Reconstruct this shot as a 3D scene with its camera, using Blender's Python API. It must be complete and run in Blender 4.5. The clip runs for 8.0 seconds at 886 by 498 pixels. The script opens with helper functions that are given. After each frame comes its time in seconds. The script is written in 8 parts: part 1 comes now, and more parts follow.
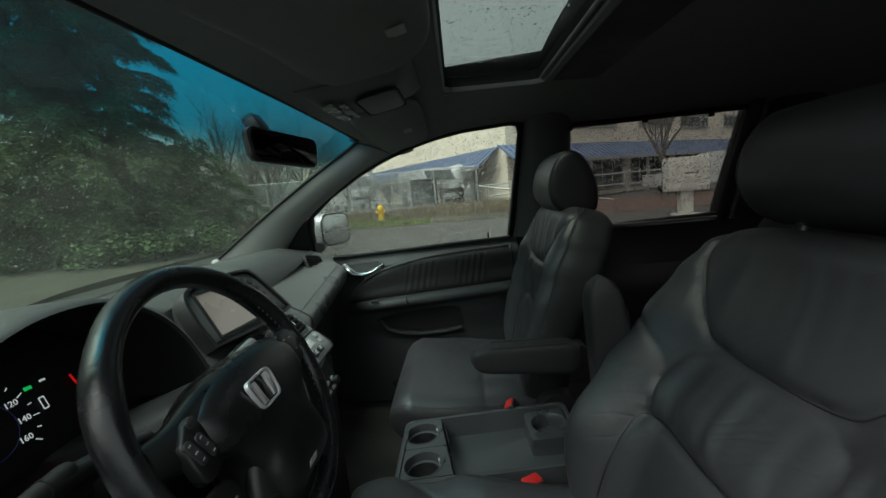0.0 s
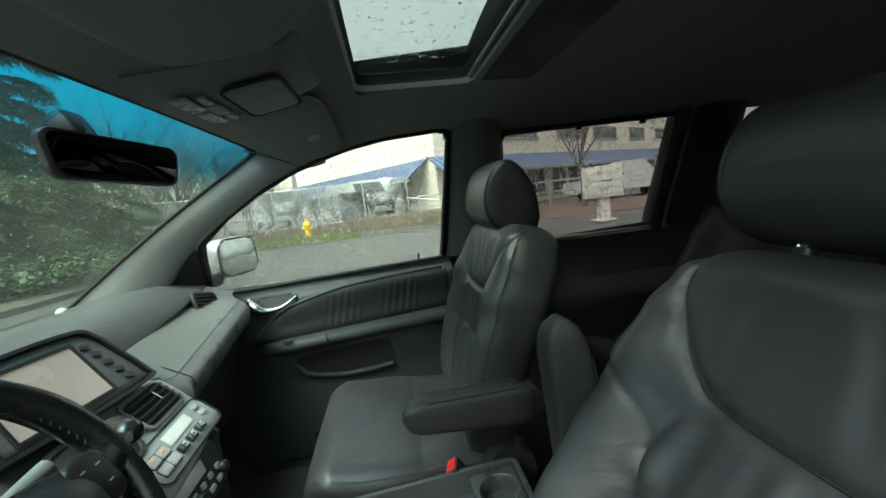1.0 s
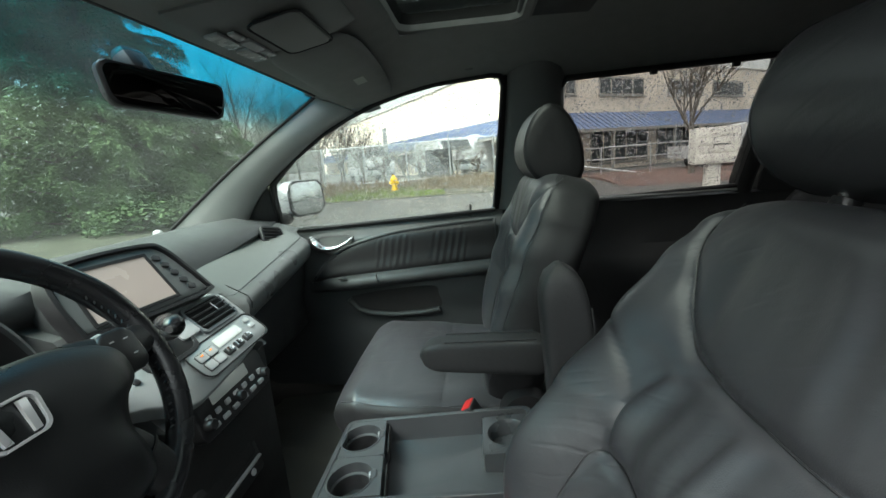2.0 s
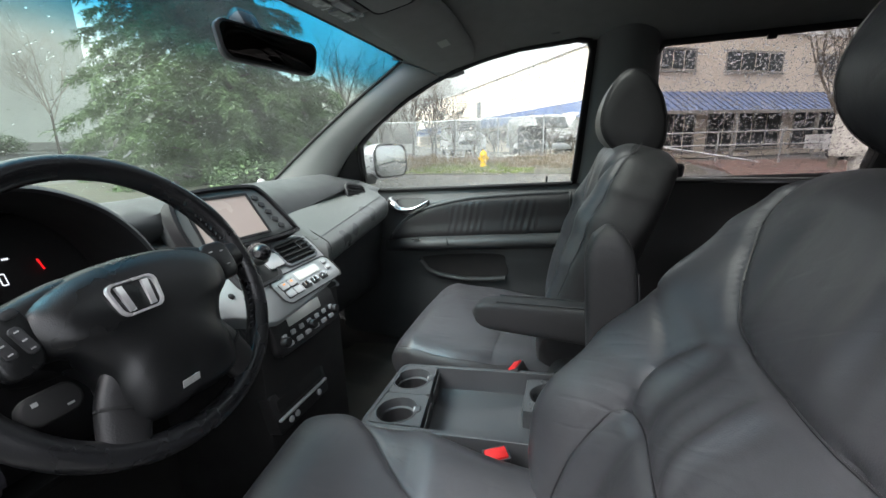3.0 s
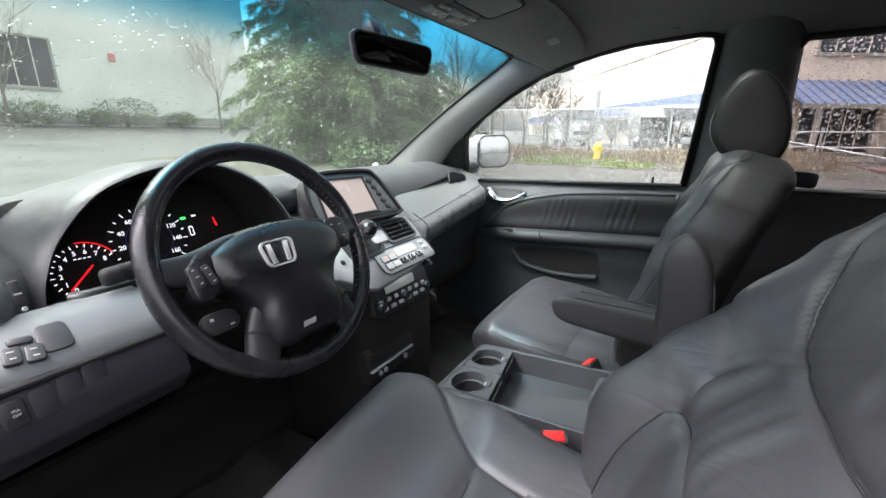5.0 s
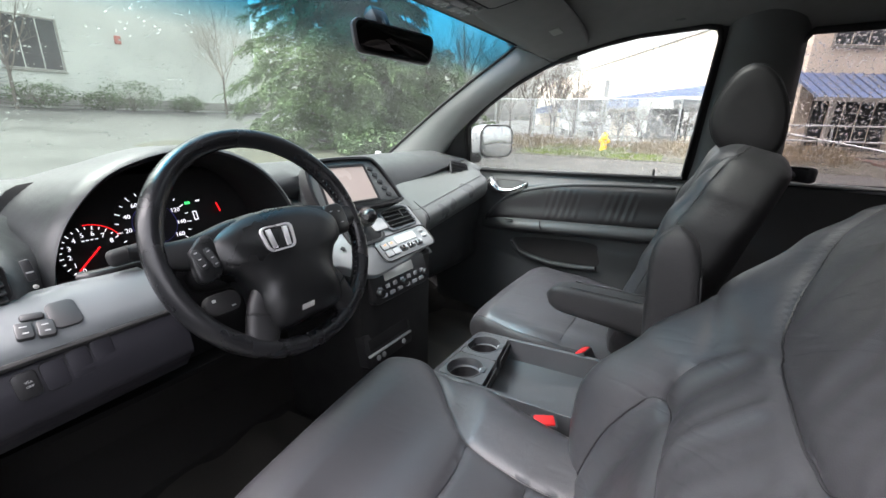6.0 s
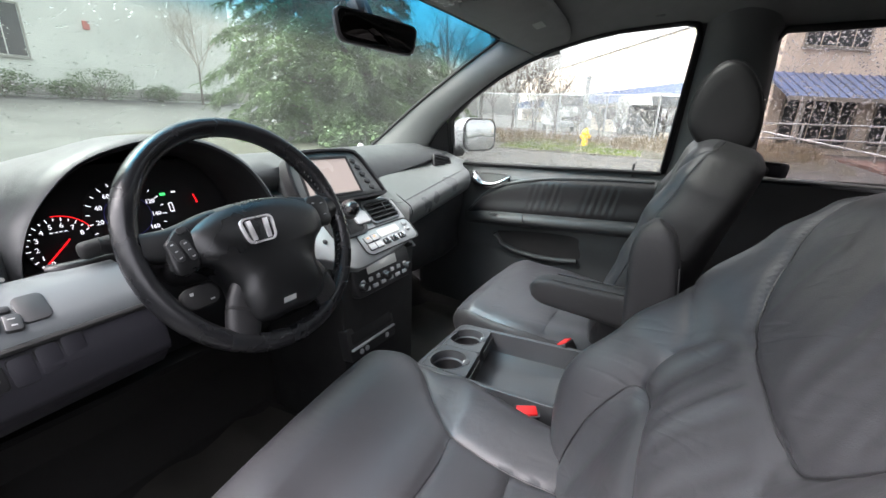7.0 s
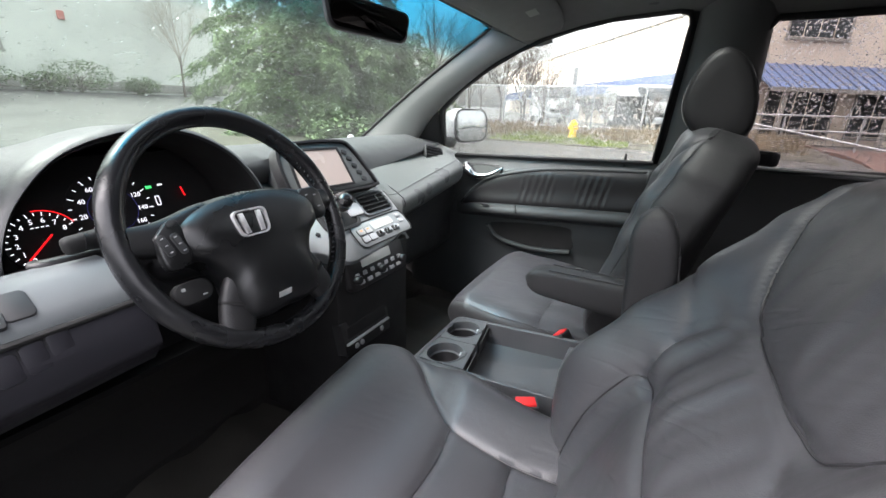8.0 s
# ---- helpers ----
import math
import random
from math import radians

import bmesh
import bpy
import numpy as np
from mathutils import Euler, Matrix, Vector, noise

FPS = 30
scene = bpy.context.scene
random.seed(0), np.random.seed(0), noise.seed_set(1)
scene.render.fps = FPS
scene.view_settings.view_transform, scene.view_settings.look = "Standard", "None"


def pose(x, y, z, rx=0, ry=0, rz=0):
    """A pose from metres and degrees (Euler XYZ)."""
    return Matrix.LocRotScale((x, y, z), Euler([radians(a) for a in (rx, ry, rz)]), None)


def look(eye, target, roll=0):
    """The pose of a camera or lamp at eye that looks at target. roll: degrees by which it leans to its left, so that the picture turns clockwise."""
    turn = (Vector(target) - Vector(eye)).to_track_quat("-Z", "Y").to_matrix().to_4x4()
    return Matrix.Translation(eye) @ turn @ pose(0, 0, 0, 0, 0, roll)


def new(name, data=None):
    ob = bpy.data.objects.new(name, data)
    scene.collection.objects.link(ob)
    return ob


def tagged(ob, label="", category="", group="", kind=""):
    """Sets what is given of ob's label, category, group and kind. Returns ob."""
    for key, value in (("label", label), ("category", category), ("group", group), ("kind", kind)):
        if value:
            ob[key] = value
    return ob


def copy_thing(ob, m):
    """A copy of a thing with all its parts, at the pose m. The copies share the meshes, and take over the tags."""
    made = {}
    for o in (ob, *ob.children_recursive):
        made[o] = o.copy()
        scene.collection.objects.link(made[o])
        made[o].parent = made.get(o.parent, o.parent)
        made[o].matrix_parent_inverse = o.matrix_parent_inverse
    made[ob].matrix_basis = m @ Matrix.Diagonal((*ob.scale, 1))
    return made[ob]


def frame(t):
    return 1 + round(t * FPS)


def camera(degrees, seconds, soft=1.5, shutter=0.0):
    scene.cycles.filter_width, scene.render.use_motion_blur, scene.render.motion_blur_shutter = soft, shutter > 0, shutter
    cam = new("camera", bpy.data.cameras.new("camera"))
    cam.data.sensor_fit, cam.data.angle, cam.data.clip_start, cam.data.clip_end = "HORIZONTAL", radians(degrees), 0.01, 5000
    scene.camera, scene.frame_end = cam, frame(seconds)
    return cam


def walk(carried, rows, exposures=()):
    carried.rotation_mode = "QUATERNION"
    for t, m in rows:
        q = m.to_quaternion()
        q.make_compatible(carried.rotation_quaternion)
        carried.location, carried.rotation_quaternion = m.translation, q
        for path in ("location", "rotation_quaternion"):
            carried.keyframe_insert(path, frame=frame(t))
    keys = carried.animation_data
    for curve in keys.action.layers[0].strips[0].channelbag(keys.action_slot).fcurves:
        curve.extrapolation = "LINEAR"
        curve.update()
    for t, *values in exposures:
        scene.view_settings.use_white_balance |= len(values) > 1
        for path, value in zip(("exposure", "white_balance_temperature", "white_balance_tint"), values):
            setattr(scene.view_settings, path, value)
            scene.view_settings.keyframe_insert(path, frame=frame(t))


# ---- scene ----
cam = camera(94.3, 8.0)
PATH = [
    (0, (-0.859, -0.1422, 1.1952), (1.1188, -0.0531, 0.9131), -5.17),
    (0.5, (-0.7346, -0.1426, 1.2133), (1.2523, -0.2604, 1.0213), -6.37),
    (1, (-0.6678, -0.1694, 1.2063), (1.3018, -0.4062, 0.9459), -6.64),
    (1.5, (-0.6574, -0.2341, 1.1816), (1.3156, -0.2383, 0.854), -5.9),
    (1.7, (-0.6648, -0.2557, 1.1747), (1.2995, -0.1813, 0.8072), -5.47),
    (2.8, (-0.7054, -0.3282, 1.1338), (1.1714, 0.1735, 0.6616), -2.32),
    (3, (-0.7106, -0.334, 1.1308), (1.1396, 0.2453, 0.6369), -1.84),
    (3.5, (-0.7283, -0.3414, 1.1214), (1.0439, 0.414, 0.5842), -0.11),
    (4, (-0.7414, -0.3573, 1.1202), (0.9716, 0.4851, 0.5229), 0.55),
    (4.5, (-0.7498, -0.3769, 1.1296), (0.9145, 0.5413, 0.508), 1.13),
    (5, (-0.7645, -0.3861, 1.1492), (0.8734, 0.6237, 0.603), 0.42),
    (5.2, (-0.7713, -0.3913, 1.1523), (0.8422, 0.645, 0.5842), 0.58),
    (6.5, (-0.7713, -0.4082, 1.1513), (0.8556, 0.5814, 0.5423), 1.78),
    (7, (-0.7716, -0.4041, 1.1485), (0.8808, 0.5371, 0.528), 2.01),
    (7.5, (-0.7716, -0.397, 1.1469), (0.901, 0.5099, 0.53), 1.75),
    (8, (-0.7699, -0.3877, 1.1424), (0.8993, 0.5023, 0.4905), 1.84),
]
EXPOSURES = [(0.0, 0.68, 6500, -4), (0.6, 1.55, 6450, -5), (1.2, 1.86, 6450, -7), (1.7, 2.03, 6400, -4), (2.8, 2.30, 6400, 10), (3.5, 2.43, 6420, 14), (4.5, 2.64, 6480, 17), (8.0, 2.69, 6480, 17)]
walk(cam, [(t, look(eye, target, roll)) for t, eye, target, roll in PATH], EXPOSURES)

# ---- light: bright overcast sky ----
world = bpy.data.worlds.new("sky")
scene.world = world
world.use_nodes = True
wn, wl = world.node_tree.nodes, world.node_tree.links
sky = wn.new("ShaderNodeTexSky")
sky.sky_type, sky.sun_disc = "NISHITA", False
sky.sun_elevation, sky.sun_rotation = radians(60), radians(320)
sky.air_density, sky.dust_density, sky.ozone_density = 1.5, 6.0, 1.0
grey = wn.new("ShaderNodeHueSaturation")
grey.inputs["Saturation"].default_value = 0.22
wl.new(sky.outputs[0], grey.inputs["Color"])
wl.new(grey.outputs[0], wn["Background"].inputs["Color"])
wn["Background"].inputs["Strength"].default_value = 0.15

sun_data = bpy.data.lights.new("sun", "SUN")
sun_data.energy, sun_data.angle, sun_data.color = 1.5, radians(50), (1.0, 0.98, 0.95)
sun = new("sun", sun_data)
sun.matrix_world = look((0, 0, 30), (3.2, -3.83, 21.34))


# ---- materials ----
def mat(name, base, rough=0.5, metal=0.0, var=0.25, scale=8.0, fine=0.0, fine_scale=400.0, bump=0.0, bump_scale=60.0,
        coat=0.0, emit=None, emit_strength=0.0, rough_var=0.12, spec=0.5):
    m = bpy.data.materials.new(name)
    m.use_nodes = True
    n, l = m.node_tree.nodes, m.node_tree.links
    b = n["Principled BSDF"]
    b.inputs["Metallic"].default_value, b.inputs["Roughness"].default_value = metal, rough
    b.inputs["Coat Weight"].default_value = coat
    b.inputs["Specular IOR Level"].default_value = spec
    b.inputs["Base Color"].default_value = (*base, 1)
    tc = n.new("ShaderNodeTexCoord")
    if var:
        big = n.new("ShaderNodeTexNoise")
        big.inputs["Scale"].default_value, big.inputs["Detail"].default_value = scale, 5
        l.new(tc.outputs["Object"], big.inputs["Vector"])
        ramp = n.new("ShaderNodeMapRange")
        ramp.inputs["From Min"].default_value, ramp.inputs["From Max"].default_value = 0.3, 0.7
        ramp.inputs["To Min"].default_value, ramp.inputs["To Max"].default_value = 1 - var, 1 + var
        l.new(big.outputs[0], ramp.inputs[0])
        mul = n.new("ShaderNodeVectorMath")
        mul.operation = "SCALE"
        mul.inputs[0].default_value = base
        l.new(ramp.outputs[0], mul.inputs["Scale"])
        l.new(mul.outputs[0], b.inputs["Base Color"])
        rr = n.new("ShaderNodeMapRange")
        rr.inputs["From Min"].default_value, rr.inputs["From Max"].default_value = 0.3, 0.7
        rr.inputs["To Min"].default_value, rr.inputs["To Max"].default_value = max(rough - rough_var, 0.02), min(rough + rough_var, 1)
        l.new(big.outputs[0], rr.inputs[0])
        l.new(rr.outputs[0], b.inputs["Roughness"])
    last = None
    for amount, sc, kind in ((bump, bump_scale, "noise"), (fine, fine_scale, "cells")):
        if not amount:
            continue
        tex = n.new("ShaderNodeTexNoise" if kind == "noise" else "ShaderNodeTexVoronoi")
        tex.inputs["Scale"].default_value = sc
        l.new(tc.outputs["Object"], tex.inputs["Vector"])
        bp = n.new("ShaderNodeBump")
        bp.inputs["Strength"].default_value, bp.inputs["Distance"].default_value = amount, 0.4 / sc
        l.new(tex.outputs[0], bp.inputs["Height"])
        if last:
            l.new(last.outputs[0], bp.inputs["Normal"])
        last = bp
    if last:
        l.new(last.outputs[0], b.inputs["Normal"])
    if emit:
        b.inputs["Emission Color"].default_value, b.inputs["Emission Strength"].default_value = (*emit, 1), emit_strength
    return m


def pane_mat(name, tint, gloss=0.9, rough=0.0, smear=0.0, band=None):
    """Thin pane: tinted light passes straight on, gloss by Fresnel; smear: share of light scattered by wet film; band: colour of a shade band that fades in towards the top."""
    m = bpy.data.materials.new(name)
    m.use_nodes = True
    n, l = m.node_tree.nodes, m.node_tree.links
    n.remove(n["Principled BSDF"])
    tr, gl, lw = n.new("ShaderNodeBsdfTransparent"), n.new("ShaderNodeBsdfGlossy"), n.new("ShaderNodeLayerWeight")
    lw.inputs["Blend"].default_value = 0.5
    steep, fr = n.new("ShaderNodeMath"), n.new("ShaderNodeMath")
    steep.operation, fr.operation = "POWER", "MULTIPLY_ADD"
    steep.inputs[1].default_value, fr.inputs[1].default_value, fr.inputs[2].default_value = 5.0, 0.5, 0.022
    l.new(lw.outputs["Facing"], steep.inputs[0])
    l.new(steep.outputs[0], fr.inputs[0])
    tr.inputs[0].default_value = (*tint, 1)
    if band:
        at_, xyz, fade, blend = n.new("ShaderNodeTexCoord"), n.new("ShaderNodeSeparateXYZ"), n.new("ShaderNodeMapRange"), n.new("ShaderNodeMix")
        fade.interpolation_type = "SMOOTHSTEP"
        fade.inputs["From Min"].default_value, fade.inputs["From Max"].default_value = 1.286, 1.352
        blend.data_type = "RGBA"
        blend.inputs[6].default_value, blend.inputs[7].default_value = (*tint, 1), (*band, 1)
        l.new(at_.outputs["Object"], xyz.inputs[0])
        l.new(xyz.outputs["Z"], fade.inputs[0])
        l.new(fade.outputs[0], blend.inputs[0])
        l.new(blend.outputs[2], tr.inputs[0])
    gl.inputs["Roughness"].default_value = rough
    gl.inputs[0].default_value = (gloss, gloss, gloss, 1)
    mix = n.new("ShaderNodeMixShader")
    l.new(fr.outputs[0], mix.inputs[0])
    src = tr
    if smear:
        tl = n.new("ShaderNodeBsdfTranslucent")
        tl.inputs[0].default_value = (0.8, 0.82, 0.82, 1)
        mx = n.new("ShaderNodeMixShader")
        nz = n.new("ShaderNodeTexNoise")
        nz.inputs["Scale"].default_value, nz.inputs["Detail"].default_value = 5.0, 4
        tc = n.new("ShaderNodeTexCoord")
        l.new(tc.outputs["Object"], nz.inputs["Vector"])
        rg = n.new("ShaderNodeMapRange")
        rg.inputs["From Min"].default_value, rg.inputs["From Max"].default_value = 0.35, 0.7
        rg.inputs["To Min"].default_value, rg.inputs["To Max"].default_value = smear * 0.4, smear
        l.new(nz.outputs[0], rg.inputs[0])
        l.new(rg.outputs[0], mx.inputs[0])
        l.new(tr.outputs[0], mx.inputs[1])
        l.new(tl.outputs[0], mx.inputs[2])
        src = mx
    l.new(src.outputs[0], mix.inputs[1])
    l.new(gl.outputs[0], mix.inputs[2])
    l.new(mix.outputs[0], n["Material Output"].inputs[0])
    return m


LEATHER = mat("leather_grey", (0.035, 0.0353, 0.0394), 0.41, var=0.10, scale=6, fine=0.16, fine_scale=800, bump=0.06, bump_scale=45, spec=0.6, rough_var=0.06)
# Dark vinyl, its colour lowered further for shade on the seat sides.
LEATHER_SIDE = mat("vinyl_dark_shaded", (0.0165, 0.0165, 0.018), 0.6, var=0.12, fine=0.2, fine_scale=600, bump=0.15, bump_scale=60)
PIPING = mat("piping", (0.018, 0.018, 0.020), 0.4, var=0.1)
STITCH = mat("stitch_thread", (0.10, 0.10, 0.105), 0.7, var=0.1)
DASH = mat("dash_vinyl", (0.046, 0.049, 0.051), 0.5, spec=0.5, var=0.12, scale=5, fine=0.4, fine_scale=700, bump=0.12, bump_scale=30)
DASH_PAD = mat("dash_pad_grey", (0.105, 0.112, 0.111), 0.36, var=0.12, scale=5, fine=0.4, fine_scale=700)
DASH_LOW = mat("dash_lower_grey", (0.021, 0.0205, 0.026), 0.5, spec=0.3, var=0.1, fine=0.16, fine_scale=950)
BLACK = mat("black_plastic", (0.015, 0.015, 0.0162), 0.42, var=0.15, fine=0.2, fine_scale=500)
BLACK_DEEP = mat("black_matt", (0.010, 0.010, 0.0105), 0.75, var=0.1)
UNDER = mat("near_black_matt", (0.006, 0.006, 0.006), 0.95, var=0.2, scale=30, spec=0.1)
RUBBER = mat("rubber_seal", (0.01, 0.01, 0.011), 0.6, var=0.1)
SILVER = mat("silver_trim", (0.135, 0.148, 0.154), 0.55, metal=0.2, var=0.06, scale=20)
SATIN = mat("satin_chrome", (0.5, 0.5, 0.51), 0.22, metal=1.0, var=0.05)
CHROME = mat("chrome", (0.8, 0.8, 0.82), 0.12, metal=1.0, var=0.04)
WHEEL_LEATHER = mat("wheel_leather", (0.0105, 0.011, 0.0125), 0.25, var=0.2, scale=14, fine=0.2, fine_scale=900, bump=0.1, bump_scale=80)
HEADLINER = mat("headliner_cloth", (0.22, 0.22, 0.214), 0.95, var=0.06, scale=30, fine=0.3, fine_scale=900)
TRIM_GREY = mat("pillar_trim", (0.28, 0.29, 0.284), 0.6, var=0.06, fine=0.14, fine_scale=900)
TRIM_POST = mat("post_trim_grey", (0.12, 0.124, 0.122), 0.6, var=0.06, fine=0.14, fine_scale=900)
TRIM_DARK = mat("side_trim_dark", (0.03, 0.03, 0.032), 0.6, var=0.1, fine=0.14, fine_scale=900)
DOOR = mat("door_vinyl", (0.037, 0.041, 0.0425), 0.38, var=0.12, fine=0.35, fine_scale=750)
# Door vinyl in a darker colour, offsetting light on upward faces.
DOOR_PULL = mat("door_vinyl_dimmed", (0.032, 0.035, 0.036), 0.52, spec=0.35, var=0.12, fine=0.35, fine_scale=750)
# Lid grey lowered in colour for the shadow below the padded ledge.
GLOVE = mat("glove_box_shaded", (0.026, 0.027, 0.029), 0.48, var=0.1, fine=0.35, fine_scale=750)
DOOR_INSERT = mat("door_insert_leather", (0.011, 0.011, 0.012), 0.5, spec=0.3, var=0.15, fine=0.14, fine_scale=900)
CARPET = mat("carpet", (0.012, 0.0115, 0.0105), 0.98, var=0.3, scale=12, bump=0.8, bump_scale=500)
MAT_RUBBER = mat("floor_mat", (0.032, 0.030, 0.025), 0.85, var=0.25, scale=9, bump=0.6, bump_scale=350)
CONSOLE = mat("console_plastic", (0.046, 0.049, 0.053), 0.36, var=0.1, fine=0.16, fine_scale=950)
BUTTON = mat("button_plastic", (0.03, 0.031, 0.033), 0.45, var=0.1)
BUTTON_LT = mat("button_grey", (0.36, 0.37, 0.375), 0.42, var=0.08)
RED = mat("red_buckle", (0.62, 0.02, 0.02), 0.4, var=0.12, scale=40)
SCREEN = mat("screen_glass", (0.36, 0.305, 0.28), 0.25, var=0.05, coat=0.6, emit=(0.62, 0.52, 0.46), emit_strength=0.045)
# Same silver paint as the strip, lighter for the light on the stack.
SILVER_STACK = mat("silver_trim_lit", (0.259, 0.274, 0.277), 0.42, metal=0.2, var=0.06, scale=20)
LCD = mat("lcd_panel", (0.58, 0.60, 0.57), 0.25, var=0.05, coat=0.5)
LABEL_WHITE = mat("label_paper", (0.36, 0.36, 0.335), 0.6, var=0.06, scale=60)
GLOW_WHITE = mat("gauge_white", (0.8, 0.8, 0.8), 0.5, var=0, emit=(0.9, 0.93, 1.0), emit_strength=0.22)
GLOW_RED = mat("gauge_red", (0.7, 0.02, 0.02), 0.5, var=0, emit=(1.0, 0.012, 0.015), emit_strength=0.2)
GLOW_AMBER = mat("gauge_amber", (0.8, 0.3, 0.05), 0.5, var=0, emit=(1.0, 0.2, 0.02), emit_strength=0.22)
GLOW_GREEN = mat("gauge_green", (0.1, 0.7, 0.2), 0.5, var=0, emit=(0.05, 0.9, 0.2), emit_strength=0.22)
# Seat leather in a darker colour, carrying the shade on the headrests.
LEATHER_HEAD = mat("headrest_leather_shaded", (0.0095, 0.0095, 0.0104), 0.46, var=0.12, fine=0.2, fine_scale=700, bump=0.1, bump_scale=45, spec=0.4)
GLOW_BLUE = mat("gauge_violet", (0.05, 0.05, 0.3), 0.5, var=0, emit=(0.16, 0.14, 0.8), emit_strength=0.02)
BADGE = mat("badge_silver", (0.8, 0.8, 0.81), 0.33, metal=0.55, var=0.03)
MARK = mat("printed_mark", (0.34, 0.35, 0.35), 0.6, var=0)
MIRROR = mat("mirror_silver", (0.55, 0.56, 0.56), 0.015, metal=1.0, var=0)
PAINT_SILVER = mat("car_paint_silver", (0.42, 0.44, 0.46), 0.3, metal=0.6, var=0.01, coat=0.8, rough_var=0.02)
HUB = mat("airbag_cover", (0.0085, 0.009, 0.0098), 0.34, var=0.12, fine=0.25, fine_scale=800)
OVERHEAD = mat("overhead_plastic", (0.19, 0.19, 0.186), 0.6, var=0.06, fine=0.15, fine_scale=900)
LENS = mat("lamp_lens", (0.42, 0.43, 0.42), 0.25, var=0.08, scale=80)
GLASS_CLEAR = pane_mat("glass_clear", (0.80, 0.83, 0.81))
GLASS_FRONT = pane_mat("glass_windscreen", (0.77, 0.85, 0.80), gloss=0.6, smear=0.009, band=(0.06, 0.43, 0.55))
GLASS_DARK = pane_mat("glass_privacy", (0.54, 0.525, 0.52))
GLASS_ROOF = pane_mat("glass_sunroof", (0.6, 0.63, 0.61))


def drop_mat():
    m = bpy.data.materials.new("rain_water")
    m.use_nodes = True
    b = m.node_tree.nodes["Principled BSDF"]
    b.inputs["Transmission Weight"].default_value, b.inputs["IOR"].default_value = 1.0, 1.33
    b.inputs["Roughness"].default_value = 0.02
    b.inputs["Base Color"].default_value = (1, 1, 1, 1)
    return m


WATER = drop_mat()


def add_folds(m, strength):
    """Slanting folds and wrinkles of stretched leather, in patches."""
    n, l = m.node_tree.nodes, m.node_tree.links
    b = n["Principled BSDF"]
    tc, mp = n.new("ShaderNodeTexCoord"), n.new("ShaderNodeMapping")
    mp.inputs["Rotation"].default_value = (radians(20), radians(35), radians(28))
    mp.inputs["Scale"].default_value = (5, 17, 8)
    fold, patch, cut_, amount = n.new("ShaderNodeTexNoise"), n.new("ShaderNodeTexNoise"), n.new("ShaderNodeMapRange"), n.new("ShaderNodeMath")
    fold.inputs["Scale"].default_value, fold.inputs["Detail"].default_value, fold.inputs["Distortion"].default_value = 1.6, 3, 0.6
    patch.inputs["Scale"].default_value = 6
    cut_.inputs["From Min"].default_value, cut_.inputs["From Max"].default_value = 0.42, 0.62
    amount.operation = "MULTIPLY"
    l.new(tc.outputs["Object"], mp.inputs["Vector"])
    l.new(mp.outputs[0], fold.inputs["Vector"])
    l.new(tc.outputs["Object"], patch.inputs["Vector"])
    l.new(patch.outputs[0], cut_.inputs[0])
    l.new(fold.outputs[0], amount.inputs[0])
    l.new(cut_.outputs[0], amount.inputs[1])
    bp = n.new("ShaderNodeBump")
    bp.inputs["Strength"].default_value, bp.inputs["Distance"].default_value = strength, 0.012
    l.new(amount.outputs[0], bp.inputs["Height"])
    l.new(b.inputs["Normal"].links[0].from_socket, bp.inputs["Normal"])
    l.new(bp.outputs[0], b.inputs["Normal"])


add_folds(LEATHER, 0.1)


def add_creases(m, strength):
    """Thin slanting creases pressed into the leather, in patches."""
    n, l = m.node_tree.nodes, m.node_tree.links
    b = n["Principled BSDF"]
    tc, mp = n.new("ShaderNodeTexCoord"), n.new("ShaderNodeMapping")
    mp.vector_type = "TEXTURE"
    mp.inputs["Rotation"].default_value = (0, radians(30), 0)
    mp.inputs["Scale"].default_value = (0.16, 0.2, 0.034)
    wave, patch = n.new("ShaderNodeTexNoise"), n.new("ShaderNodeTexNoise")
    wave.inputs["Scale"].default_value, wave.inputs["Detail"].default_value, wave.inputs["Distortion"].default_value = 1.0, 2, 0.3
    patch.inputs["Scale"].default_value, patch.inputs["Detail"].default_value = 9, 1
    away, size, thin, where, amount = n.new("ShaderNodeMath"), n.new("ShaderNodeMath"), n.new("ShaderNodeMapRange"), n.new("ShaderNodeMapRange"), n.new("ShaderNodeMath")
    away.operation, size.operation, amount.operation = "SUBTRACT", "ABSOLUTE", "MULTIPLY"
    away.inputs[1].default_value = 0.5
    thin.interpolation_type = "SMOOTHSTEP"
    thin.inputs["From Min"].default_value, thin.inputs["From Max"].default_value = 0.0, 0.07
    thin.inputs["To Min"].default_value, thin.inputs["To Max"].default_value = -1.0, 0.0
    where.inputs["From Min"].default_value, where.inputs["From Max"].default_value = 0.46, 0.64
    l.new(tc.outputs["Object"], mp.inputs["Vector"])
    l.new(mp.outputs[0], wave.inputs["Vector"])
    l.new(tc.outputs["Object"], patch.inputs["Vector"])
    l.new(wave.outputs[0], away.inputs[0])
    l.new(away.outputs[0], size.inputs[0])
    l.new(size.outputs[0], thin.inputs[0])
    l.new(patch.outputs[0], where.inputs[0])
    l.new(thin.outputs[0], amount.inputs[0])
    l.new(where.outputs[0], amount.inputs[1])
    bp = n.new("ShaderNodeBump")
    bp.inputs["Strength"].default_value, bp.inputs["Distance"].default_value = strength, 0.003
    l.new(amount.outputs[0], bp.inputs["Height"])
    l.new(b.inputs["Normal"].links[0].from_socket, bp.inputs["Normal"])
    l.new(bp.outputs[0], b.inputs["Normal"])


add_creases(LEATHER, 0.14)
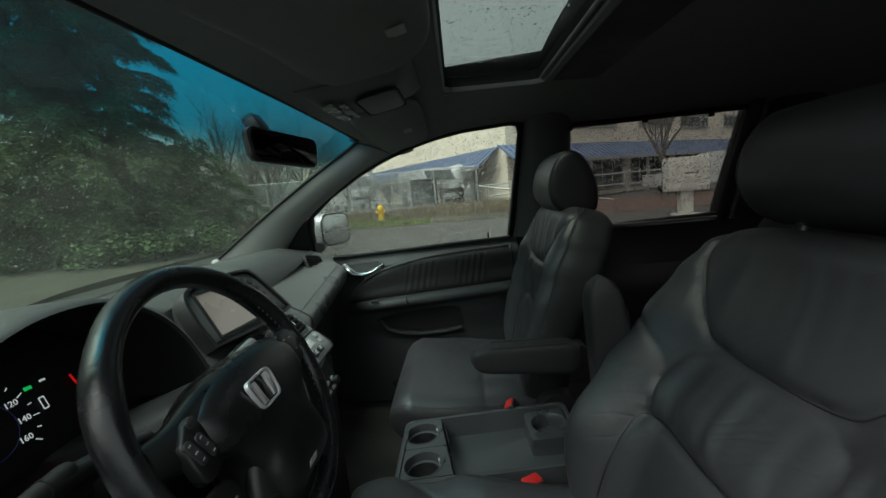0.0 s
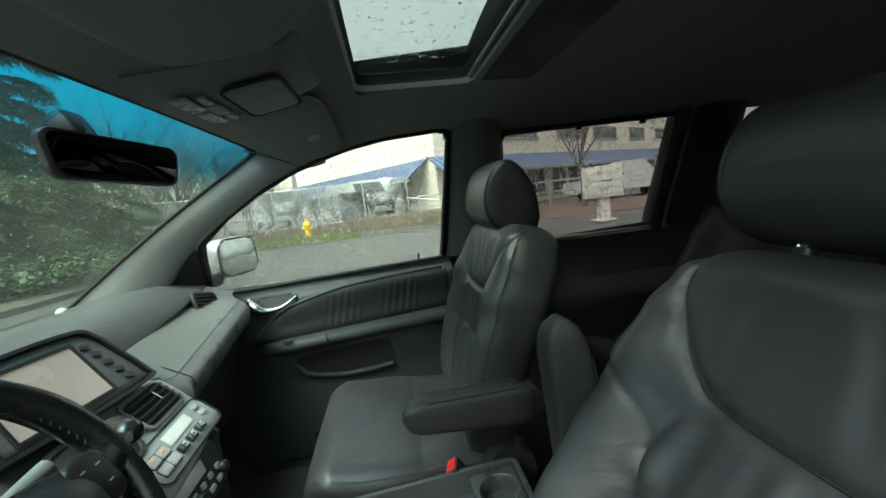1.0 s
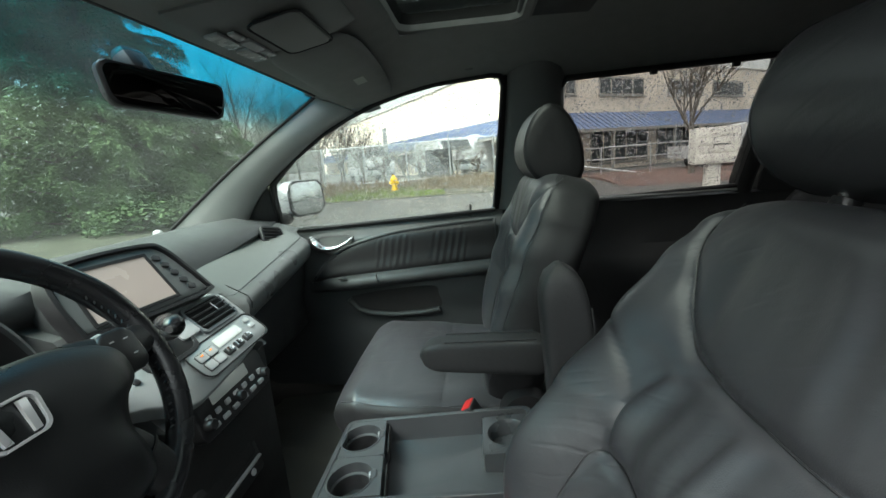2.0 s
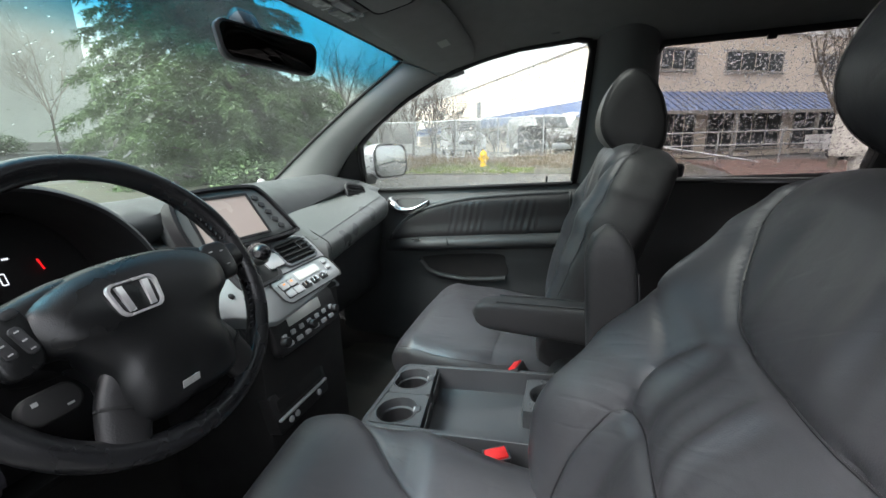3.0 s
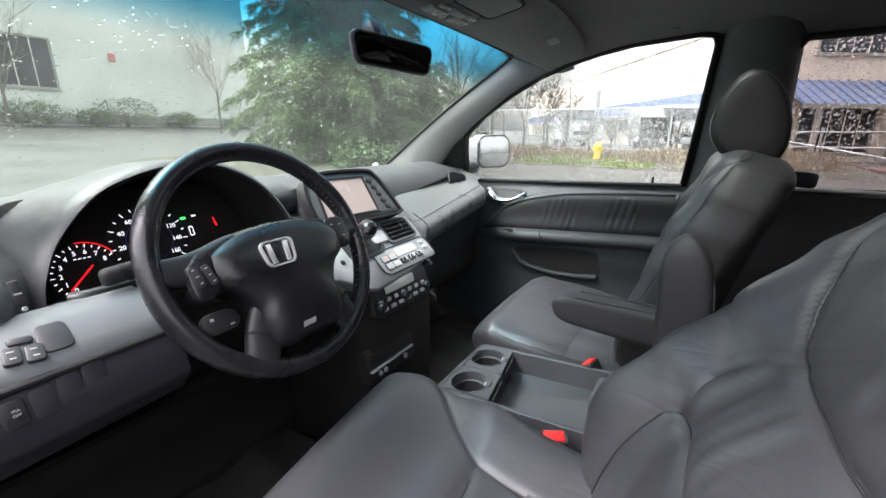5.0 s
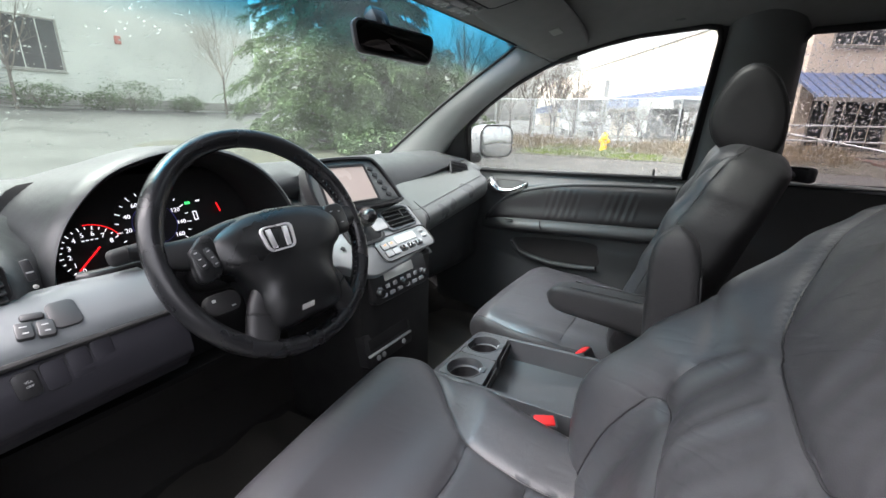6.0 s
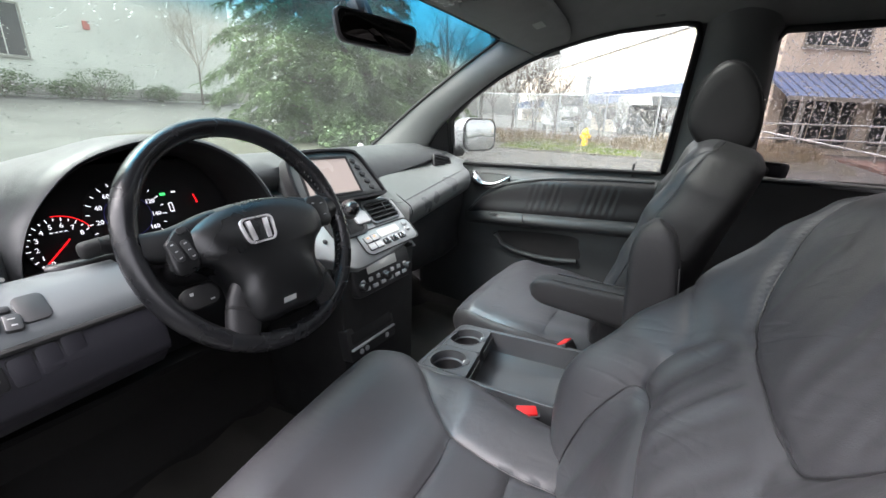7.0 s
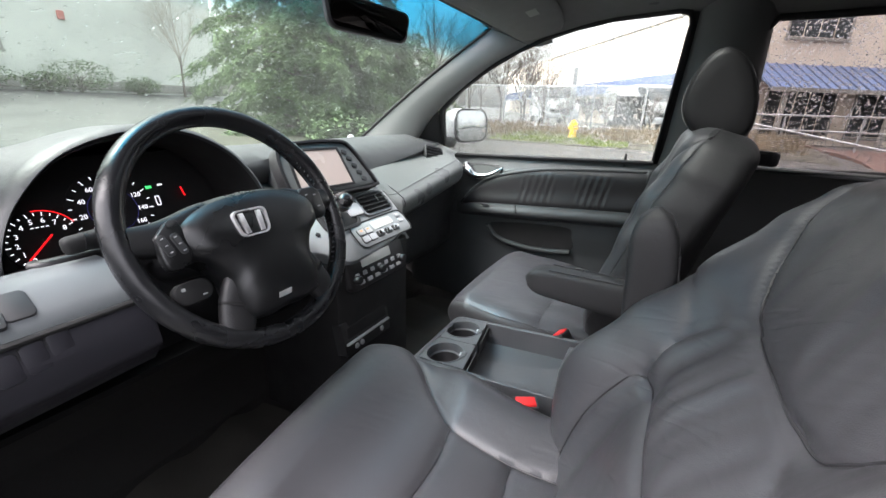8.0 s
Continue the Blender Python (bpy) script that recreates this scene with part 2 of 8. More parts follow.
# Mirror colour kept near black, holding the cabin's dark reflection.
MIRROR_DARK = mat("mirror_dark_reflection", (0.05, 0.049, 0.048), 0.06, metal=1.0, var=0)


# ---- mesh helpers ----
def thing(name, place, label, category, group="", kind=""):
    ob = new(name)
    ob.empty_display_size = 0.05
    ob.location = place
    return tagged(ob, label, category, group, kind)


def build(vf, smooth=35):
    me = bpy.data.meshes.new("mesh")
    me.from_pydata([tuple(v) for v in vf[0]], [], vf[1])
    bm = bmesh.new()
    bm.from_mesh(me)
    bmesh.ops.recalc_face_normals(bm, faces=bm.faces)
    bm.to_mesh(me)
    bm.free()
    if smooth:
        me.polygons.foreach_set("use_smooth", [True] * len(me.polygons))
        me.set_sharp_from_angle(angle=radians(smooth))
    me.update()
    return me


def part(name, vf, material, parent=None, label="", smooth=35):
    me = build(vf, smooth)
    me.name = name
    me.materials.append(material)
    ob = new(name, me)
    if parent:
        ob.parent = parent
        top = parent
        off = Vector((0, 0, 0))
        while top:
            off += top.location
            top = top.parent
        ob.location = -off
    if label:
        tagged(ob, label)
    return ob


def structure(name, vf, material, label, category, smooth=35, kind="structure"):
    return tagged(part(name, vf, material, None, "", smooth), label, category, "", kind)


def join(*vfs):
    V, F = [], []
    for v, f in vfs:
        k = len(V)
        V += [tuple(p) for p in v]
        F += [[i + k for i in q] for q in f]
    return V, F


def moved(vf, m):
    return [tuple(m @ Vector(v)) for v in vf[0]], vf[1]


def loft(rings, closed=True, caps=True, loop=False):
    n = len(rings[0])
    V = [tuple(p) for r in rings for p in r]
    F = []
    R = len(rings)
    for i in range(R if loop else R - 1):
        a, b = i * n, ((i + 1) % R) * n
        for j in range(n if closed else n - 1):
            k = (j + 1) % n
            F.append([a + j, a + k, b + k, b + j])
    if caps and closed and not loop:
        F += [list(range(n))[::-1], list(range((R - 1) * n, R * n))]
    return V, F


def plate(rows, off):
    """A sheet given by rows of points, thickened by the vector (or vector function of the point) off."""
    R, n = len(rows), len(rows[0])
    V = [tuple(p) for r in rows for p in r]
    V += [tuple(Vector(p) + Vector(off)) for r in rows for p in r]
    F, N = [], R * n
    for i in range(R - 1):
        for j in range(n - 1):
            q = [i * n + j, i * n + j + 1, (i + 1) * n + j + 1, (i + 1) * n + j]
            F += [q, [k + N for k in q[::-1]]]
    rim = [j for j in range(n)] + [i * n + n - 1 for i in range(1, R)] + [(R - 1) * n + j for j in range(n - 2, -1, -1)] + [i * n for i in range(R - 2, 0, -1)]
    for a, b in zip(rim, rim[1:] + rim[:1]):
        F.append([a, a + N, b + N, b])
    return V, F


def tube(path, r, n=10, closed=False, caps=True):
    P = [Vector(p) for p in path]
    rings, up = [], Vector((0.13, 0.29, 1)).normalized()
    for i, p in enumerate(P):
        a, b = (P[i - 1] if i or closed else p), (P[(i + 1) % len(P)] if i < len(P) - 1 or closed else p)
        d = (b - a).normalized()
        x = d.cross(up)
        x = x.normalized() if x.length > 0.05 else d.cross(Vector((1, 0, 0))).normalized()
        y = x.cross(d)
        rad = r[i] if isinstance(r, (list, tuple)) else r
        rings.append([p + rad * (math.cos(2 * math.pi * k / n) * x + math.sin(2 * math.pi * k / n) * y) for k in range(n)])
    return loft(rings, True, caps, closed)


def rbox(size, r=0.004, seg=2, m=None):
    bm = bmesh.new()
    bmesh.ops.create_cube(bm, size=1.0)
    bmesh.ops.scale(bm, vec=size, verts=bm.verts)
    bmesh.ops.bevel(bm, geom=bm.edges[:], offset=min(r, min(size) * 0.49), segments=seg, affect="EDGES", profile=0.5)
    V = [tuple(v.co) for v in bm.verts]
    bm.verts.index_update()
    F = [[v.index for v in f.verts] for f in bm.faces]
    bm.free()
    return moved((V, F), m) if m else (V, F)


def rrect(w, h, r, n=5):
    out = []
    for cx, cy, a0 in ((w / 2 - r, h / 2 - r, 0), (-w / 2 + r, h / 2 - r, 90), (-w / 2 + r, -h / 2 + r, 180), (w / 2 - r, -h / 2 + r, 270)):
        for k in range(n + 1):
            a = radians(a0 + 90 * k / n)
            out.append((cx + r * math.cos(a), cy + r * math.sin(a)))
    return out


def slab(poly, depth, m, bevel=0.002):
    """Flat shape in the local xy plane, front at z = 0 with a rounded rim, thickness depth behind it."""
    cx, cy = sum(p[0] for p in poly) / len(poly), sum(p[1] for p in poly) / len(poly)
    span = max(max(abs(p[0] - cx), abs(p[1] - cy)) for p in poly)
    k = 1 - bevel / span
    k2 = 1 - 0.3 * bevel / span
    inn = lambda s: [((p[0] - cx) * s + cx, (p[1] - cy) * s + cy) for p in poly]
    rings = [[(x, y, -depth) for x, y in poly], [(x, y, -bevel) for x, y in poly], [(x, y, -0.3 * bevel) for x, y in inn(k2)], [(x, y, 0) for x, y in inn(k)]]
    return moved(loft(rings), m)


def frame_ring(outer, inner, depth, m, bevel=0.0015):
    """Flat ring between two outlines of as many points, front at z = 0."""
    rings = [[(x, y, -depth) for x, y in outer], [(x, y, -bevel) for x, y in outer], [(x, y, 0) for x, y in [(o[0] * 0.9 + i[0] * 0.1, o[1] * 0.9 + i[1] * 0.1) for o, i in zip(outer, inner)]],
             [(x, y, 0) for x, y in [(o[0] * 0.1 + i[0] * 0.9, o[1] * 0.1 + i[1] * 0.9) for o, i in zip(outer, inner)]], [(x, y, -bevel) for x, y in inner], [(x, y, -depth) for x, y in inner]]
    return moved(loft(rings, True, False, True), m)


def facing(origin, normal, up=(0, 0, 1)):
    """Local z along normal, local y as near to up as may be, local x to the right of one who looks at the face."""
    z = Vector(normal).normalized()
    x = Vector(up).cross(z).normalized()
    y = z.cross(x)
    return Matrix.Translation(origin) @ Matrix((x, y, z)).transposed().to_4x4()


def words(text, size, m, material, parent, name="lettering", depth=0.0004):
    cu = bpy.data.curves.new(name, "FONT")
    cu.body, cu.size, cu.align_x, cu.align_y, cu.extrude, cu.resolution_u = text, size, "CENTER", "CENTER", depth, 2
    tmp = bpy.data.objects.new(name, cu)
    me = bpy.data.meshes.new_from_object(tmp)
    bpy.data.objects.remove(tmp)
    me.transform(m)
    V = [tuple(v.co) for v in me.vertices]
    F = [list(p.vertices) for p in me.polygons]
    bpy.data.meshes.remove(me)
    return part(name, (V, F), material, parent, "", 0)


def sm(t):
    t = min(max(t, 0.0), 1.0)
    return t * t * (3 - 2 * t)


def lerp(table, t):
    """Smooth value of t in a table of (t, value)."""
    if t <= table[0][0]:
        return table[0][1]
    for (a, u), (b, v) in zip(table, table[1:]):
        if t <= b:
            return u + (v - u) * sm((t - a) / (b - a))
    return table[-1][1]


def lin(table, t):
    if t <= table[0][0]:
        return table[0][1]
    for (a, u), (b, v) in zip(table, table[1:]):
        if t <= b:
            return u + (v - u) * (t - a) / (b - a)
    return table[-1][1]


def spline(points, n=8):
    """Catmull-Rom through the points, n steps a piece."""
    P = [Vector(p) for p in points]
    P = [2 * P[0] - P[1]] + P + [2 * P[-1] - P[-2]]
    out = []
    for i in range(1, len(P) - 2):
        a, b, c, d = P[i - 1:i + 3]
        for k in range(n):
            t = k / n
            out.append(0.5 * (2 * b + (c - a) * t + (2 * a - 5 * b + 4 * c - d) * t * t + (3 * b - a - 3 * c + d) * t ** 3))
    return out + [P[-2]]

# ---- car shell ----
XM = -0.02                                     # the car's middle line


def flip(x):
    return 2 * XM - x


def win_x(z):
    return 0.79 - (z - 1.0) * 0.5128


SIDE_TOP = [(-2.7, 1.37), (-1.2, 1.381), (-0.56, 1.375), (-0.45, 1.392), (-0.347, 1.398), (-0.15, 1.385), (0.017, 1.35), (0.06, 1.337), (0.175, 1.386)]
SIDE_X = [(-2.7, 0.60), (-1.2, 0.628), (-0.56, 0.633), (-0.45, 0.60), (-0.347, 0.586), (-0.15, 0.593), (0.017, 0.611), (0.06, 0.619), (0.175, 0.561)]
MID_TOP = [(-2.7, 1.455), (-1.0, 1.485), (-0.47, 1.482), (-0.13, 1.460), (-0.06, 1.424), (0.05, 1.404), (0.175, 1.392)]
HOLE_X, HOLE_Y = (-0.36, 0.315), (-0.40, -0.13)


def roof_z(x, y):
    u = abs(x - XM) / (lin(SIDE_X, y) - XM)
    return lin(SIDE_TOP, y) + (lin(MID_TOP, y) - lin(SIDE_TOP, y)) * (1 - min(u, 1) ** 3.2)


def roof_grid(lift, spread, smooth_front=0.0):
    ys = [0.175, 0.12, 0.06, 0.017, -0.05, -0.09, -0.13, -0.2, -0.3, -0.347, -0.40, -0.47, -0.5, -0.56, -0.7, -0.9, -1.2, -1.6, -2.1, -2.7]
    rows = []
    for y in ys:
        e = lin(SIDE_X, y) + spread
        xs = [flip(e) + (HOLE_X[0] - flip(e)) * (k / 7) for k in range(7)] + [HOLE_X[0] + (HOLE_X[1] - HOLE_X[0]) * k / 10 for k in range(11)] + [HOLE_X[1] + (e - HOLE_X[1]) * (k + 1) / 7 for k in range(7)]
        rows.append([(x, y, roof_z(x, y) + lift) for x in xs])
    n = len(rows[0])
    V = [p for r in rows for p in r]
    F = []
    for i in range(len(rows) - 1):
        for j in range(n - 1):
            mx, my = (rows[i][j][0] + rows[i][j + 1][0]) / 2, (ys[i] + ys[i + 1]) / 2
            if HOLE_X[0] < mx < HOLE_X[1] and HOLE_Y[0] < my < HOLE_Y[1]:
                continue
            F.append([i * n + j, i * n + j + 1, (i + 1) * n + j + 1, (i + 1) * n + j])
    return V, F


structure("ceiling", roof_grid(0.0, 0.0), HEADLINER, "grey woven cloth headliner with a sunroof opening", "headliner")
structure("roof", roof_grid(0.075, 0.06), PAINT_SILVER, "silver painted steel roof of the minivan", "car roof")

# sunroof: frame, glass panel, sliding shade
hx, hy = (HOLE_X[0] + HOLE_X[1]) / 2, (HOLE_Y[0] + HOLE_Y[1]) / 2
hw, hh = HOLE_X[1] - HOLE_X[0], HOLE_Y[1] - HOLE_Y[0]
sunroof = thing("sunroof", (hx, hy, 1.5), "closed tinted glass sunroof wet with rain", "sunroof")


def rr_ring(w, h, r, z):
    return [(hx + x, hy + y, z) for x, y in rrect(w, h, r)]


part("opening_trim", loft([rr_ring(hw + 0.05, hh + 0.05, 0.03, 1.462), rr_ring(hw + 0.03, hh + 0.03, 0.03, 1.455), rr_ring(hw + 0.002, hh + 0.002, 0.03, 1.457),
                           rr_ring(hw - 0.008, hh - 0.008, 0.03, 1.468)], True, False), HEADLINER, sunroof, "soft grey edge of the opening")
part("sunroof_frame", loft([rr_ring(hw - 0.004, hh - 0.004, 0.03, 1.466), rr_ring(hw + 0.022, hh - 0.006, 0.03, 1.472), rr_ring(hw + 0.032, hh - 0.014, 0.03, 1.482),
                            rr_ring(hw + 0.032, hh - 0.018, 0.03, 1.497), rr_ring(hw + 0.08, hh + 0.03, 0.03, 1.498), rr_ring(hw + 0.08, hh + 0.03, 0.03, 1.466)], True, False, True), UNDER, sunroof, "black sunroof frame")
sunroof_glass = part("sunroof_glass", loft([rr_ring(hw + 0.06, hh + 0.02, 0.03, 1.499), rr_ring(hw + 0.06, hh + 0.02, 0.03, 1.504)]), GLASS_ROOF, sunroof, "tinted glass panel", 0)
part("sunshade_edge", rbox((hw + 0.02, 0.16, 0.016), 0.007, 3, pose(hx, HOLE_Y[0] - 0.07, 1.468, 2)), TRIM_DARK, sunroof, "dark sliding shade pushed back")

# windscreen
WS_R = [(0.655, 0.774, 1.018), (0.561, 0.173, 1.385)]


def ws_point(u, v):
    """u from -1 (driver's edge) to 1, v from 0 at the dash to 1 at the roof."""
    xe = WS_R[0][0] + (WS_R[1][0] - WS_R[0][0]) * v
    x = XM + (xe - XM) * u
    bow = 0.03 * (1 - u * u)
    y = WS_R[0][1] + (WS_R[1][1] - WS_R[0][1]) * v
    z = WS_R[0][2] + (WS_R[1][2] - WS_R[0][2]) * v
    return (x, y + bow * 0.5, z + bow * 0.5 + 0.012 * math.sin(math.pi * v))


def ws_grid(v0, v1, n=8, m=24):
    return plate([[ws_point(-1 + 2 * j / m, v0 + (v1 - v0) * i / n) for j in range(m + 1)] for i in range(n + 1)], (0, 0.0025, 0.004))


windscreen = thing("window_1", (XM, 0.5, 1.2), "rain-wet windscreen with a blue shade band along its top", "windscreen", kind="structure")
ws_pane = part("pane", ws_grid(-0.12, 1.02, 12), GLASS_FRONT, windscreen, "clear wet glass with a blue shade band", 60)
ws_pane.visible_shadow = False
for s in (1, -1):
    part("seal", tube([ws_point(s, -0.1 + 1.12 * k / 12) for k in range(13)], 0.006, 8), RUBBER, windscreen, "black rubber seal")
part("seal", tube([ws_point(-1 + k / 8, 1.0) for k in range(17)], 0.005, 8), RUBBER, windscreen, "black rubber seal")

# front pillars: trim between windscreen edge and side window
PILLAR_S = [(0.735, 0.56, 1.0), (0.722, 0.45, 1.128), (0.650, 0.215, 1.275), (0.622, 0.075, 1.332)]


def pillar(side):
    S = spline(PILLAR_S, 8)
    rows = []
    for i, p in enumerate(S):
        v = i / (len(S) - 1)
        a = Vector(ws_point(1, -0.05 + 1.04 * v)) + Vector((0.0, -0.004, -0.004))
        b = Vector(p)
        row = []
        for k in range(9):
            t = k / 8
            q = a.lerp(b, t)
            q += Vector((-0.35, -0.75, -0.2)) * 0.06 * math.sin(math.pi * t) ** 0.7 * (0.55 + 0.45 * (1 - v))
            row.append(q)
        rows.append(row)
    if side < 0:
        rows = [[(flip(q[0]), q[1], q[2]) for q in r] for r in rows]
    return plate(rows, (0.02 * side, 0.012, 0.012))


structure("trim_pillar_right", pillar(1), TRIM_GREY, "light grey plastic front pillar trim beside the windscreen", "pillar trim", 50)
structure("trim_pillar_left", pillar(-1), TRIM_GREY, "grey plastic front pillar trim at the driver's side", "pillar trim", 50)

for s, nm in ((1, "right"), (-1, "left")):
    cp = spline([(0.548, 0.20, 1.402), (0.575, 0.15, 1.388), (0.600, 0.10, 1.366), (0.622, 0.05, 1.348), (0.628, 0.0, 1.358)], 5)
    structure("trim_corner_" + nm, tube([(q[0] if s > 0 else flip(q[0]), q[1], q[2]) for q in cp], 0.017, 10), TRIM_GREY, "grey trim end where the pillar meets the headliner", "pillar trim", 60)

# roof rail strip above the front side window, mirrored over the open driver's door
for s, nm in ((1, "right"), (-1, "left")):
    rows = []
    for k in range(15):
        y = 0.08 - (0.08 + 0.50) * k / 14
        x, z = lin(SIDE_X, y), lin(SIDE_TOP, y)
        pts = [(x - 0.012, y, z + 0.008), (x + 0.004, y, z - 0.003), (x + 0.03, y, z + 0.002), (x + 0.07, y, z + 0.06)]
        rows.append([(q[0] if s > 0 else flip(q[0]), q[1], q[2]) for q in pts])
    structure("trim_rail_" + nm, plate(rows, (0.004 * s, 0, 0.004)), TRIM_DARK, "dark moulding along the roof rail above the door", "roof rail", 50)

# side walls behind the front doors: lower panel, pillars, windows
REAR_WIN = [(-0.575, 0.992), (-0.54, 1.25), (-0.537, 1.345), (-0.56, 1.374), (-1.135, 1.381), (-1.150, 1.36), (-1.155, 1.01)]


def side(s, y, z, dx=0.0):
    x = (win_x(z) if z > 1.0 else 0.79 + 0.02 * sm((1.0 - z) / 0.2)) + 0.018 + dx
    return (x if s > 0 else flip(x), y, z)


def side_lower(s):
    zs = [0.33, 0.5, 0.66, 0.72, 0.76, 0.79, 0.83, 0.9, 0.96, 0.985, 0.992]
    bul = [0.0, 0.01, 0.02, 0.07, 0.08, 0.07, 0.03, 0.02, 0.01, 0.02, -0.004]
    y0 = -0.345 if s > 0 else -0.72
    return plate([[side(s, y0 + (-2.68 - y0) * k / 24, z, -b * (1 if k > 4 else 0.3)) for k in range(25)] for z, b in zip(zs, bul)], (0.05 * s, 0, 0))


def side_post(s, y0, y1, y0t, y1t, z0=0.985, z1=1.40, bulge=0.03):
    rows = []
    for k in range(9):
        t = k / 8
        z = z0 + (z1 - z0) * t
        a, b = y0 + (y0t - y0) * t, y1 + (y1t - y1) * t
        rows.append([side(s, a + (b - a) * j / 12, z, -bulge * math.sin(math.pi * j / 12) ** 0.6) for j in range(13)])
    return plate(rows, (0.035 * s, 0, 0.012))


for s, nm in ((1, "right"), (-1, "left")):
    structure("wall_" + nm, side_lower(s), TRIM_DARK, "dark plastic lower trim of the sliding side door", "side trim", 40)
    if s > 0:
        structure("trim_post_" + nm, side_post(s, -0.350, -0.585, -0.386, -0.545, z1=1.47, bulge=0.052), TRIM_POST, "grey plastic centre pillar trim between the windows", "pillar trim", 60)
    else:
        structure("trim_post_dark_" + nm, side_post(s, -0.72, -0.84, -0.70, -0.80), TRIM_DARK, "dark plastic centre pillar", "pillar trim", 50)
    structure("trim_post_mid_" + nm, side_post(s, -1.15, -1.205, -1.14, -1.195), BLACK, "black window post behind the sliding door", "window post", 50)
    structure("trim_post_rear_" + nm, side_post(s, -1.226, -1.45, -1.210, -1.40), TRIM_DARK, "dark plastic rear pillar", "pillar trim", 50)
    structure("trim_post_end_" + nm, side_post(s, -2.3, -2.68, -2.25, -2.6), TRIM_DARK, "dark plastic end pillar", "pillar trim", 50)
    n = 2 if s > 0 else 5
    for a, b, c, d in ((-0.57, -1.16, -0.53, -1.15), (-1.2, -1.27, -1.19, -1.24), (-1.43, -2.32, -1.39, -2.27)):
        if s < 0 and a > -0.6:
            a = c = -0.8
        w = thing("window_%d" % n, side(s, (a + b) / 2, 1.2, 0.02), "dark tinted rear side window speckled with rain", "window", kind="structure")
        rows = [[side(s, a + (c - a) * t + ((b + (d - b) * t) - (a + (c - a) * t)) * j / 6, 0.98 + 0.41 * t, 0.008) for j in range(7)] for t in (0, 0.5, 1)]
        p = part("pane", plate(rows, (0.004 * s, 0, 0)), GLASS_DARK, w, "tinted glass", 0)
        n += 1

# seal line and clips round the right rear window
rw = [side(1, y, z, -0.004) for y, z in REAR_WIN]
structure("trim_seal_rear", tube(rw, 0.009, 8, True), RUBBER, "black rubber seal round the rear side window", "window seal")
for y in (-0.80, -1.02):
    structure("trim_clip", rbox((0.012, 0.02, 0.016), 0.003, 2, Matrix.Translation(side(1, y, 1.368, -0.012))), BLACK, "small black sunshade clip above the rear window", "clip")
structure("trim_sill_rear", tube([side(1, -0.56 - 0.62 * k / 8, 0.998, -0.012) for k in range(9)], 0.006, 8), TRIM_GREY, "grey edge strip below the rear side window", "window strip")

# back of the cabin with its window
structure("wall_back", plate([[(x, -2.68, z) for x in (-0.86, -0.4, 0.0, 0.4, 0.82)] for z in (0.33, 0.6, 0.97)], (0, -0.05, 0)), TRIM_DARK, "dark plastic tailgate trim", "tailgate trim")
wb = thing("window_9", (XM, -2.68, 1.2), "tinted rear window of the tailgate", "window", kind="structure")
part("pane", plate([[(x, -2.70, z) for x in (-0.8, 0.0, 0.76)] for z in (0.96, 1.47)], (0, -0.004, 0)), GLASS_DARK, wb, "tinted glass", 0)

# floor, sills and toe board
structure("floor", plate([[(x, y, 0.33) for x in (-0.86, -0.5, 0.0, 0.5, 0.83)] for y in (0.55, 0.0, -1.0, -2.68)], (0, 0, -0.03)), CARPET, "dark grey carpeted cabin floor", "floor")
structure("wall_front", plate([[(x, y, z) for x in (-0.84, -0.3, 0.3, 0.81)] for y, z in ((0.54, 0.33), (0.68, 0.40), (0.76, 0.55), (0.77, 0.99))], (0, 0.03, 0)), CARPET, "dark carpeted toe board under the dashboard", "toe board")
structure("wall_front_upper", plate([[(x, y, z) for x in (-0.86, -0.3, 0.3, 0.83)] for y, z in ((0.80, 0.98), (0.86, 0.975))], (0, 0, 0.02)), BLACK, "black cowl under the windscreen", "cowl")
for x0, x1, nm in ((-0.66, -0.16, "left"), (0.14, 0.68, "right")):
    rows = []
    for i in range(25):
        y = 0.50 - 0.62 * i / 24
        rows.append([(x0 + (x1 - x0) * j / 20, y, 0.345 + 0.012 * noise.noise(Vector((j * 0.4 + x0 * 9, i * 0.17, 3.1))) + 0.01 * math.sin(j * 0.9 + 0.25 * i) * sm((y + 0.1) / 0.4)) for j in range(21)])
    structure("floor_mat_" + nm, plate(rows, (0, 0, -0.008)), MAT_RUBBER, "worn grey-green floor mat in the footwell", "floor mat", 50)
sill_prof = [(-0.70, 0.34), (-0.705, 0.43), (-0.725, 0.452), (-0.78, 0.458), (-0.83, 0.445), (-0.85, 0.40)]
structure("trim_sill_left", plate([[(x, 0.30 - 1.05 * k / 16, z) for x, z in sill_prof] for k in range(17)], (0, 0, -0.012)), DASH_PAD, "grey plastic door sill trim at the driver's opening", "door sill", 50)
structure("trim_kick_left", plate([[(-0.73 - 0.10 * j / 4, 0.52 - 0.12 * j / 4, 0.40 + 0.5 * i / 6) for j in range(5)] for i in range(7)], (0.012, 0.012, 0)), TRIM_DARK, "dark kick panel at the driver's footwell", "kick panel", 50)
structure("wall_front_left", plate([[(-0.845, y, z) for y in (0.46, 0.6, 0.86)] for z in (0.30, 0.6, 0.98)], (-0.03, 0, 0)), TRIM_DARK, "dark inner wing panel beside the driver's footwell", "wing panel")
structure("wall_front_right", plate([[(0.83, y, z) for y in (0.50, 0.6, 0.86)] for z in (0.30, 0.6, 0.98)], (0.03, 0, 0)), TRIM_DARK, "dark inner wing panel beside the passenger's footwell", "wing panel")

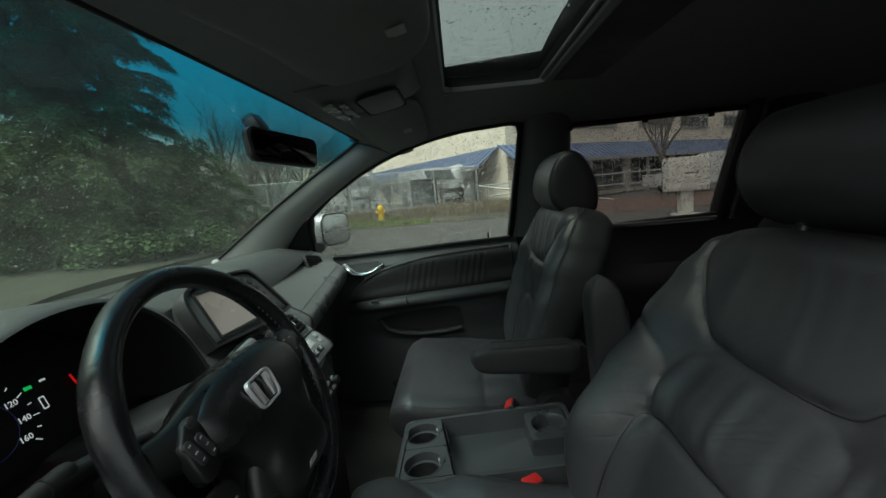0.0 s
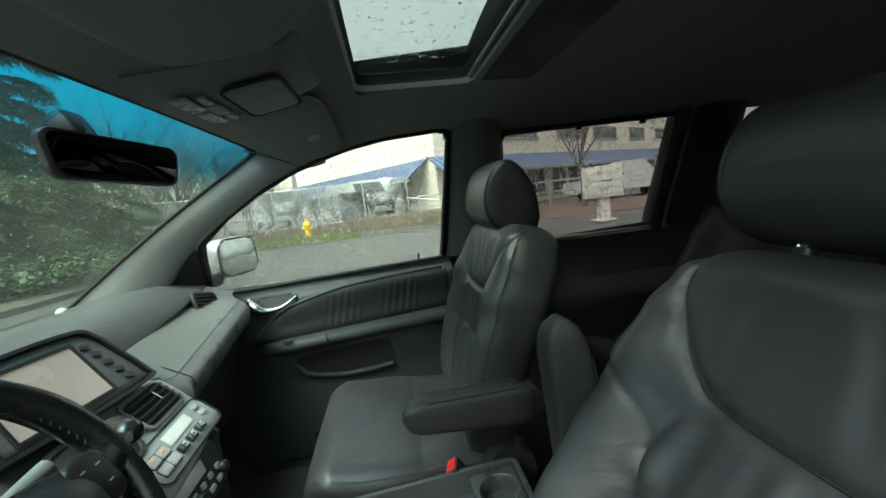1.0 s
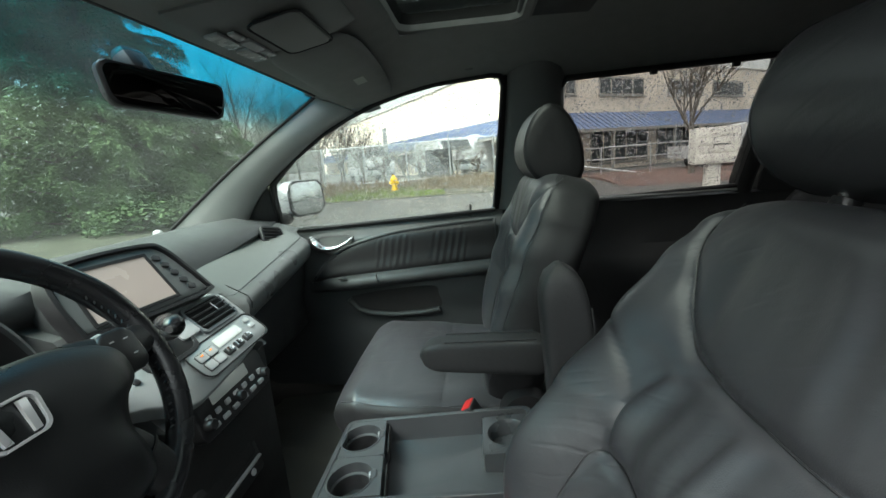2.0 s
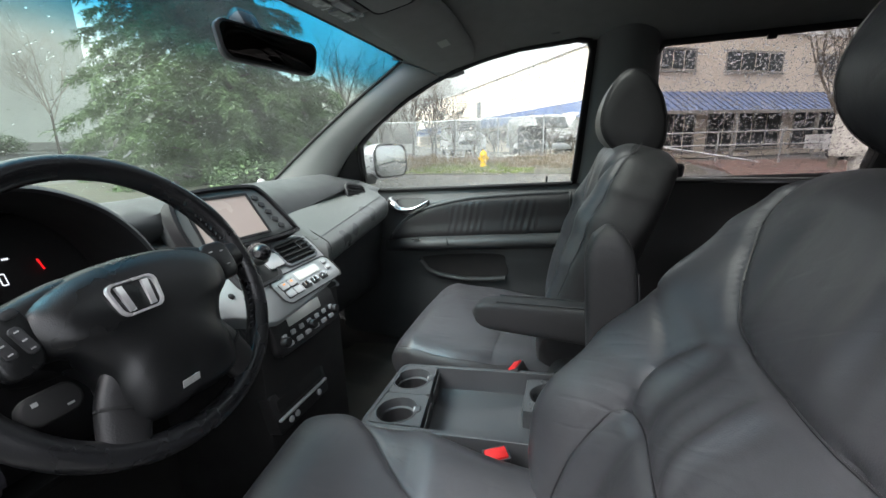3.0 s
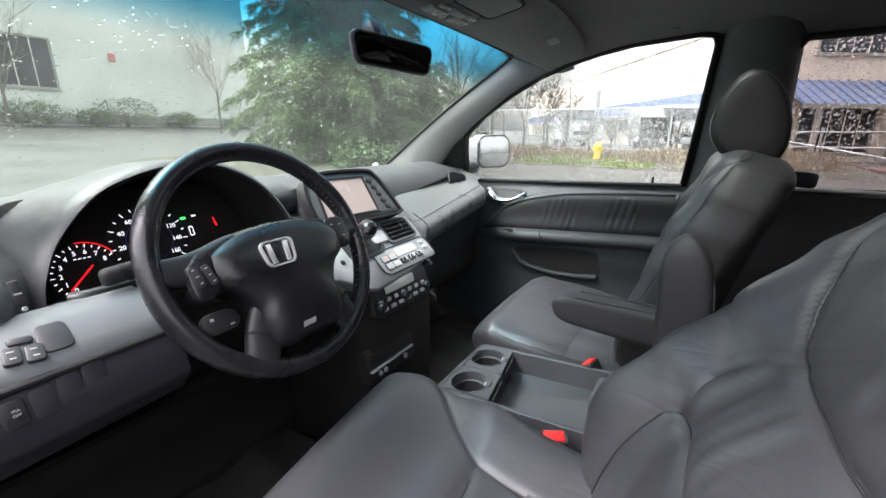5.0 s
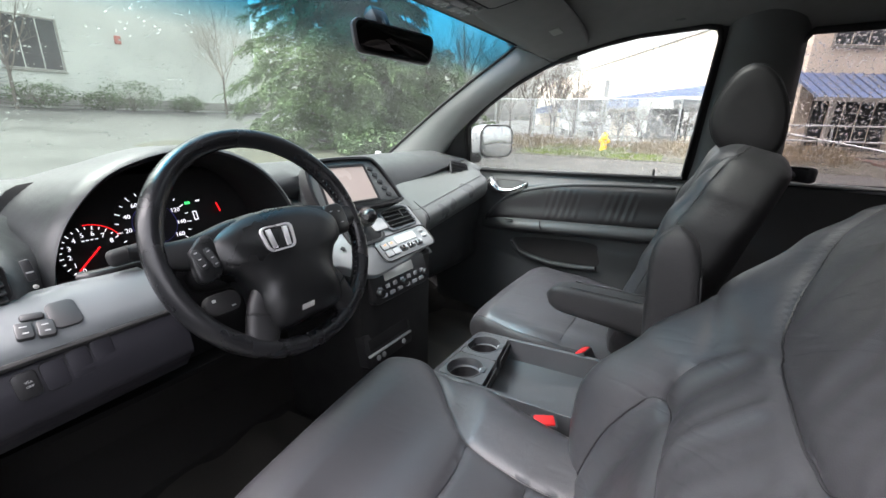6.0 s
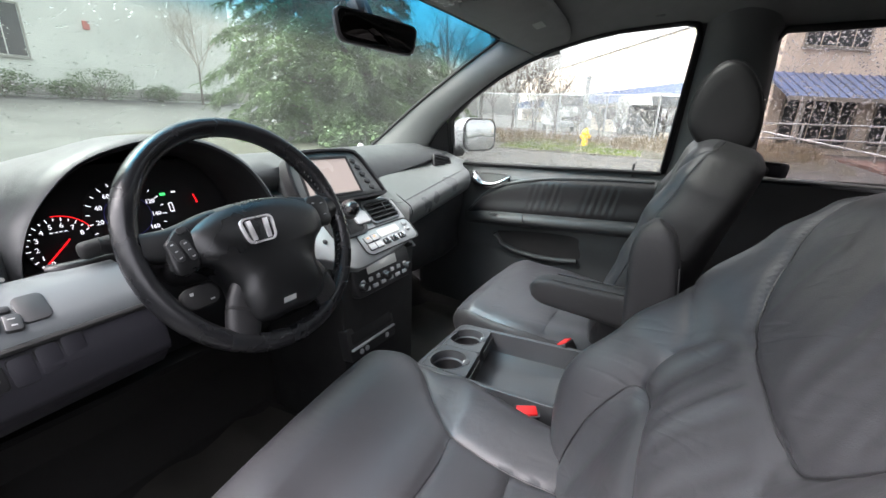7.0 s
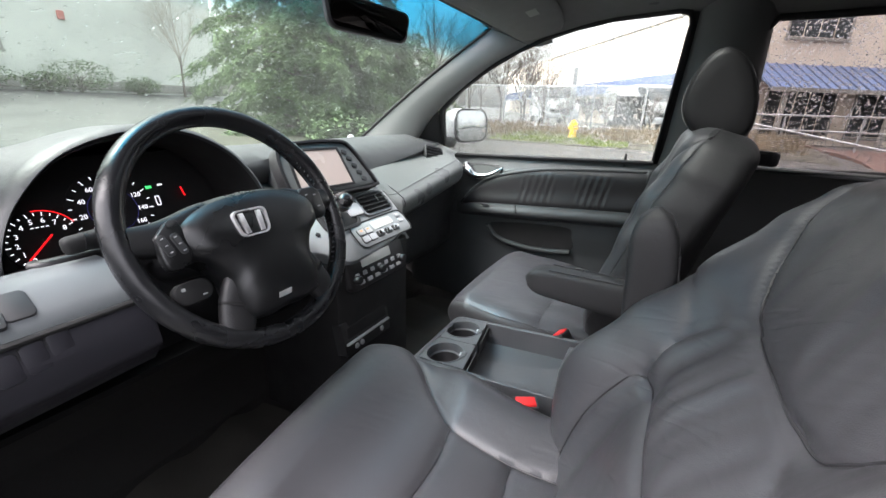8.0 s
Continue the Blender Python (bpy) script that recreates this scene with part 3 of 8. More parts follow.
# driver's door, standing open; out of view, added to block light at the footwell
open_door = thing("door_2", (-0.86, 0.55, 0.6), "driver's door standing open, dark vinyl inside and silver outside", "car door", kind="structure")
dm2 = pose(-0.872, 0.56, 0, 0, 0, -38)
part("door_trim", moved(plate([[(0.0 + 0.03 * math.sin(4 * z), -1.1 * k / 6, z) for k in range(7)] for z in (0.32, 0.5, 0.65, 0.78, 0.9, 0.985)], (-0.06, 0, 0)), dm2), DOOR, open_door, "dark grey trim", 40)
part("outer_skin", moved(plate([[(-0.075, -1.1 * k / 6, z) for k in range(7)] for z in (0.30, 0.6, 0.985)], (-0.03, 0, 0)), dm2), PAINT_SILVER, open_door, "silver painted skin", 40)
part("window_frame", moved(tube([(-0.04, -0.12, 0.98), (-0.02, -0.30, 1.13), (0.05, -0.62, 1.33), (0.09, -0.90, 1.39), (0.085, -0.96, 1.37), (-0.03, -0.98, 0.98)], 0.018, 8), dm2), RUBBER, open_door, "black window frame", 50)
part("pane", moved(plate([[(-0.04, -0.14, 0.98), (-0.04, -0.97, 0.98)], [(0.0, -0.42, 1.17), (0.0, -0.97, 1.17)], [(0.08, -0.86, 1.375), (0.08, -0.95, 1.375)]], (-0.004, 0, 0)), dm2), GLASS_CLEAR, open_door, "clear glass", 0)

# plain unseen wall, added to hold back light on the driver's side
structure("wall_light_block", plate([[(-2.3, y, z) for y in (-8.0, -2.0, 3.2)] for z in (-0.05, 0.7, 1.35)], (-0.2, 0, 0)), mat("light_block_matt", (0.12, 0.118, 0.12), 0.9, var=0.15, scale=2), "plain dark unseen wall added to block light from the left", "wall")

# ---- passenger's front door ----
DOOR_WIN = [(0.466, 0.955), (0.445, 1.08), (0.430, 1.132), (0.33, 1.207), (0.21, 1.274), (0.11, 1.318), (0.017, 1.35), (-0.08, 1.373), (-0.18, 1.389), (-0.34, 1.398), (-0.368, 1.392), (-0.375, 1.37), (-0.338, 0.984)]
door = thing("door_1", (0.79, 0.05, 0.6), "closed front passenger door with dark grey vinyl trim", "car door", kind="structure")


def sill_z(y):
    return 0.955 + (0.984 - 0.955) * (0.466 - y) / 0.8


def door_x(y, z):
    """Inner face of the door trim: a ledge with the pull below the upper panel, bulging lower down."""
    t = sill_z(y) - z
    x = 0.785 - 0.045 * sm(t / 0.05)
    ledge = 0.785 + 0.05 * (0.36 - y) / 0.7
    x -= 0.012 * math.exp(-((z - ledge) / 0.03) ** 2)
    x += 0.02 * sm((0.72 - z) / 0.1)
    x += 0.02 * sm((y - 0.3) / 0.2)
    return x


POCKET = [(q[0], q[1]) for q in spline([(a, b, 0) for a, b in [(0.200, 0.708), (0.10, 0.722), (-0.09, 0.732), (-0.116, 0.700), (-0.110, 0.644), (0.05, 0.632), (0.160, 0.643), (0.19, 0.67), (0.200, 0.708)]], 5)][:-1]
BEZEL = [(q[0], q[1]) for q in spline([(a, b, 0) for a, b in [(0.322, 0.925), (0.29, 0.936), (0.20, 0.935), (0.168, 0.925), (0.178, 0.903), (0.232, 0.876), (0.275, 0.874), (0.305, 0.895), (0.322, 0.925)]], 5)][:-1]


def inside(y, z, poly):
    c = False
    for (a, b), (d, e) in zip(poly, poly[1:] + poly[:1]):
        if (b > z) != (e > z) and y < (d - a) * (z - b) / (e - b) + a:
            c = not c
    return c


nk, nj = 130, 90
V, F = [], []
for k in range(nk + 1):
    y = 0.60 - 0.965 * k / nk
    for j in range(nj + 1):
        z = 0.34 + (sill_z(y) - 0.34) * j / nj
        V.append((door_x(y, z), y, z))
for k in range(nk):
    for j in range(nj):
        q = [k * (nj + 1) + j, k * (nj + 1) + j + 1, (k + 1) * (nj + 1) + j + 1, (k + 1) * (nj + 1) + j]
        my, mz = sum(V[i][1] for i in q) / 4, sum(V[i][2] for i in q) / 4
        if not inside(my, mz, POCKET) and not inside(my, mz, BEZEL):
            F.append(q)
part("door_trim", (V, F), DOOR, door, "dark grey grained door trim", 40)
part("door_shell", plate([[(0.80, y, z) for z in (0.33, 0.6, 0.93)] for y in (0.60, 0.2, -0.36)], (0.02, 0, 0)), BLACK, door, "", 0)
part("outer_skin", plate([[(0.845 + 0.01 * math.sin(3 * z), y, z) for z in (0.30, 0.5, 0.7, 0.9, 0.965)] for y in (0.60, 0.2, -0.36)], (0.01, 0, 0)), PAINT_SILVER, door, "silver painted outer skin", 40)

# pleated leather insert above the pull
def insert_edge(t):
    """Outline from the front tip over the arc and back along the top."""
    return spline([(0.335, 0.768, 0), (0.285, 0.836, 0), (0.225, 0.880, 0), (0.14, 0.912, 0), (0.02, 0.935, 0), (-0.15, 0.949, 0), (-0.26, 0.955, 0), (-0.335, 0.958, 0)], 8)


arc = insert_edge(0)
rows, rim_top, rim_low = [], [], []
for q in arc:
    y, top = q[0], q[1]
    low = 0.772 + 0.040 * (0.335 - y) / 0.6
    r = []
    for j in range(15):
        z = low + (max(top, low + 0.001) - low) * j / 14
        f = j / 14
        pl = 0.0
        for c0, c1 in ((-0.13, -0.02), (-0.275, -0.16)):
            pl += 0.0045 * math.sin((y - c0 + 0.25 * (z - 0.85)) * 2 * math.pi / 0.021) * sm((y - c0) / 0.02) * sm((c1 - y) / 0.02) if c0 < y < c1 else 0
        puff = 0.010 * (1 - (2 * f - 1) ** 4)
        r.append((door_x(y, z) - 0.003 - puff - pl * (1 - (2 * f - 1) ** 6), y, z))
    rows.append(r)
fine = []
for i in range(len(rows) - 1):
    for k in range(4):
        t = k / 4
        r = []
        for a, b in zip(rows[i], rows[i + 1]):
            y, z = a[1] + (b[1] - a[1]) * t, a[2] + (b[2] - a[2]) * t
            j = len(r) / 14
            pl = 0.0
            for c0, c1 in ((-0.06, 0.11), (-0.25, -0.09)):
                if c0 < y < c1:
                    pl += 0.0013 * math.sin((y - c0 + 0.22 * (z - 0.85)) * 2 * math.pi / 0.024) * sm((y - c0) / 0.03) * sm((c1 - y) / 0.03)
            r.append((door_x(y, z) - 0.003 - (0.010 + pl) * (1 - (2 * j - 1) ** 4), y, z))
        fine.append(r)
part("insert", plate(fine, (0.012, 0, 0)), DOOR_INSERT, door, "black pleated leather insert", 60)
edge = [(door_x(q[0], q[1]) - 0.002, q[0], q[1]) for q in arc] + [(door_x(-0.335, z) - 0.002, -0.335, z) for z in (0.93, 0.88, 0.83, 0.82)]
part("insert_border", tube([Vector(p) for p in edge], 0.007, 10), DOOR, door, "raised border round the insert", 60)

# pull ledge, pocket, handle, lock
pull = []
for k in range(31):
    y = 0.352 - 0.712 * k / 30
    z = 0.766 + 0.046 * k / 30
    d = 0.006 + 0.046 * sm(k / 7)
    x = door_x(y, z)
    pull.append([(x + 0.012, y, z + 0.020), (x - 0.15 * d, y, z + 0.018), (x - 0.55 * d, y, z + 0.015), (x - 0.85 * d, y, z + 0.009), (x - d, y, z - 0.001), (x - 0.98 * d, y, z - 0.013), (x - 0.80 * d, y, z - 0.024), (x - 0.45 * d, y, z - 0.034), (x + 0.012, y, z - 0.042)])
part("door_pull", loft(pull), DOOR_PULL, door, "long armrest and pull", 50)
part("switch", rbox((0.012, 0.03, 0.006), 0.002, 2, pose(0.684, 0.21, 0.792, 0, 4, 0)), BLACK, door, "black window switch")
part("pull_seam", tube([(door_x(0.085, 0.79) - 0.056, 0.085, 0.805), (door_x(0.085, 0.79) - 0.058, 0.083, 0.785), (door_x(0.085, 0.79) - 0.04, 0.081, 0.764)], 0.0022, 6), BLACK, door)
# Pocket inside coloured deep black to stand for its shade.
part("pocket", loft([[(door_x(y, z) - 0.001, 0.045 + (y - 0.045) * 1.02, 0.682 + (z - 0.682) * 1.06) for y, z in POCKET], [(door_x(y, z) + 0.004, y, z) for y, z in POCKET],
                     [(door_x(y, z) + 0.025, 0.045 + (y - 0.045) * 0.97, 0.680 + (z - 0.682) * 0.95) for y, z in POCKET], [(door_x(y, z) + 0.03, 0.045 + (y - 0.045) * 0.6, 0.68 + (z - 0.682) * 0.6) for y, z in POCKET]]), BLACK_DEEP, door, "map pocket recess, coloured black for the shade inside", 50)
part("pocket_lip", tube([(door_x(y, z) - 0.010, y, z) for y, z in [(0.212, 0.70), (0.185, 0.656), (0.14, 0.638), (0.05, 0.626), (-0.05, 0.630), (-0.118, 0.640)]], 0.010, 10), DOOR_PULL, door, "rounded lip of the pocket", 60)
hx_ = lambda y, z, d: (door_x(y, z) - d, y, z)
part("handle_bezel", loft([[hx_(0.247 + (y - 0.247) * 0.98, 0.907 + (z - 0.907) * 1.0, -0.001) for y, z in BEZEL], [hx_(0.247 + (y - 0.247) * 0.95, 0.907 + (z - 0.907) * 0.97, 0.004) for y, z in BEZEL], [hx_(0.247 + (y - 0.247) * 0.88, 0.907 + (z - 0.907) * 0.86, 0.003) for y, z in BEZEL], [hx_(0.247 + (y - 0.247) * 0.82, 0.907 + (z - 0.907) * 0.8, -0.02) for y, z in BEZEL]]), BLACK, door, "black recess behind the handle", 50)
lever = spline([hx_(0.330, 0.930, 0.006), hx_(0.308, 0.911, 0.014), hx_(0.276, 0.895, 0.020), hx_(0.228, 0.898, 0.018), hx_(0.190, 0.916, 0.012), hx_(0.172, 0.928, 0.008)], 5)
part("door_handle", tube(lever, [0.0085 + 0.010 * math.exp(-((i - 5) / 5) ** 2) - 0.004 * sm((i - 10) / 14) for i in range(len(lever))], 14), SATIN, door, "curved chrome release lever", 60)
part("lock_knob", loft([[(0.782 + r * math.cos(a * math.pi / 5), -0.254 + r * math.sin(a * math.pi / 5), z) for a in range(10)] for r, z in ((0.007, 0.97), (0.0055, 0.978), (0.0042, 0.985), (0.0042, 1.008), (0.003, 1.012))]), BLACK, door, "black lock knob")
glass_ring = [(win_x(z) + 0.006, y, z) for y, z in DOOR_WIN]
pane = part("pane", loft([glass_ring, [(x + 0.004, y, z) for x, y, z in glass_ring]]), GLASS_CLEAR, door, "clear glass covered in raindrops", 0)
wcy, wcz = sum(p[0] for p in DOOR_WIN) / len(DOOR_WIN), sum(p[1] for p in DOOR_WIN) / len(DOOR_WIN)
wring = lambda k, dx: [(win_x(wcz + (z - wcz) * k) + dx, wcy + (y - wcy) * k, wcz + (z - wcz) * k) for y, z in DOOR_WIN]
part("window_channel", loft([wring(0.985, 0.012), wring(0.99, 0.004), wring(1.05, 0.006), wring(1.05, 0.022), wring(0.985, 0.022)], True, False, True), RUBBER, door, "black window channel", 40)
part("window_seal", tube([(win_x(z) - 0.004, y, z) for y, z in DOOR_WIN], 0.008, 8, True), RUBBER, door, "black rubber window seal", 60)
part("belt_strip", tube([(0.778, 0.46 - 0.8 * k / 10, sill_z(0.46 - 0.8 * k / 10) + 0.004) for k in range(11)], 0.007, 8), RUBBER, door, "black belt line strip")
sail = [(0.722, 0.45, 1.135), (0.735, 0.565, 1.02), (0.745, 0.555, 0.985), (0.79, 0.47, 0.955), (0.775, 0.455, 1.02)]
part("sail_panel", loft([[Vector(p) for p in sail], [Vector(p) + Vector((0.03, 0.02, 0)) for p in sail]]), BLACK, door, "black triangular mirror panel", 0)

# outer door mirror
om = thing("door_mirror", (0.86, 0.45, 1.0), "silver outside mirror speckled with rain, on the passenger's door", "wing mirror")
mm = facing((0.935, 0.405, 1.07), (-0.42, -1.0, 0.03))
prof = rrect(0.19, 0.142, 0.045, 6)
shell = [[(x * k, y * k, z) for x, y in prof] for k, z in ((0.97, 0.004), (1.0, -0.004), (1.02, -0.03), (0.95, -0.07), (0.75, -0.10), (0.4, -0.118))]
part("housing", moved(loft(shell), mm), PAINT_SILVER, om, "silver painted housing", 60)
part("mirror_surround", frame_ring([(x * 0.99, y * 0.99) for x, y in prof], [(x * 0.9, y * 0.87) for x, y in prof], 0.006, mm @ Matrix.Translation((0, 0, 0.008))), BLACK, om, "dark rim")
part("mirror_glass", slab([(x * 0.91, y * 0.88) for x, y in prof], 0.003, mm @ Matrix.Translation((0, 0, 0.0075)), 0.001), MIRROR, om, "mirror glass wet with drops")
part("foot", loft([[(0.80, 0.50 + a, 1.0 + b) for a, b in rrect(0.07, 0.05, 0.02)], [(0.87, 0.47 + a, 1.0 + b) for a, b in rrect(0.06, 0.045, 0.02)]]), BLACK, om, "black mirror foot", 50)


# ---- front seats ----
def seam_pull(P, lines, width, depth):
    """Groove depth at the points P (n x 2) from the polylines."""
    best = np.full(len(P), 1e9)
    for line in lines:
        L = np.array(line, float)
        for a, b in zip(L, L[1:]):
            d = b - a
            t = np.clip(((P - a) @ d) / (d @ d), 0, 1)
            best = np.minimum(best, np.linalg.norm(P - a - t[:, None] * d, axis=1))
    return depth * np.exp(-(best / width) ** 2)


def crease(x, y, seed, amp):
    """Soft leather folds, longer one way than the other."""
    return amp * (noise.noise(Vector((x * 7, y * 16, seed))) + 0.35 * noise.noise(Vector((x * 14 + y * 9, y * 40, seed + 5))))


def ridges(across, along, seed):
    """Rounded stretch folds: narrow across, long along, fading in and out."""
    out = []
    for a, l in zip(across.tolist(), along.tolist()):
        bend = 1.3 * noise.noise(Vector((a * 6, l * 7, seed + 6)))
        n = noise.noise(Vector((a * 34 + bend, l * 2.0, seed)))
        out.append(n + 1.2 * max(n, 0.0) ** 2)
    return np.array(out)


def near(P, lines):
    best = np.full(len(P), 1e9)
    for line in lines:
        L = np.array(line, float)
        for a, b in zip(L, L[1:]):
            d = b - a
            t = np.clip(((P - a) @ d) / (d @ d), 0, 1)
            best = np.minimum(best, np.linalg.norm(P - a - t[:, None] * d, axis=1))
    return best


def seam_paths(loc, height, face, lines, lift):
    """The seam lines laid on a surface given by its points, both sides of the middle."""
    keep = np.array(face) > 0.55
    Q, H = loc[keep], height[keep]
    out = []
    for side in (1, -1):
        for line in lines:
            pts = []
            for p in spline([(a * side, b, 0) for a, b in line], 7):
                d2 = ((Q - np.array((p[0], p[1]))) ** 2).sum(1)
                i = np.argsort(d2)[:6]
                w = 1 / (d2[i] + 1e-7)
                pts.append((p[0], p[1], float((H[i] * w).sum() / w.sum()) + lift))
            for _ in range(4):
                zs = [q[2] for q in pts]
                pts = [(q[0], q[1], (zs[max(i - 1, 0)] + 2 * zs[i] + zs[min(i + 1, len(zs) - 1)]) / 4) for i, q in enumerate(pts)]
            out.append(pts)
    return out


BACK_LINES = [[(0.192, 0.53), (0.189, 0.478), (0.167, 0.435), (0.150, 0.405), (0.131, 0.380), (0.110, 0.362), (0.075, 0.355), (0.034, 0.353), (0.0, 0.353)],
              [(0.156, -0.04), (0.155, 0.047), (0.153, 0.122), (0.150, 0.166), (0.138, 0.214), (0.07, 0.215), (0.0, 0.214)]]
EDGE_LINES = [[(0.226, 0.065), (0.240, 0.03), (0.247, -0.03), (0.249, -0.10), (0.240, -0.18), (0.231, -0.28)],
              [(0.230, -0.170), (0.1, -0.172), (0.0, -0.172)]]
WING_FOLD = [[(0.262, 0.345), (0.225, 0.335), (0.205, 0.328), (0.173, 0.313), (0.154, 0.300), (0.140, 0.278), (0.139, 0.25), (0.138, 0.214)],
             [(0.140, 0.281), (0.138, 0.305), (0.124, 0.328), (0.100, 0.344), (0.072, 0.358)]]
PLAIN_BACK = [[(0.185, 0.525), (0.218, 0.46), (0.236, 0.38), (0.240, 0.28), (0.232, 0.18)], [(0.15, 0.53), (0.152, 0.47), (0.146, 0.42), (0.12, 0.393), (0.07, 0.383), (0.0, 0.379)],
              [(0.15, -0.04), (0.155, 0.10), (0.165, 0.22), (0.150, 0.30), (0.13, 0.392)],
              [(0.158, 0.172), (0.10, 0.180), (0.0, 0.182)]]
PASS_BACK = [[(0.185, 0.525), (0.218, 0.46), (0.236, 0.38), (0.240, 0.28), (0.232, 0.18), (0.225, 0.05)], *BACK_LINES]
CUSH_LINES = [[(0.242, 0.004), (0.22, -0.03), (0.165, -0.09), (0.118, -0.15), (0.108, -0.26), (0.125, -0.40)],
              [(0.118, -0.15), (0.06, -0.163), (0.0, -0.166)],
              [(0.108, -0.26), (0.05, -0.268), (0.0, -0.27)]]


def sgnpow(v, p):
    return math.copysign(abs(v) ** p, v)


def around(k, N, power):
    """Cosine and sine of the k-th of N points round a section, spread evenly across its width."""
    q = 1 - 4 * k / N if k < N // 2 else -1 + 4 * (k - N // 2) / N
    c = sgnpow(math.sin(q * math.pi / 2), 1 / power)
    return c, math.sqrt(max(1 - c * c, 0.0)) * (1 if k < N // 2 else -1)


def cushion_mesh(xc, N=224, M=110, lines=None, wing=0.032):
    lines = lines or CUSH_LINES
    flat = 0.36 if wing > 0.02 else 0.33
    pts, loc, topness = [], [], []
    for i in range(M):
        t = -1 + 2 * i / (M - 1)
        t = math.copysign(1 - (1 - abs(t)) ** 1.6, t)
        y = (-0.155 - 0.262 * t) if wing > 0.02 else (-0.162 - 0.252 * t)
        end = max(1 - abs(t) ** (20 if wing > 0.02 else 9), 0.0) ** 0.4
        w = lerp([(-0.42, 0.225), (-0.25, 0.242), (-0.10, 0.262), (0.02, 0.258), (0.09, 0.235)], y) * (0.93 + 0.07 * end)
        zt = lerp([(-0.42, 0.628), (-0.3, 0.634), (-0.1, 0.652), (0.06, 0.690), (0.11, 0.690)], y) if wing > 0.02 else lin([(-0.42, 0.628), (-0.3, 0.634), (-0.1, 0.652), (0.03, 0.664), (0.09, 0.655)], y)
        zb = lin([(-0.42, 0.47), (0.0, 0.50), (0.09, 0.535)], y)
        zm, h = zb + (zt - zb) * (0.5), (zt - zb) * 0.5 * end
        for k in range(N):
            c, s = around(k, N, flat)
            x = w * sgnpow(c, flat)
            z = zm + h * sgnpow(s, 0.38 if wing > 0.02 else 0.40)
            xs = lin([(-0.40, 0.125), (-0.26, 0.108), (-0.15, 0.118), (-0.09, 0.165), (0.03, 0.262)], y)
            up = max(s, 0) ** 0.35
            if s > 0:
                z += up * end * (wing * sm((abs(x) - xs) / 0.10) * sm((0.06 - y) / 0.2) + 0.006 * math.cos(min(abs(x) / max(xs, 0.05), 1) * math.pi / 2))
                z += up * crease(x + xc, y, 2.0, 0.0012 if wing > 0.02 else 0.0024)
            pts.append([x, y, z])
            loc.append((x, y))
            topness.append(up if s > 0 else 0)
    pts, loc = np.array(pts), np.array(loc)
    far = near(np.stack([np.abs(loc[:, 0]), loc[:, 1]], 1), lines)
    pts[:, 2] += np.array(topness) * ((0.005 if wing > 0.02 else 0.001) * np.tanh(far / 0.02) - (0.0045 if wing > 0.02 else 0.0015) * np.exp(-(far / 0.006) ** 2) - 0.002 * np.exp(-far / 0.014))
    pucker = np.array([noise.noise(Vector((p[0] * 60, p[1] * 60, 3.0))) for p in pts.tolist()])
    pts[:, 2] += np.array(topness) * 0.0003 * pucker * np.exp(-far / 0.018)
    if wing > 0.02:
        short = np.array([math.sin(p[0] * 420 + p[1] * 130 + 5 * noise.noise(Vector((p[0] * 20, p[1] * 20, 1)))) * max(noise.noise(Vector((p[0] * 14, p[1] * 14, 8))) + 0.25, 0) for p in pts.tolist()])
        pts[:, 2] += np.array(topness) * 0.0008 * short * np.exp(-far / 0.028)
    draw = lambda x, y: min(max((y + 0.20) / 0.22, 0), 1) ** 2 * (0.008 + 0.145 * max(0.20 - x, 0)) if wing > 0.02 else 0.0
    seams = [[(x + xc, y - draw(x, y), z) for x, y, z in p] for p in seam_paths(loc, pts[:, 2], topness, lines, 0.0009)]
    pts[:, 1] -= np.array([draw(x, y) for x, y, z in pts.tolist()])
    pts[:, 0] += xc
    rings = [pts[i * N:(i + 1) * N].tolist() for i in range(M)]
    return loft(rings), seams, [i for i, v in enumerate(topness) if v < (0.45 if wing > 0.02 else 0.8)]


def back_frame(hinge, rec):
    u, f = Vector((0, -math.sin(rec), math.cos(rec))), Vector((0, math.cos(rec), math.sin(rec)))
    return lambda x, h, d: Vector(hinge) + Vector((x, 0, 0)) + u * h + f * d


def bolster(h):
    return lerp([(-0.06, 0.5), (0.06, 0.95), (0.16, 1.0), (0.24, 0.9), (0.34, 0.5), (0.44, 0.2), (0.52, 0.0)], h)


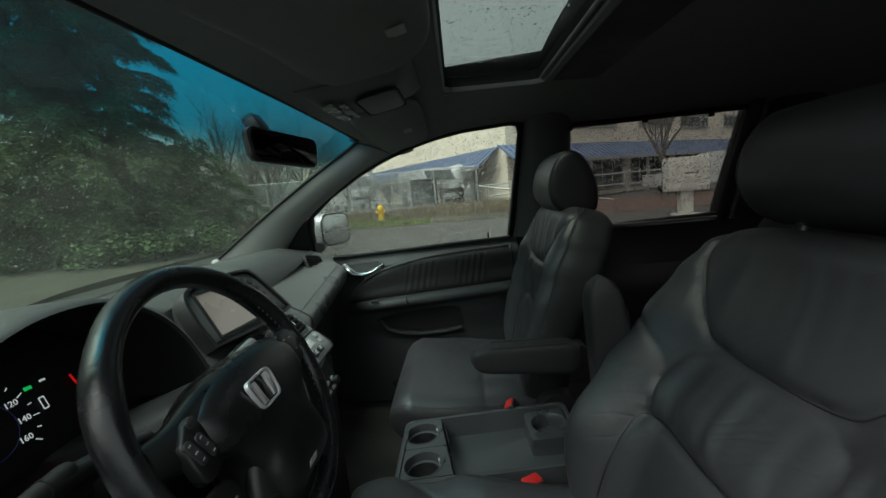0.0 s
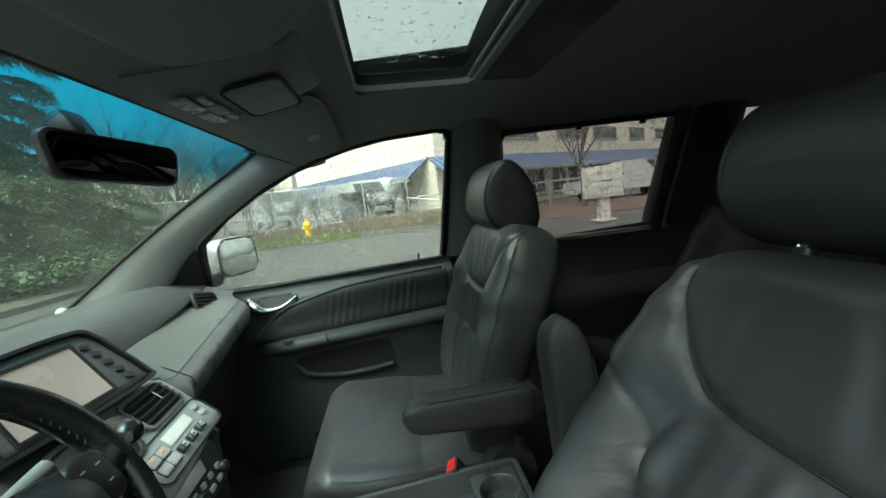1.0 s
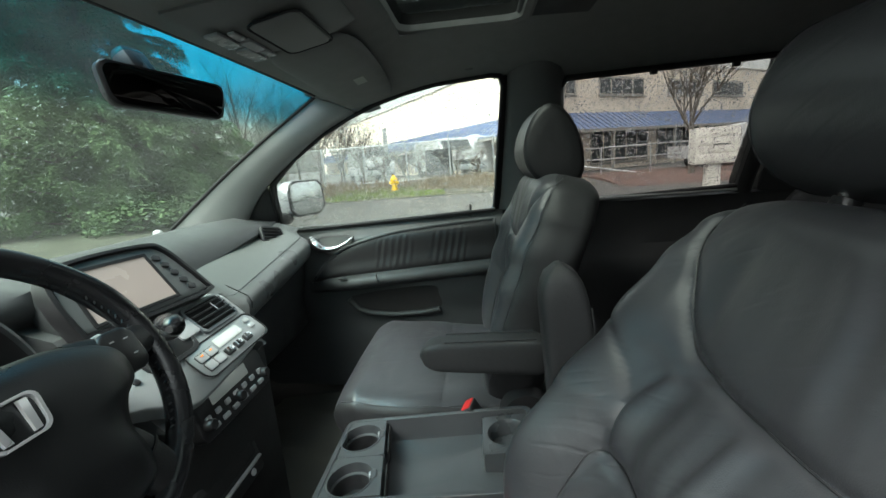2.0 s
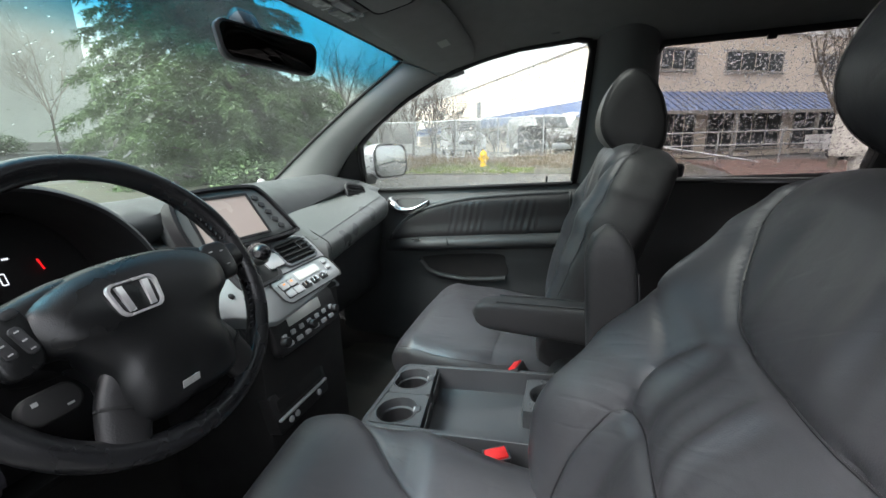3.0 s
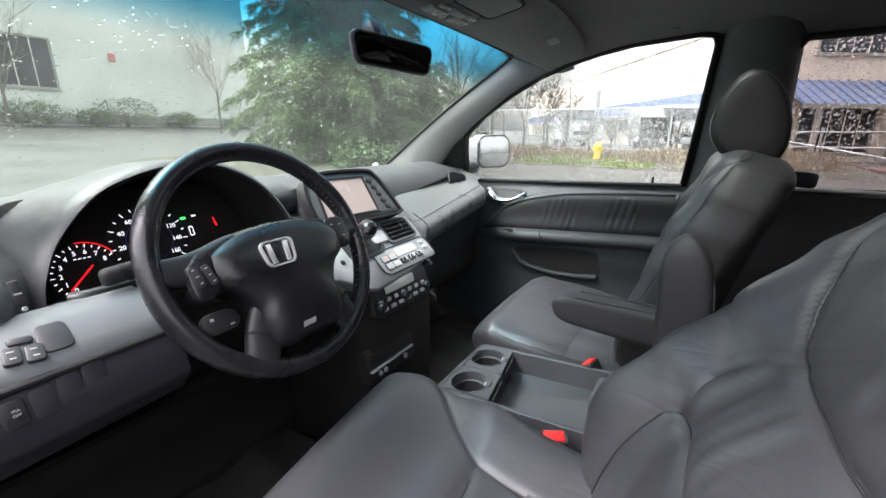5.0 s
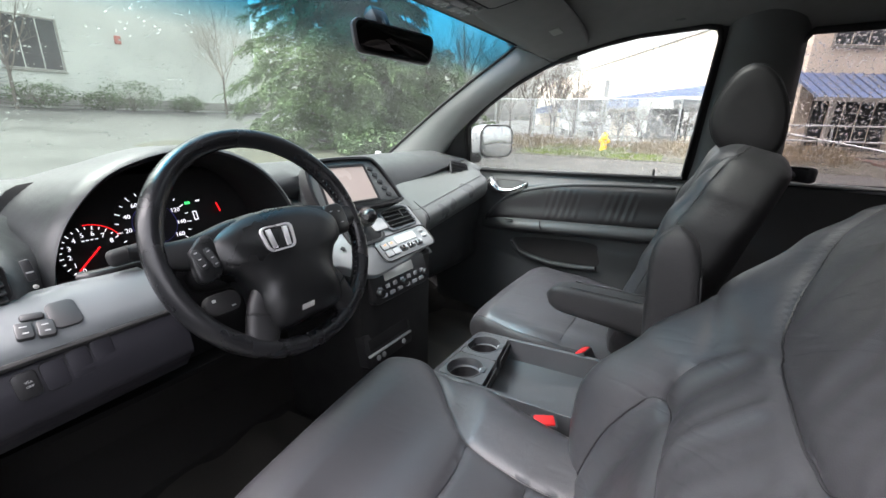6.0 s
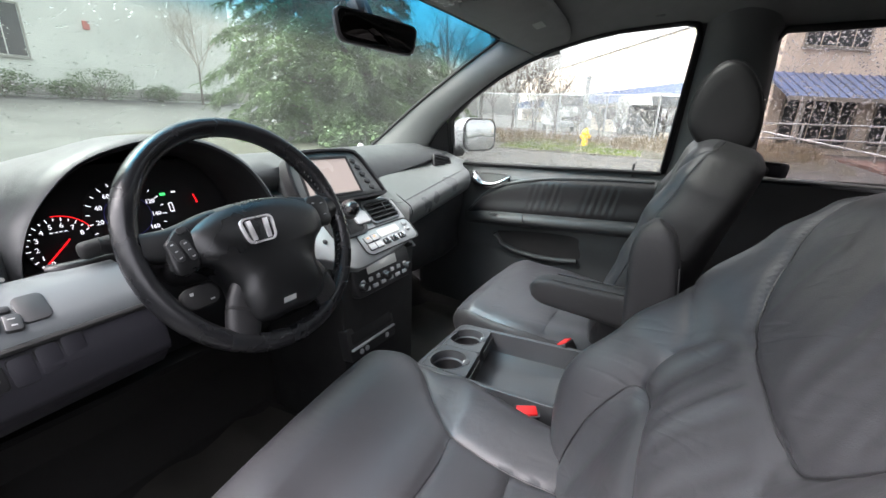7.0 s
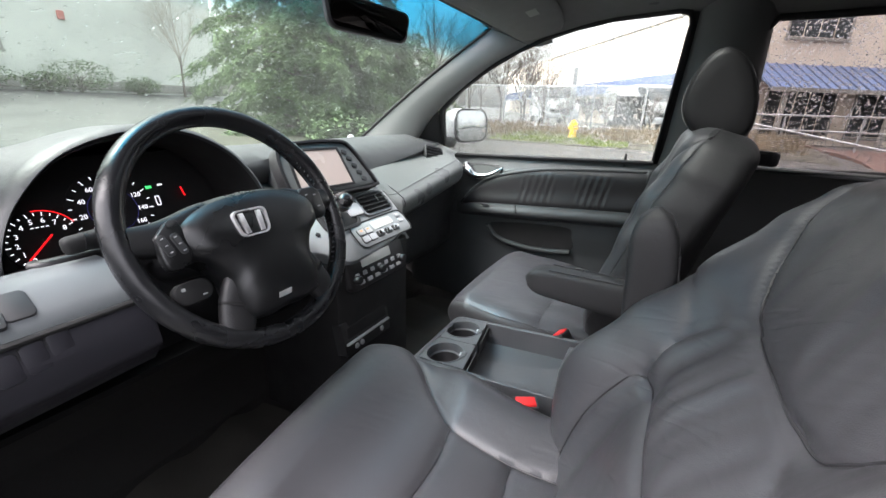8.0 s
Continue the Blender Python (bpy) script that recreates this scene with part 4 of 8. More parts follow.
def back_mesh(xc, hinge, rec, top=0.545, N=232, M=120, lines=BACK_LINES, slim=1.0):
    at = back_frame(hinge, rec)
    P, loc, face = [], [], []
    for i in range(M):
        t = i / (M - 1)
        t = 1 - (1 - t) ** 1.35
        h = -0.06 + (top + 0.06) * t
        q = max(0.0, (h - (top - 0.05)) / 0.05)
        cap = math.sqrt(max(1 - q * q, 0.0))
        w = lerp([(-0.06, 0.215), (0.12, 0.258), (0.30, 0.272), (0.36, 0.272), (0.43, 0.259), (0.49, 0.234), (0.545, 0.205)], h) * (0.62 + 0.38 * cap) * (0.4 + 0.6 * slim)
        df, db = 0.058 * (0.25 + 0.75 * cap), 0.058 * (0.25 + 0.75 * cap)
        B = bolster(h) * slim + (0.30 * math.exp(-((h - 0.125) / 0.075) ** 2) if slim > 0.95 else 0.0)
        for k in range(N):
            c, s = around(k, N, 0.5)
            x = w * sgnpow(c, 0.5)
            up = max(s, 0) ** 0.4
            d = (df if s > 0 else db) * sgnpow(s, 0.55)
            if s > 0:
                d += up * 0.09 * B * sm((abs(x) - 0.10) / 0.13)
                d += up * 0.012 * math.exp(-((h - 0.2) / 0.14) ** 2) * math.exp(-(x / 0.14) ** 2)
                d -= up * 0.014 * sm((h - 0.25) / 0.09) * (1 - sm((abs(x) - 0.15) / 0.08)) * (slim > 0.95)
                d += up * 0.030 * sm((h - 0.22) / 0.16) * (0.8 < slim < 0.95)
                d += up * crease(h, 0.5 * x, 7.0 + xc, 0.0008)
            elif abs(x) > 0.1:
                d += 0.05 * B * (abs(x) - 0.1) / 0.17
            P.append([x, h, d])
            loc.append((x, h))
            face.append(up if s > 0 else 0)
    P, loc = np.array(P), np.array(loc)
    front_row = lines is not PLAIN_BACK
    if lines is BACK_LINES:
        P[:, 0] += 0.03 * np.clip((P[:, 1] - 0.12) / 0.3, 0, 1)
    far = near(np.stack([np.abs(loc[:, 0]), loc[:, 1]], 1), lines)
    soft = near(np.stack([np.abs(loc[:, 0]), loc[:, 1]], 1), WING_FOLD) if front_row else far
    P[:, 2] -= np.array(face) * 0.0045 * np.exp(-(soft / 0.0045) ** 2) * (1 if lines is BACK_LINES else 0)
    P[:, 2] += np.array(face) * (0.004 * np.tanh(far / 0.025) - 0.005 * np.exp(-(far / 0.006) ** 2) - 0.003 * np.exp(-far / 0.016))
    pucker = np.array([noise.noise(Vector((p[0] * 26, p[1] * 50, 9.0))) for p in P.tolist()])
    P[:, 2] += np.array(face) * 0.0004 * pucker * np.exp(-far / 0.022)
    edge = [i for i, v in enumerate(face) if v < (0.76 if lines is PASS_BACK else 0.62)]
    if front_row:
        x_, h_ = loc[:, 0], loc[:, 1]
        inner = np.clip((0.185 - np.abs(x_)) / 0.05, 0, 1)
        low = np.array([sm((0.352 - h) / 0.025) * sm((h - 0.215) / 0.03) for h in h_])
        high = np.array([sm((h - 0.36) / 0.04) * sm((0.525 - h) / 0.08) for h in h_])
        P[:, 2] += np.array(face) * inner * (0.0078 * low * ridges(x_ + 0.25 * (h_ - 0.28) ** 2 * 12, h_, 4.3 + xc) + 0.0056 * high * ridges(x_ - 0.2 * h_, h_, 8.1 + xc))
    lean = 0.03 if lines is BACK_LINES else 0.0
    seams = [[at(x + lean * min(max((h - 0.12) / 0.3, 0), 1), h, d) for x, h, d in p] for p in seam_paths(loc, P[:, 2], face, lines, 0.0005)]
    rings = [[at(*p) for p in P[i * N:(i + 1) * N].tolist()] for i in range(M)]
    return loft(rings), seams, edge


def front_surface(h, x):
    return 0.058 + 0.09 * bolster(h) * sm((abs(x) - 0.10) / 0.13)


def headrest_mesh(at, top, N=64, size=1.0, lift=0.036, fwd=0.072):
    """Egg-shaped side outline, carried across with a padded rim and slightly hollow side panels."""
    W = 0.130 * (2 - size)
    rings = []
    for u, k in ((-0.99, 0.12), (-0.985, 0.5), (-0.995, 0.84), (-0.97, 0.935), (-0.91, 0.985), (-0.8, 1.0), (-0.4, 1.02), (0.0, 1.025), (0.4, 1.02), (0.8, 1.0), (0.91, 0.985), (0.97, 0.935), (0.995, 0.84), (0.985, 0.5), (0.99, 0.12)):
        ring = []
        for j in range(N):
            a = 2 * math.pi * j / N
            c, s_ = math.cos(a), math.sin(a)
            h = 0.086 * size * sgnpow(s_, 0.92)
            d = 0.066 * sgnpow(c, 0.9) * (1 - 0.26 * s_) + 0.022 * s_ - 0.004
            ring.append(at(W * u, top + lift + k * h, fwd + k * d))
        rings.append(ring)
    seams = [[rings[i][j] + (rings[i][j] - rings[7][j]).normalized() * 0.0004 for j in range(N)] for i in (4, 10)]
    return loft(rings), seams


def arm_mesh(a, b, w=0.029, h=0.031):
    """Padded armrest from the pivot a to the rounded tip b."""
    a, b = Vector(a), Vector(b)
    d = (b - a).normalized()
    L = (b - a).length
    sx = Vector((1, 0, 0))
    sz = sx.cross(d)
    rings = []
    for i in range(26):
        t = i / 25
        k = 1.0
        if t > 0.8:
            k = math.sqrt(max(1 - ((t - 0.8) / 0.2) ** 2.4, 0.02))
        if t < 0.08:
            k = 0.75 + 0.25 * t / 0.08
        drop = 0.010 * (1 - t)
        rings.append([a + d * (L * t) + sx * w * k ** 0.5 * sgnpow(math.cos(q), 0.36) + sz * ((h + drop) * k * sgnpow(math.sin(q), 0.45)) for q in [2 * math.pi * j / 36 for j in range(36)]])
    return loft(rings)


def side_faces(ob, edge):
    """The sides of a cushion are covered in darker vinyl, its colour lowered for their shade."""
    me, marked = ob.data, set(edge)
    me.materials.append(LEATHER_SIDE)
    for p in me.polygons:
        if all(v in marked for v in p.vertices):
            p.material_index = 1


def front_seat(xc, inb, rec, hinge_y, arm_tip, label, group):
    hinge = (xc, hinge_y, 0.60)
    at = back_frame(hinge, rec)
    seat = thing("front_seat", (xc, -0.2, 0.33), label, "car seat", group)
    mesh, seams, edge = cushion_mesh(xc) if inb > 0 else cushion_mesh(xc, lines=EDGE_LINES, wing=0.003)
    cush = part("cushion", mesh, LEATHER, seat, "grey leather cushion with creased seams", 60)
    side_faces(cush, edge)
    for p in seams:
        part("seam", tube(p, 0.0009, 5), PIPING, cush, "", 60)
    mesh, seams, edge = back_mesh(xc, hinge, rec, top=0.545 if inb > 0 else 0.528, lines=BACK_LINES if inb > 0 else PASS_BACK, slim=1.0 if inb > 0 else 0.92)
    back = part("backrest", mesh, LEATHER, seat, "grey leather backrest with side bolsters", 60)
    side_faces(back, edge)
    for p in seams:
        part("seam", tube(p, 0.0012, 5), PIPING, back, "", 60)
    hat = (lambda x, h, d: at(x + 0.05, h, d)) if inb > 0 else at
    mesh, seams = headrest_mesh(hat, 0.545, size=0.9 if inb > 0 else 1.0, lift=0.088 if inb > 0 else 0.040, fwd=0.03 if inb > 0 else 0.066)
    hr = part("headrest", mesh, LEATHER_HEAD, seat, "grey leather headrest, sides coloured darker for shade", 60)
    # The rim keeps plain leather; the sides hold shade in their colour.
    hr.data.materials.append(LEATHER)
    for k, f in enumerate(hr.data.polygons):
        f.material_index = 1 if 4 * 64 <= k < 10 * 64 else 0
    for p in seams:
        part("seam", tube(p, 0.0013, 5, True), PIPING, hr, "", 60)
    for x in (-0.075, 0.075):
        part("post", tube([hat(x, 0.50, 0.0), hat(x, 0.62, 0.012)], 0.006, 10), CHROME, hr, "chrome post")
        part("collar", tube([hat(x, 0.536, 0.0), hat(x, 0.552, 0.0)], 0.012, 12), BLACK, seat, "black post collar")
    # base, side shield, rails
    part("side_shield", loft([[(xc - inb * 0.268, y, z) for y, z in ((0.05, 0.45), (0.06, 0.52), (-0.1, 0.545), (-0.30, 0.57), (-0.42, 0.60), (-0.44, 0.52), (-0.40, 0.45))],
                              [(xc - inb * 0.235, y, z) for y, z in ((0.05, 0.45), (0.06, 0.52), (-0.1, 0.545), (-0.30, 0.57), (-0.42, 0.60), (-0.44, 0.52), (-0.40, 0.45))]]), BLACK, seat, "black plastic side shield", 30)
    part("seat_base", rbox((0.42, 0.40, 0.12), 0.02, 2, Matrix.Translation((xc, -0.17, 0.44))), BLACK_DEEP, seat, "dark seat frame")
    for x in (-0.17, 0.17):
        part("rail", rbox((0.04, 0.48, 0.05), 0.006, 2, Matrix.Translation((xc + x, -0.17, 0.358))), BLACK, seat, "steel floor rail")
    part("hinge_cover", loft([[(xc + inb * 0.262, -0.36 + 0.055 * math.cos(a), 0.60 + 0.06 * math.sin(a)) for a in [2 * math.pi * k / 20 for k in range(20)]],
                              [(xc + inb * 0.225, -0.36 + 0.06 * math.cos(a), 0.60 + 0.065 * math.sin(a)) for a in [2 * math.pi * k / 20 for k in range(20)]]]), BLACK, seat, "black hinge cover", 40)
    ax = xc + inb * 0.275
    piv = (ax, arm_tip[0][0], arm_tip[0][1])
    tip = (ax, arm_tip[1][0], arm_tip[1][1])
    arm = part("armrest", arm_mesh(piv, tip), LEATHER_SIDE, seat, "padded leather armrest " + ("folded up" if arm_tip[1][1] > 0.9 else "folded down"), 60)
    d = (Vector(tip) - Vector(piv)).normalized()
    n = Vector((1, 0, 0)).cross(d)
    for s in (1, -1):
        part("stitching", tube([Vector(piv) + d * ((Vector(tip) - Vector(piv)).length * t) + Vector((s * 0.021, 0, 0)) + n * (0.0315 + 0.010 * (1 - t)) for t in (0.1, 0.3, 0.5, 0.7, 0.8)], 0.0016, 6), LEATHER_SIDE, arm)
    part("pivot", tube([(ax - inb * 0.05, piv[1], piv[2]), (ax + inb * 0.012, piv[1], piv[2])], 0.03, 18), BLACK, arm, "black pivot cover")
    if inb < 0:
        gm = facing((0.615, -0.602, 1.040), (-0.8, 0.6, 0.1))
        guide = part("belt_guide", rbox((0.062, 0.040, 0.03), 0.011, 3, gm @ Matrix.Translation((0, 0, -0.015))), DASH_LOW, seat, "dark grey belt guide beside the backrest", 40)
        part("guide_slot", rbox((0.042, 0.006, 0.01), 0.002, 2, gm @ Matrix.Translation((0, 0.015, -0.003))), BLACK_DEEP, guide, "dark belt slot")
        part("guide_arm", tube([(0.56, -0.545, 1.03), (0.588, -0.578, 1.036), (0.596, -0.588, 1.038)], 0.011, 10), BLACK, seat, "black guide arm", 60)
    # belt buckle beside the cushion
    bx = xc + inb * 0.254
    bm_ = pose(bx, -0.246, 0.613, -32, 0, -14) if inb < 0 else pose(bx, -0.236, 0.612, 8, 0, -60)
    buckle = part("buckle", rbox((0.043, 0.028, 0.055), 0.006, 3, bm_ @ Matrix.Translation((0, 0, 0.0))), BLACK, seat, "black belt buckle")
    part("buckle_button", rbox((0.037, 0.022, 0.02), 0.003, 2, bm_ @ Matrix.Translation((0, 0.0005, 0.0215))), RED, buckle, "red release button")
    part("button_frame", frame_ring(rrect(0.043, 0.028, 0.004), rrect(0.038, 0.023, 0.003), 0.004, bm_ @ Matrix.Translation((0, 0.0005, 0.0285)), 0.0008), CONSOLE, buckle, "grey rim")
    part("buckle_strap", rbox((0.03, 0.012, 0.14), 0.004, 2, bm_ @ Matrix.Translation((0, 0, -0.10))), BLACK_DEEP, buckle, "black strap")
    return seat


front_seat(-0.40, 1, radians(25), -0.385, ((-0.415, 0.70), (-0.385, 1.018)), "grey leather driver's seat with its armrest folded up", "front seats")
front_seat(0.39, -1, radians(15.5), -0.36, ((-0.405, 0.765), (-0.142, 0.775)), "grey leather front passenger seat with its armrest folded down", "front seats")


def second_row(xc):
    hinge = (xc, -1.19, 0.60)
    rec = radians(17)
    at = back_frame(hinge, rec)
    seat = thing("second_row_seat", (xc, -1.2, 0.33), "leather second-row seat behind the front seats, coloured dark for the dim cabin", "car seat", "second-row seats")
    V, F = cushion_mesh(xc, 72, 36)[0]
    # Darker vinyl stands in for leather: the rear cabin's dimness as colour.
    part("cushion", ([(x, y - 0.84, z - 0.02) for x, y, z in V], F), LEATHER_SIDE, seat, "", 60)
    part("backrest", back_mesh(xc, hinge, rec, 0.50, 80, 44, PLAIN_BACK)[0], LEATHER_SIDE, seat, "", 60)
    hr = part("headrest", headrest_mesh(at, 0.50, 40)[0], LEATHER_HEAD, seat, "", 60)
    for x in (-0.06, 0.06):
        part("post", tube([at(x, 0.45, 0.0), at(x, 0.55, 0.005)], 0.006, 8), CHROME, hr, "chrome post")
    part("seat_base", rbox((0.40, 0.40, 0.16), 0.02, 2, Matrix.Translation((xc, -1.01, 0.41))), BLACK_DEEP, seat)
    return seat


first = second_row(0.42)
copy_thing(first, pose(-0.46, -1.2, 0.33))

# ---- centre tray between the front seats ----
con = thing("centre_console", (0.03, -0.14, 0.33), "grey plastic centre tray with two front cup holders", "console")
TZ, CX = 0.627, 0.006
outer = [(x + CX, y - 0.165) for x, y in rrect(0.236, 0.405, 0.022, 6)]
inner = [(x + CX, y - 0.165) for x, y in rrect(0.214, 0.382, 0.016, 6)]
deep = [(x + CX, y - 0.165) for x, y in rrect(0.206, 0.374, 0.012, 6)]


def tz(y, z):
    return z - 0.07 * (y + 0.13)


ring = lambda P, z, k=1.0: [(CX + (x - CX) * k, -0.165 + (y + 0.165) * k, tz(y, z)) for x, y in P]
part("tray", loft([ring(outer, 0.50, 0.92), ring(outer, 0.545), ring(outer, TZ - 0.005), ring(outer, TZ - 0.001, 0.994), ring(outer, TZ, 0.985), ring(inner, TZ, 1.008), ring(inner, TZ - 0.001, 1.0), ring(inner, TZ - 0.006), ring(deep, 0.582), ring(deep, 0.576, 0.99), ring(deep, 0.575, 0.97), ring(deep, 0.575, 0.3)]), CONSOLE, con, "shallow open tray", 30)
cups = [(0.056, -0.012), (-0.058, -0.022)]


def cell(cx, cy, x0, x1, y0, y1, n=48):
    """Points on the rim of a rectangle, one for each direction from the cup's middle."""
    out = []
    for k in range(n):
        a = 2 * math.pi * k / n
        c, s = math.cos(a), math.sin(a)
        t = min(((x1 - cx) / c if c > 1e-6 else (x0 - cx) / c if c < -1e-6 else 1e9), ((y1 - cy) / s if s > 1e-6 else (y0 - cy) / s if s < -1e-6 else 1e9))
        x, y = cx + c * t, cy + s * t
        out.append((x, y - 0.16 * (0.05 - x) * sm((-0.03 - y) / 0.03)))
    return out


for (cx, cy), (x0, x1) in zip(cups, ((-0.0005, 0.1118), (-0.0998, -0.0005))):
    circ = lambda r, z, cx=cx, cy=cy: [(cx + r * math.cos(a), cy + r * math.sin(a), tz(cy + r * math.sin(a), z)) for a in [2 * math.pi * k / 48 for k in range(48)]]
    rim = cell(cx, cy, x0, x1, -0.064, 0.0245)
    h = part("cup_holder", loft([[(x, y, tz(y, 0.577)) for x, y in rim], [(x, y, tz(y, TZ - 0.003)) for x, y in rim], [(cx + (x - cx) * 0.985, cy + (y - cy) * 0.98, tz(y, TZ + 0.001)) for x, y in rim], circ(0.0435, TZ + 0.001), circ(0.0428, TZ + 0.0025), circ(0.0408, TZ + 0.0025), circ(0.040, TZ), circ(0.0392, TZ - 0.016), circ(0.0385, TZ - 0.017), circ(0.0352, TZ - 0.018), circ(0.0345, TZ - 0.019), circ(0.0335, TZ - 0.048), circ(0.032, TZ - 0.05), circ(0.01, TZ - 0.0505)]), CONSOLE, con, "round stepped cup well", 30)
    part("liner", loft([circ(0.0342, TZ - 0.0195), circ(0.0332, TZ - 0.046), circ(0.031, TZ - 0.049), circ(0.01, TZ - 0.0495)], True, False), BLACK, h, "black well liner", 40)
    for a in (-1.35,):
        px_, py_ = cx + 0.042 * math.cos(a), cy + 0.042 * math.sin(a)
        part("grip_tab", rbox((0.022, 0.014, 0.014), 0.004, 2, pose(px_, py_ - 0.001, tz(py_, TZ - 0.003), -12, 0, math.degrees(a) + 90)), CONSOLE, h, "spring grip tab")
        part("tab_hinge", rbox((0.010, 0.004, 0.018), 0.001, 1, pose(px_, py_ + 0.005, tz(py_, TZ - 0.006), -12, 0, math.degrees(a) + 90)), BUTTON_LT, h)
    part("front_slot", rbox((0.08, 0.003, 0.028), 0.001, 1, pose(cx, -0.0705 - 0.16 * (0.05 - cx), 0.606, 0, 0, 9)), BLACK_DEEP, h)
RX, RY = 0.052, -0.313
circ = lambda r, z: [(RX + r * math.cos(a), RY + r * math.sin(a), tz(RY + r * math.sin(a), z)) for a in [2 * math.pi * k / 48 for k in range(48)]]
block = []
for k in range(48):
    c, s_ = math.cos(2 * math.pi * k / 48), math.sin(2 * math.pi * k / 48)
    t = min(((0.107 - RX) / c if c > 1e-6 else (-0.010 - RX) / c if c < -1e-6 else 1e9), ((-0.262 - RY) / s_ if s_ > 1e-6 else (-0.354 - RY) / s_ if s_ < -1e-6 else 1e9))
    block.append((RX + c * t, RY + s_ * t))
part("rear_cup_holder", loft([[(x, y, tz(y, 0.577)) for x, y in block], [(x, y, tz(y, TZ - 0.012)) for x, y in block], [(RX + (x - RX) * 0.98, RY + (y - RY) * 0.98, tz(y, TZ - 0.009)) for x, y in block], circ(0.041, TZ - 0.009), circ(0.039, TZ - 0.011), circ(0.036, TZ - 0.03), circ(0.034, 0.586), circ(0.01, 0.585)]), CONSOLE, con, "rear cup well in a raised block", 40)
part("pedestal", loft([[(x + 0.02, y - 0.15, 0.33) for x, y in rrect(0.15, 0.22, 0.03)], [(x + 0.02, y - 0.15, 0.45) for x, y in rrect(0.13, 0.20, 0.03)], [(x + 0.02, y - 0.15, 0.54) for x, y in rrect(0.20, 0.30, 0.03)]]), BLACK, con, "dark pedestal", 40)

# ---- dashboard ----
dash = thing("dashboard", (0.0, 0.5, 0.6), "two-tone grey dashboard with silver centre stack", "dashboard")


def lip_z(x):
    return 0.945 + 0.13 * (x - 0.40)


rows = []
for k in range(57):
    x = -0.72 + 1.46 * k / 56
    hump = math.exp(-((x + 0.43) / 0.24) ** 4)
    bulge = math.exp(-((x + 0.01) / 0.17) ** 4)
    right = sm((x - 0.12) / 0.15)
    z0 = 1.0
    zl = 0.985 * (1 - right) + (lip_z(x) + 0.015) * right
    yl = 0.43 - 0.02 * bulge
    end = sm((x - 0.60) / 0.14)
    pts = [(0.84, 0.992), (0.76, 1.008), (0.68, 1.024 + 0.01 * hump), (0.60, 1.034 + 0.012 * hump), (0.53, 1.040 + 0.01 * hump), (0.48, (1.036 + 0.012 * bulge) * (1 - right) + (0.776 + 0.25 * (zl + 0.02)) * right), (0.45, (1.022 + 0.02 * bulge) * (1 - right) + (0.515 + 0.5 * (zl + 0.02)) * right), (yl, (1.004 + 0.02 * bulge) * (1 - right) + (zl + 0.021) * right), (yl - 0.006, zl + 0.006), (yl + 0.006, zl - 0.012)]
    under = sm((x + 0.655) / 0.05) * sm((-0.205 - x) / 0.05)
    rows.append([(x, y + 0.02 * end, z - 0.02 * end * (1 if i > 2 else 0) - 0.14 * under * sm((0.66 - y) / 0.12)) for i, (y, z) in enumerate(pts)])
part("upper_pad", plate(rows, (0, 0.012, -0.012)), DASH, dash, "dark grey soft upper pad", 50)

# light pad over the glove box
rows = []
for k in range(41):
    x = 0.205 + 0.525 * (k / 40) ** 1.3
    b = 0.19 * (x - 0.42)
    e = sm((x - 0.215) / 0.035) * (1 - 0.6 * sm((x - 0.66) / 0.07))
    yf = 0.405 - 0.105 * e
    zc = 0.918 + 0.16 * (x - 0.42)
    up = 0.034 * (1 - sm((x - 0.24) / 0.36))
    rows.append([(x, 0.44, zc + 0.034 + up), (x, 0.405, zc + 0.022 + 0.8 * up), (x, 0.37 - 0.02 * e, zc + 0.008), (x, yf + 0.03 * e, zc - 0.004), (x, yf + 0.008, zc - 0.016), (x, yf, zc - 0.034), (x, yf + 0.001, zc - 0.056), (x, yf + 0.008, zc - 0.074), (x, yf + 0.02, zc - 0.086), (x, yf + 0.034, zc - 0.088)])
part("glove_pad", plate(rows, (0, 0.01, -0.006)), DASH_PAD, dash, "light grey padded ledge above the glove box", 50)
part("pad_gap", tube([(r[0] + 0.001, r[1] - 0.0005, r[2] + 0.0008) for r in [(0.262, 0.43, 0.939), (0.262, 0.395, 0.925), (0.262, 0.36, 0.906), (0.262, 0.33, 0.890), (0.262, 0.306, 0.876), (0.262, 0.299, 0.860), (0.262, 0.303, 0.840)]], 0.0016, 6), BLACK_DEEP, dash)
part("pad_stitching", tube([(r[3][0], r[3][1], r[3][2] + 0.001) for r in rows[4:]], 0.0013, 5), STITCH, dash)
rows = []
for k in range(17):
    x = 0.185 + 0.545 * k / 16
    zc = 0.918 + 0.16 * (x - 0.42)
    e = sm((x - 0.185) / 0.05)
    rows.append([(x, 0.44 - 0.07 * e, zc - 0.070), (x, 0.44 - 0.08 * e, zc - 0.092), (x, 0.44 - 0.075 * e, zc - 0.16), (x, 0.45 - 0.065 * e, 0.68 + 0.1 * (x - 0.4)), (x, 0.44 - 0.06 * e, 0.62), (x, 0.47 - 0.03 * e, 0.56), (x, 0.54, 0.51), (x, 0.66, 0.48)])
glove = part("glove_box", plate(rows, (0, 0.012, 0)), GLOVE, dash, "grey glove box lid, darkened for shadow under the ledge", 50)
part("glove_latch", rbox((0.05, 0.01, 0.022), 0.004, 2, pose(0.30, 0.362, 0.80, -8)), BLACK, glove, "black latch")
rows = [[(x, 0.745 - 0.2 * j / 4, 0.56 - 0.1 * j / 4) for j in range(5)] for x in (0.16, 0.45, 0.74)]
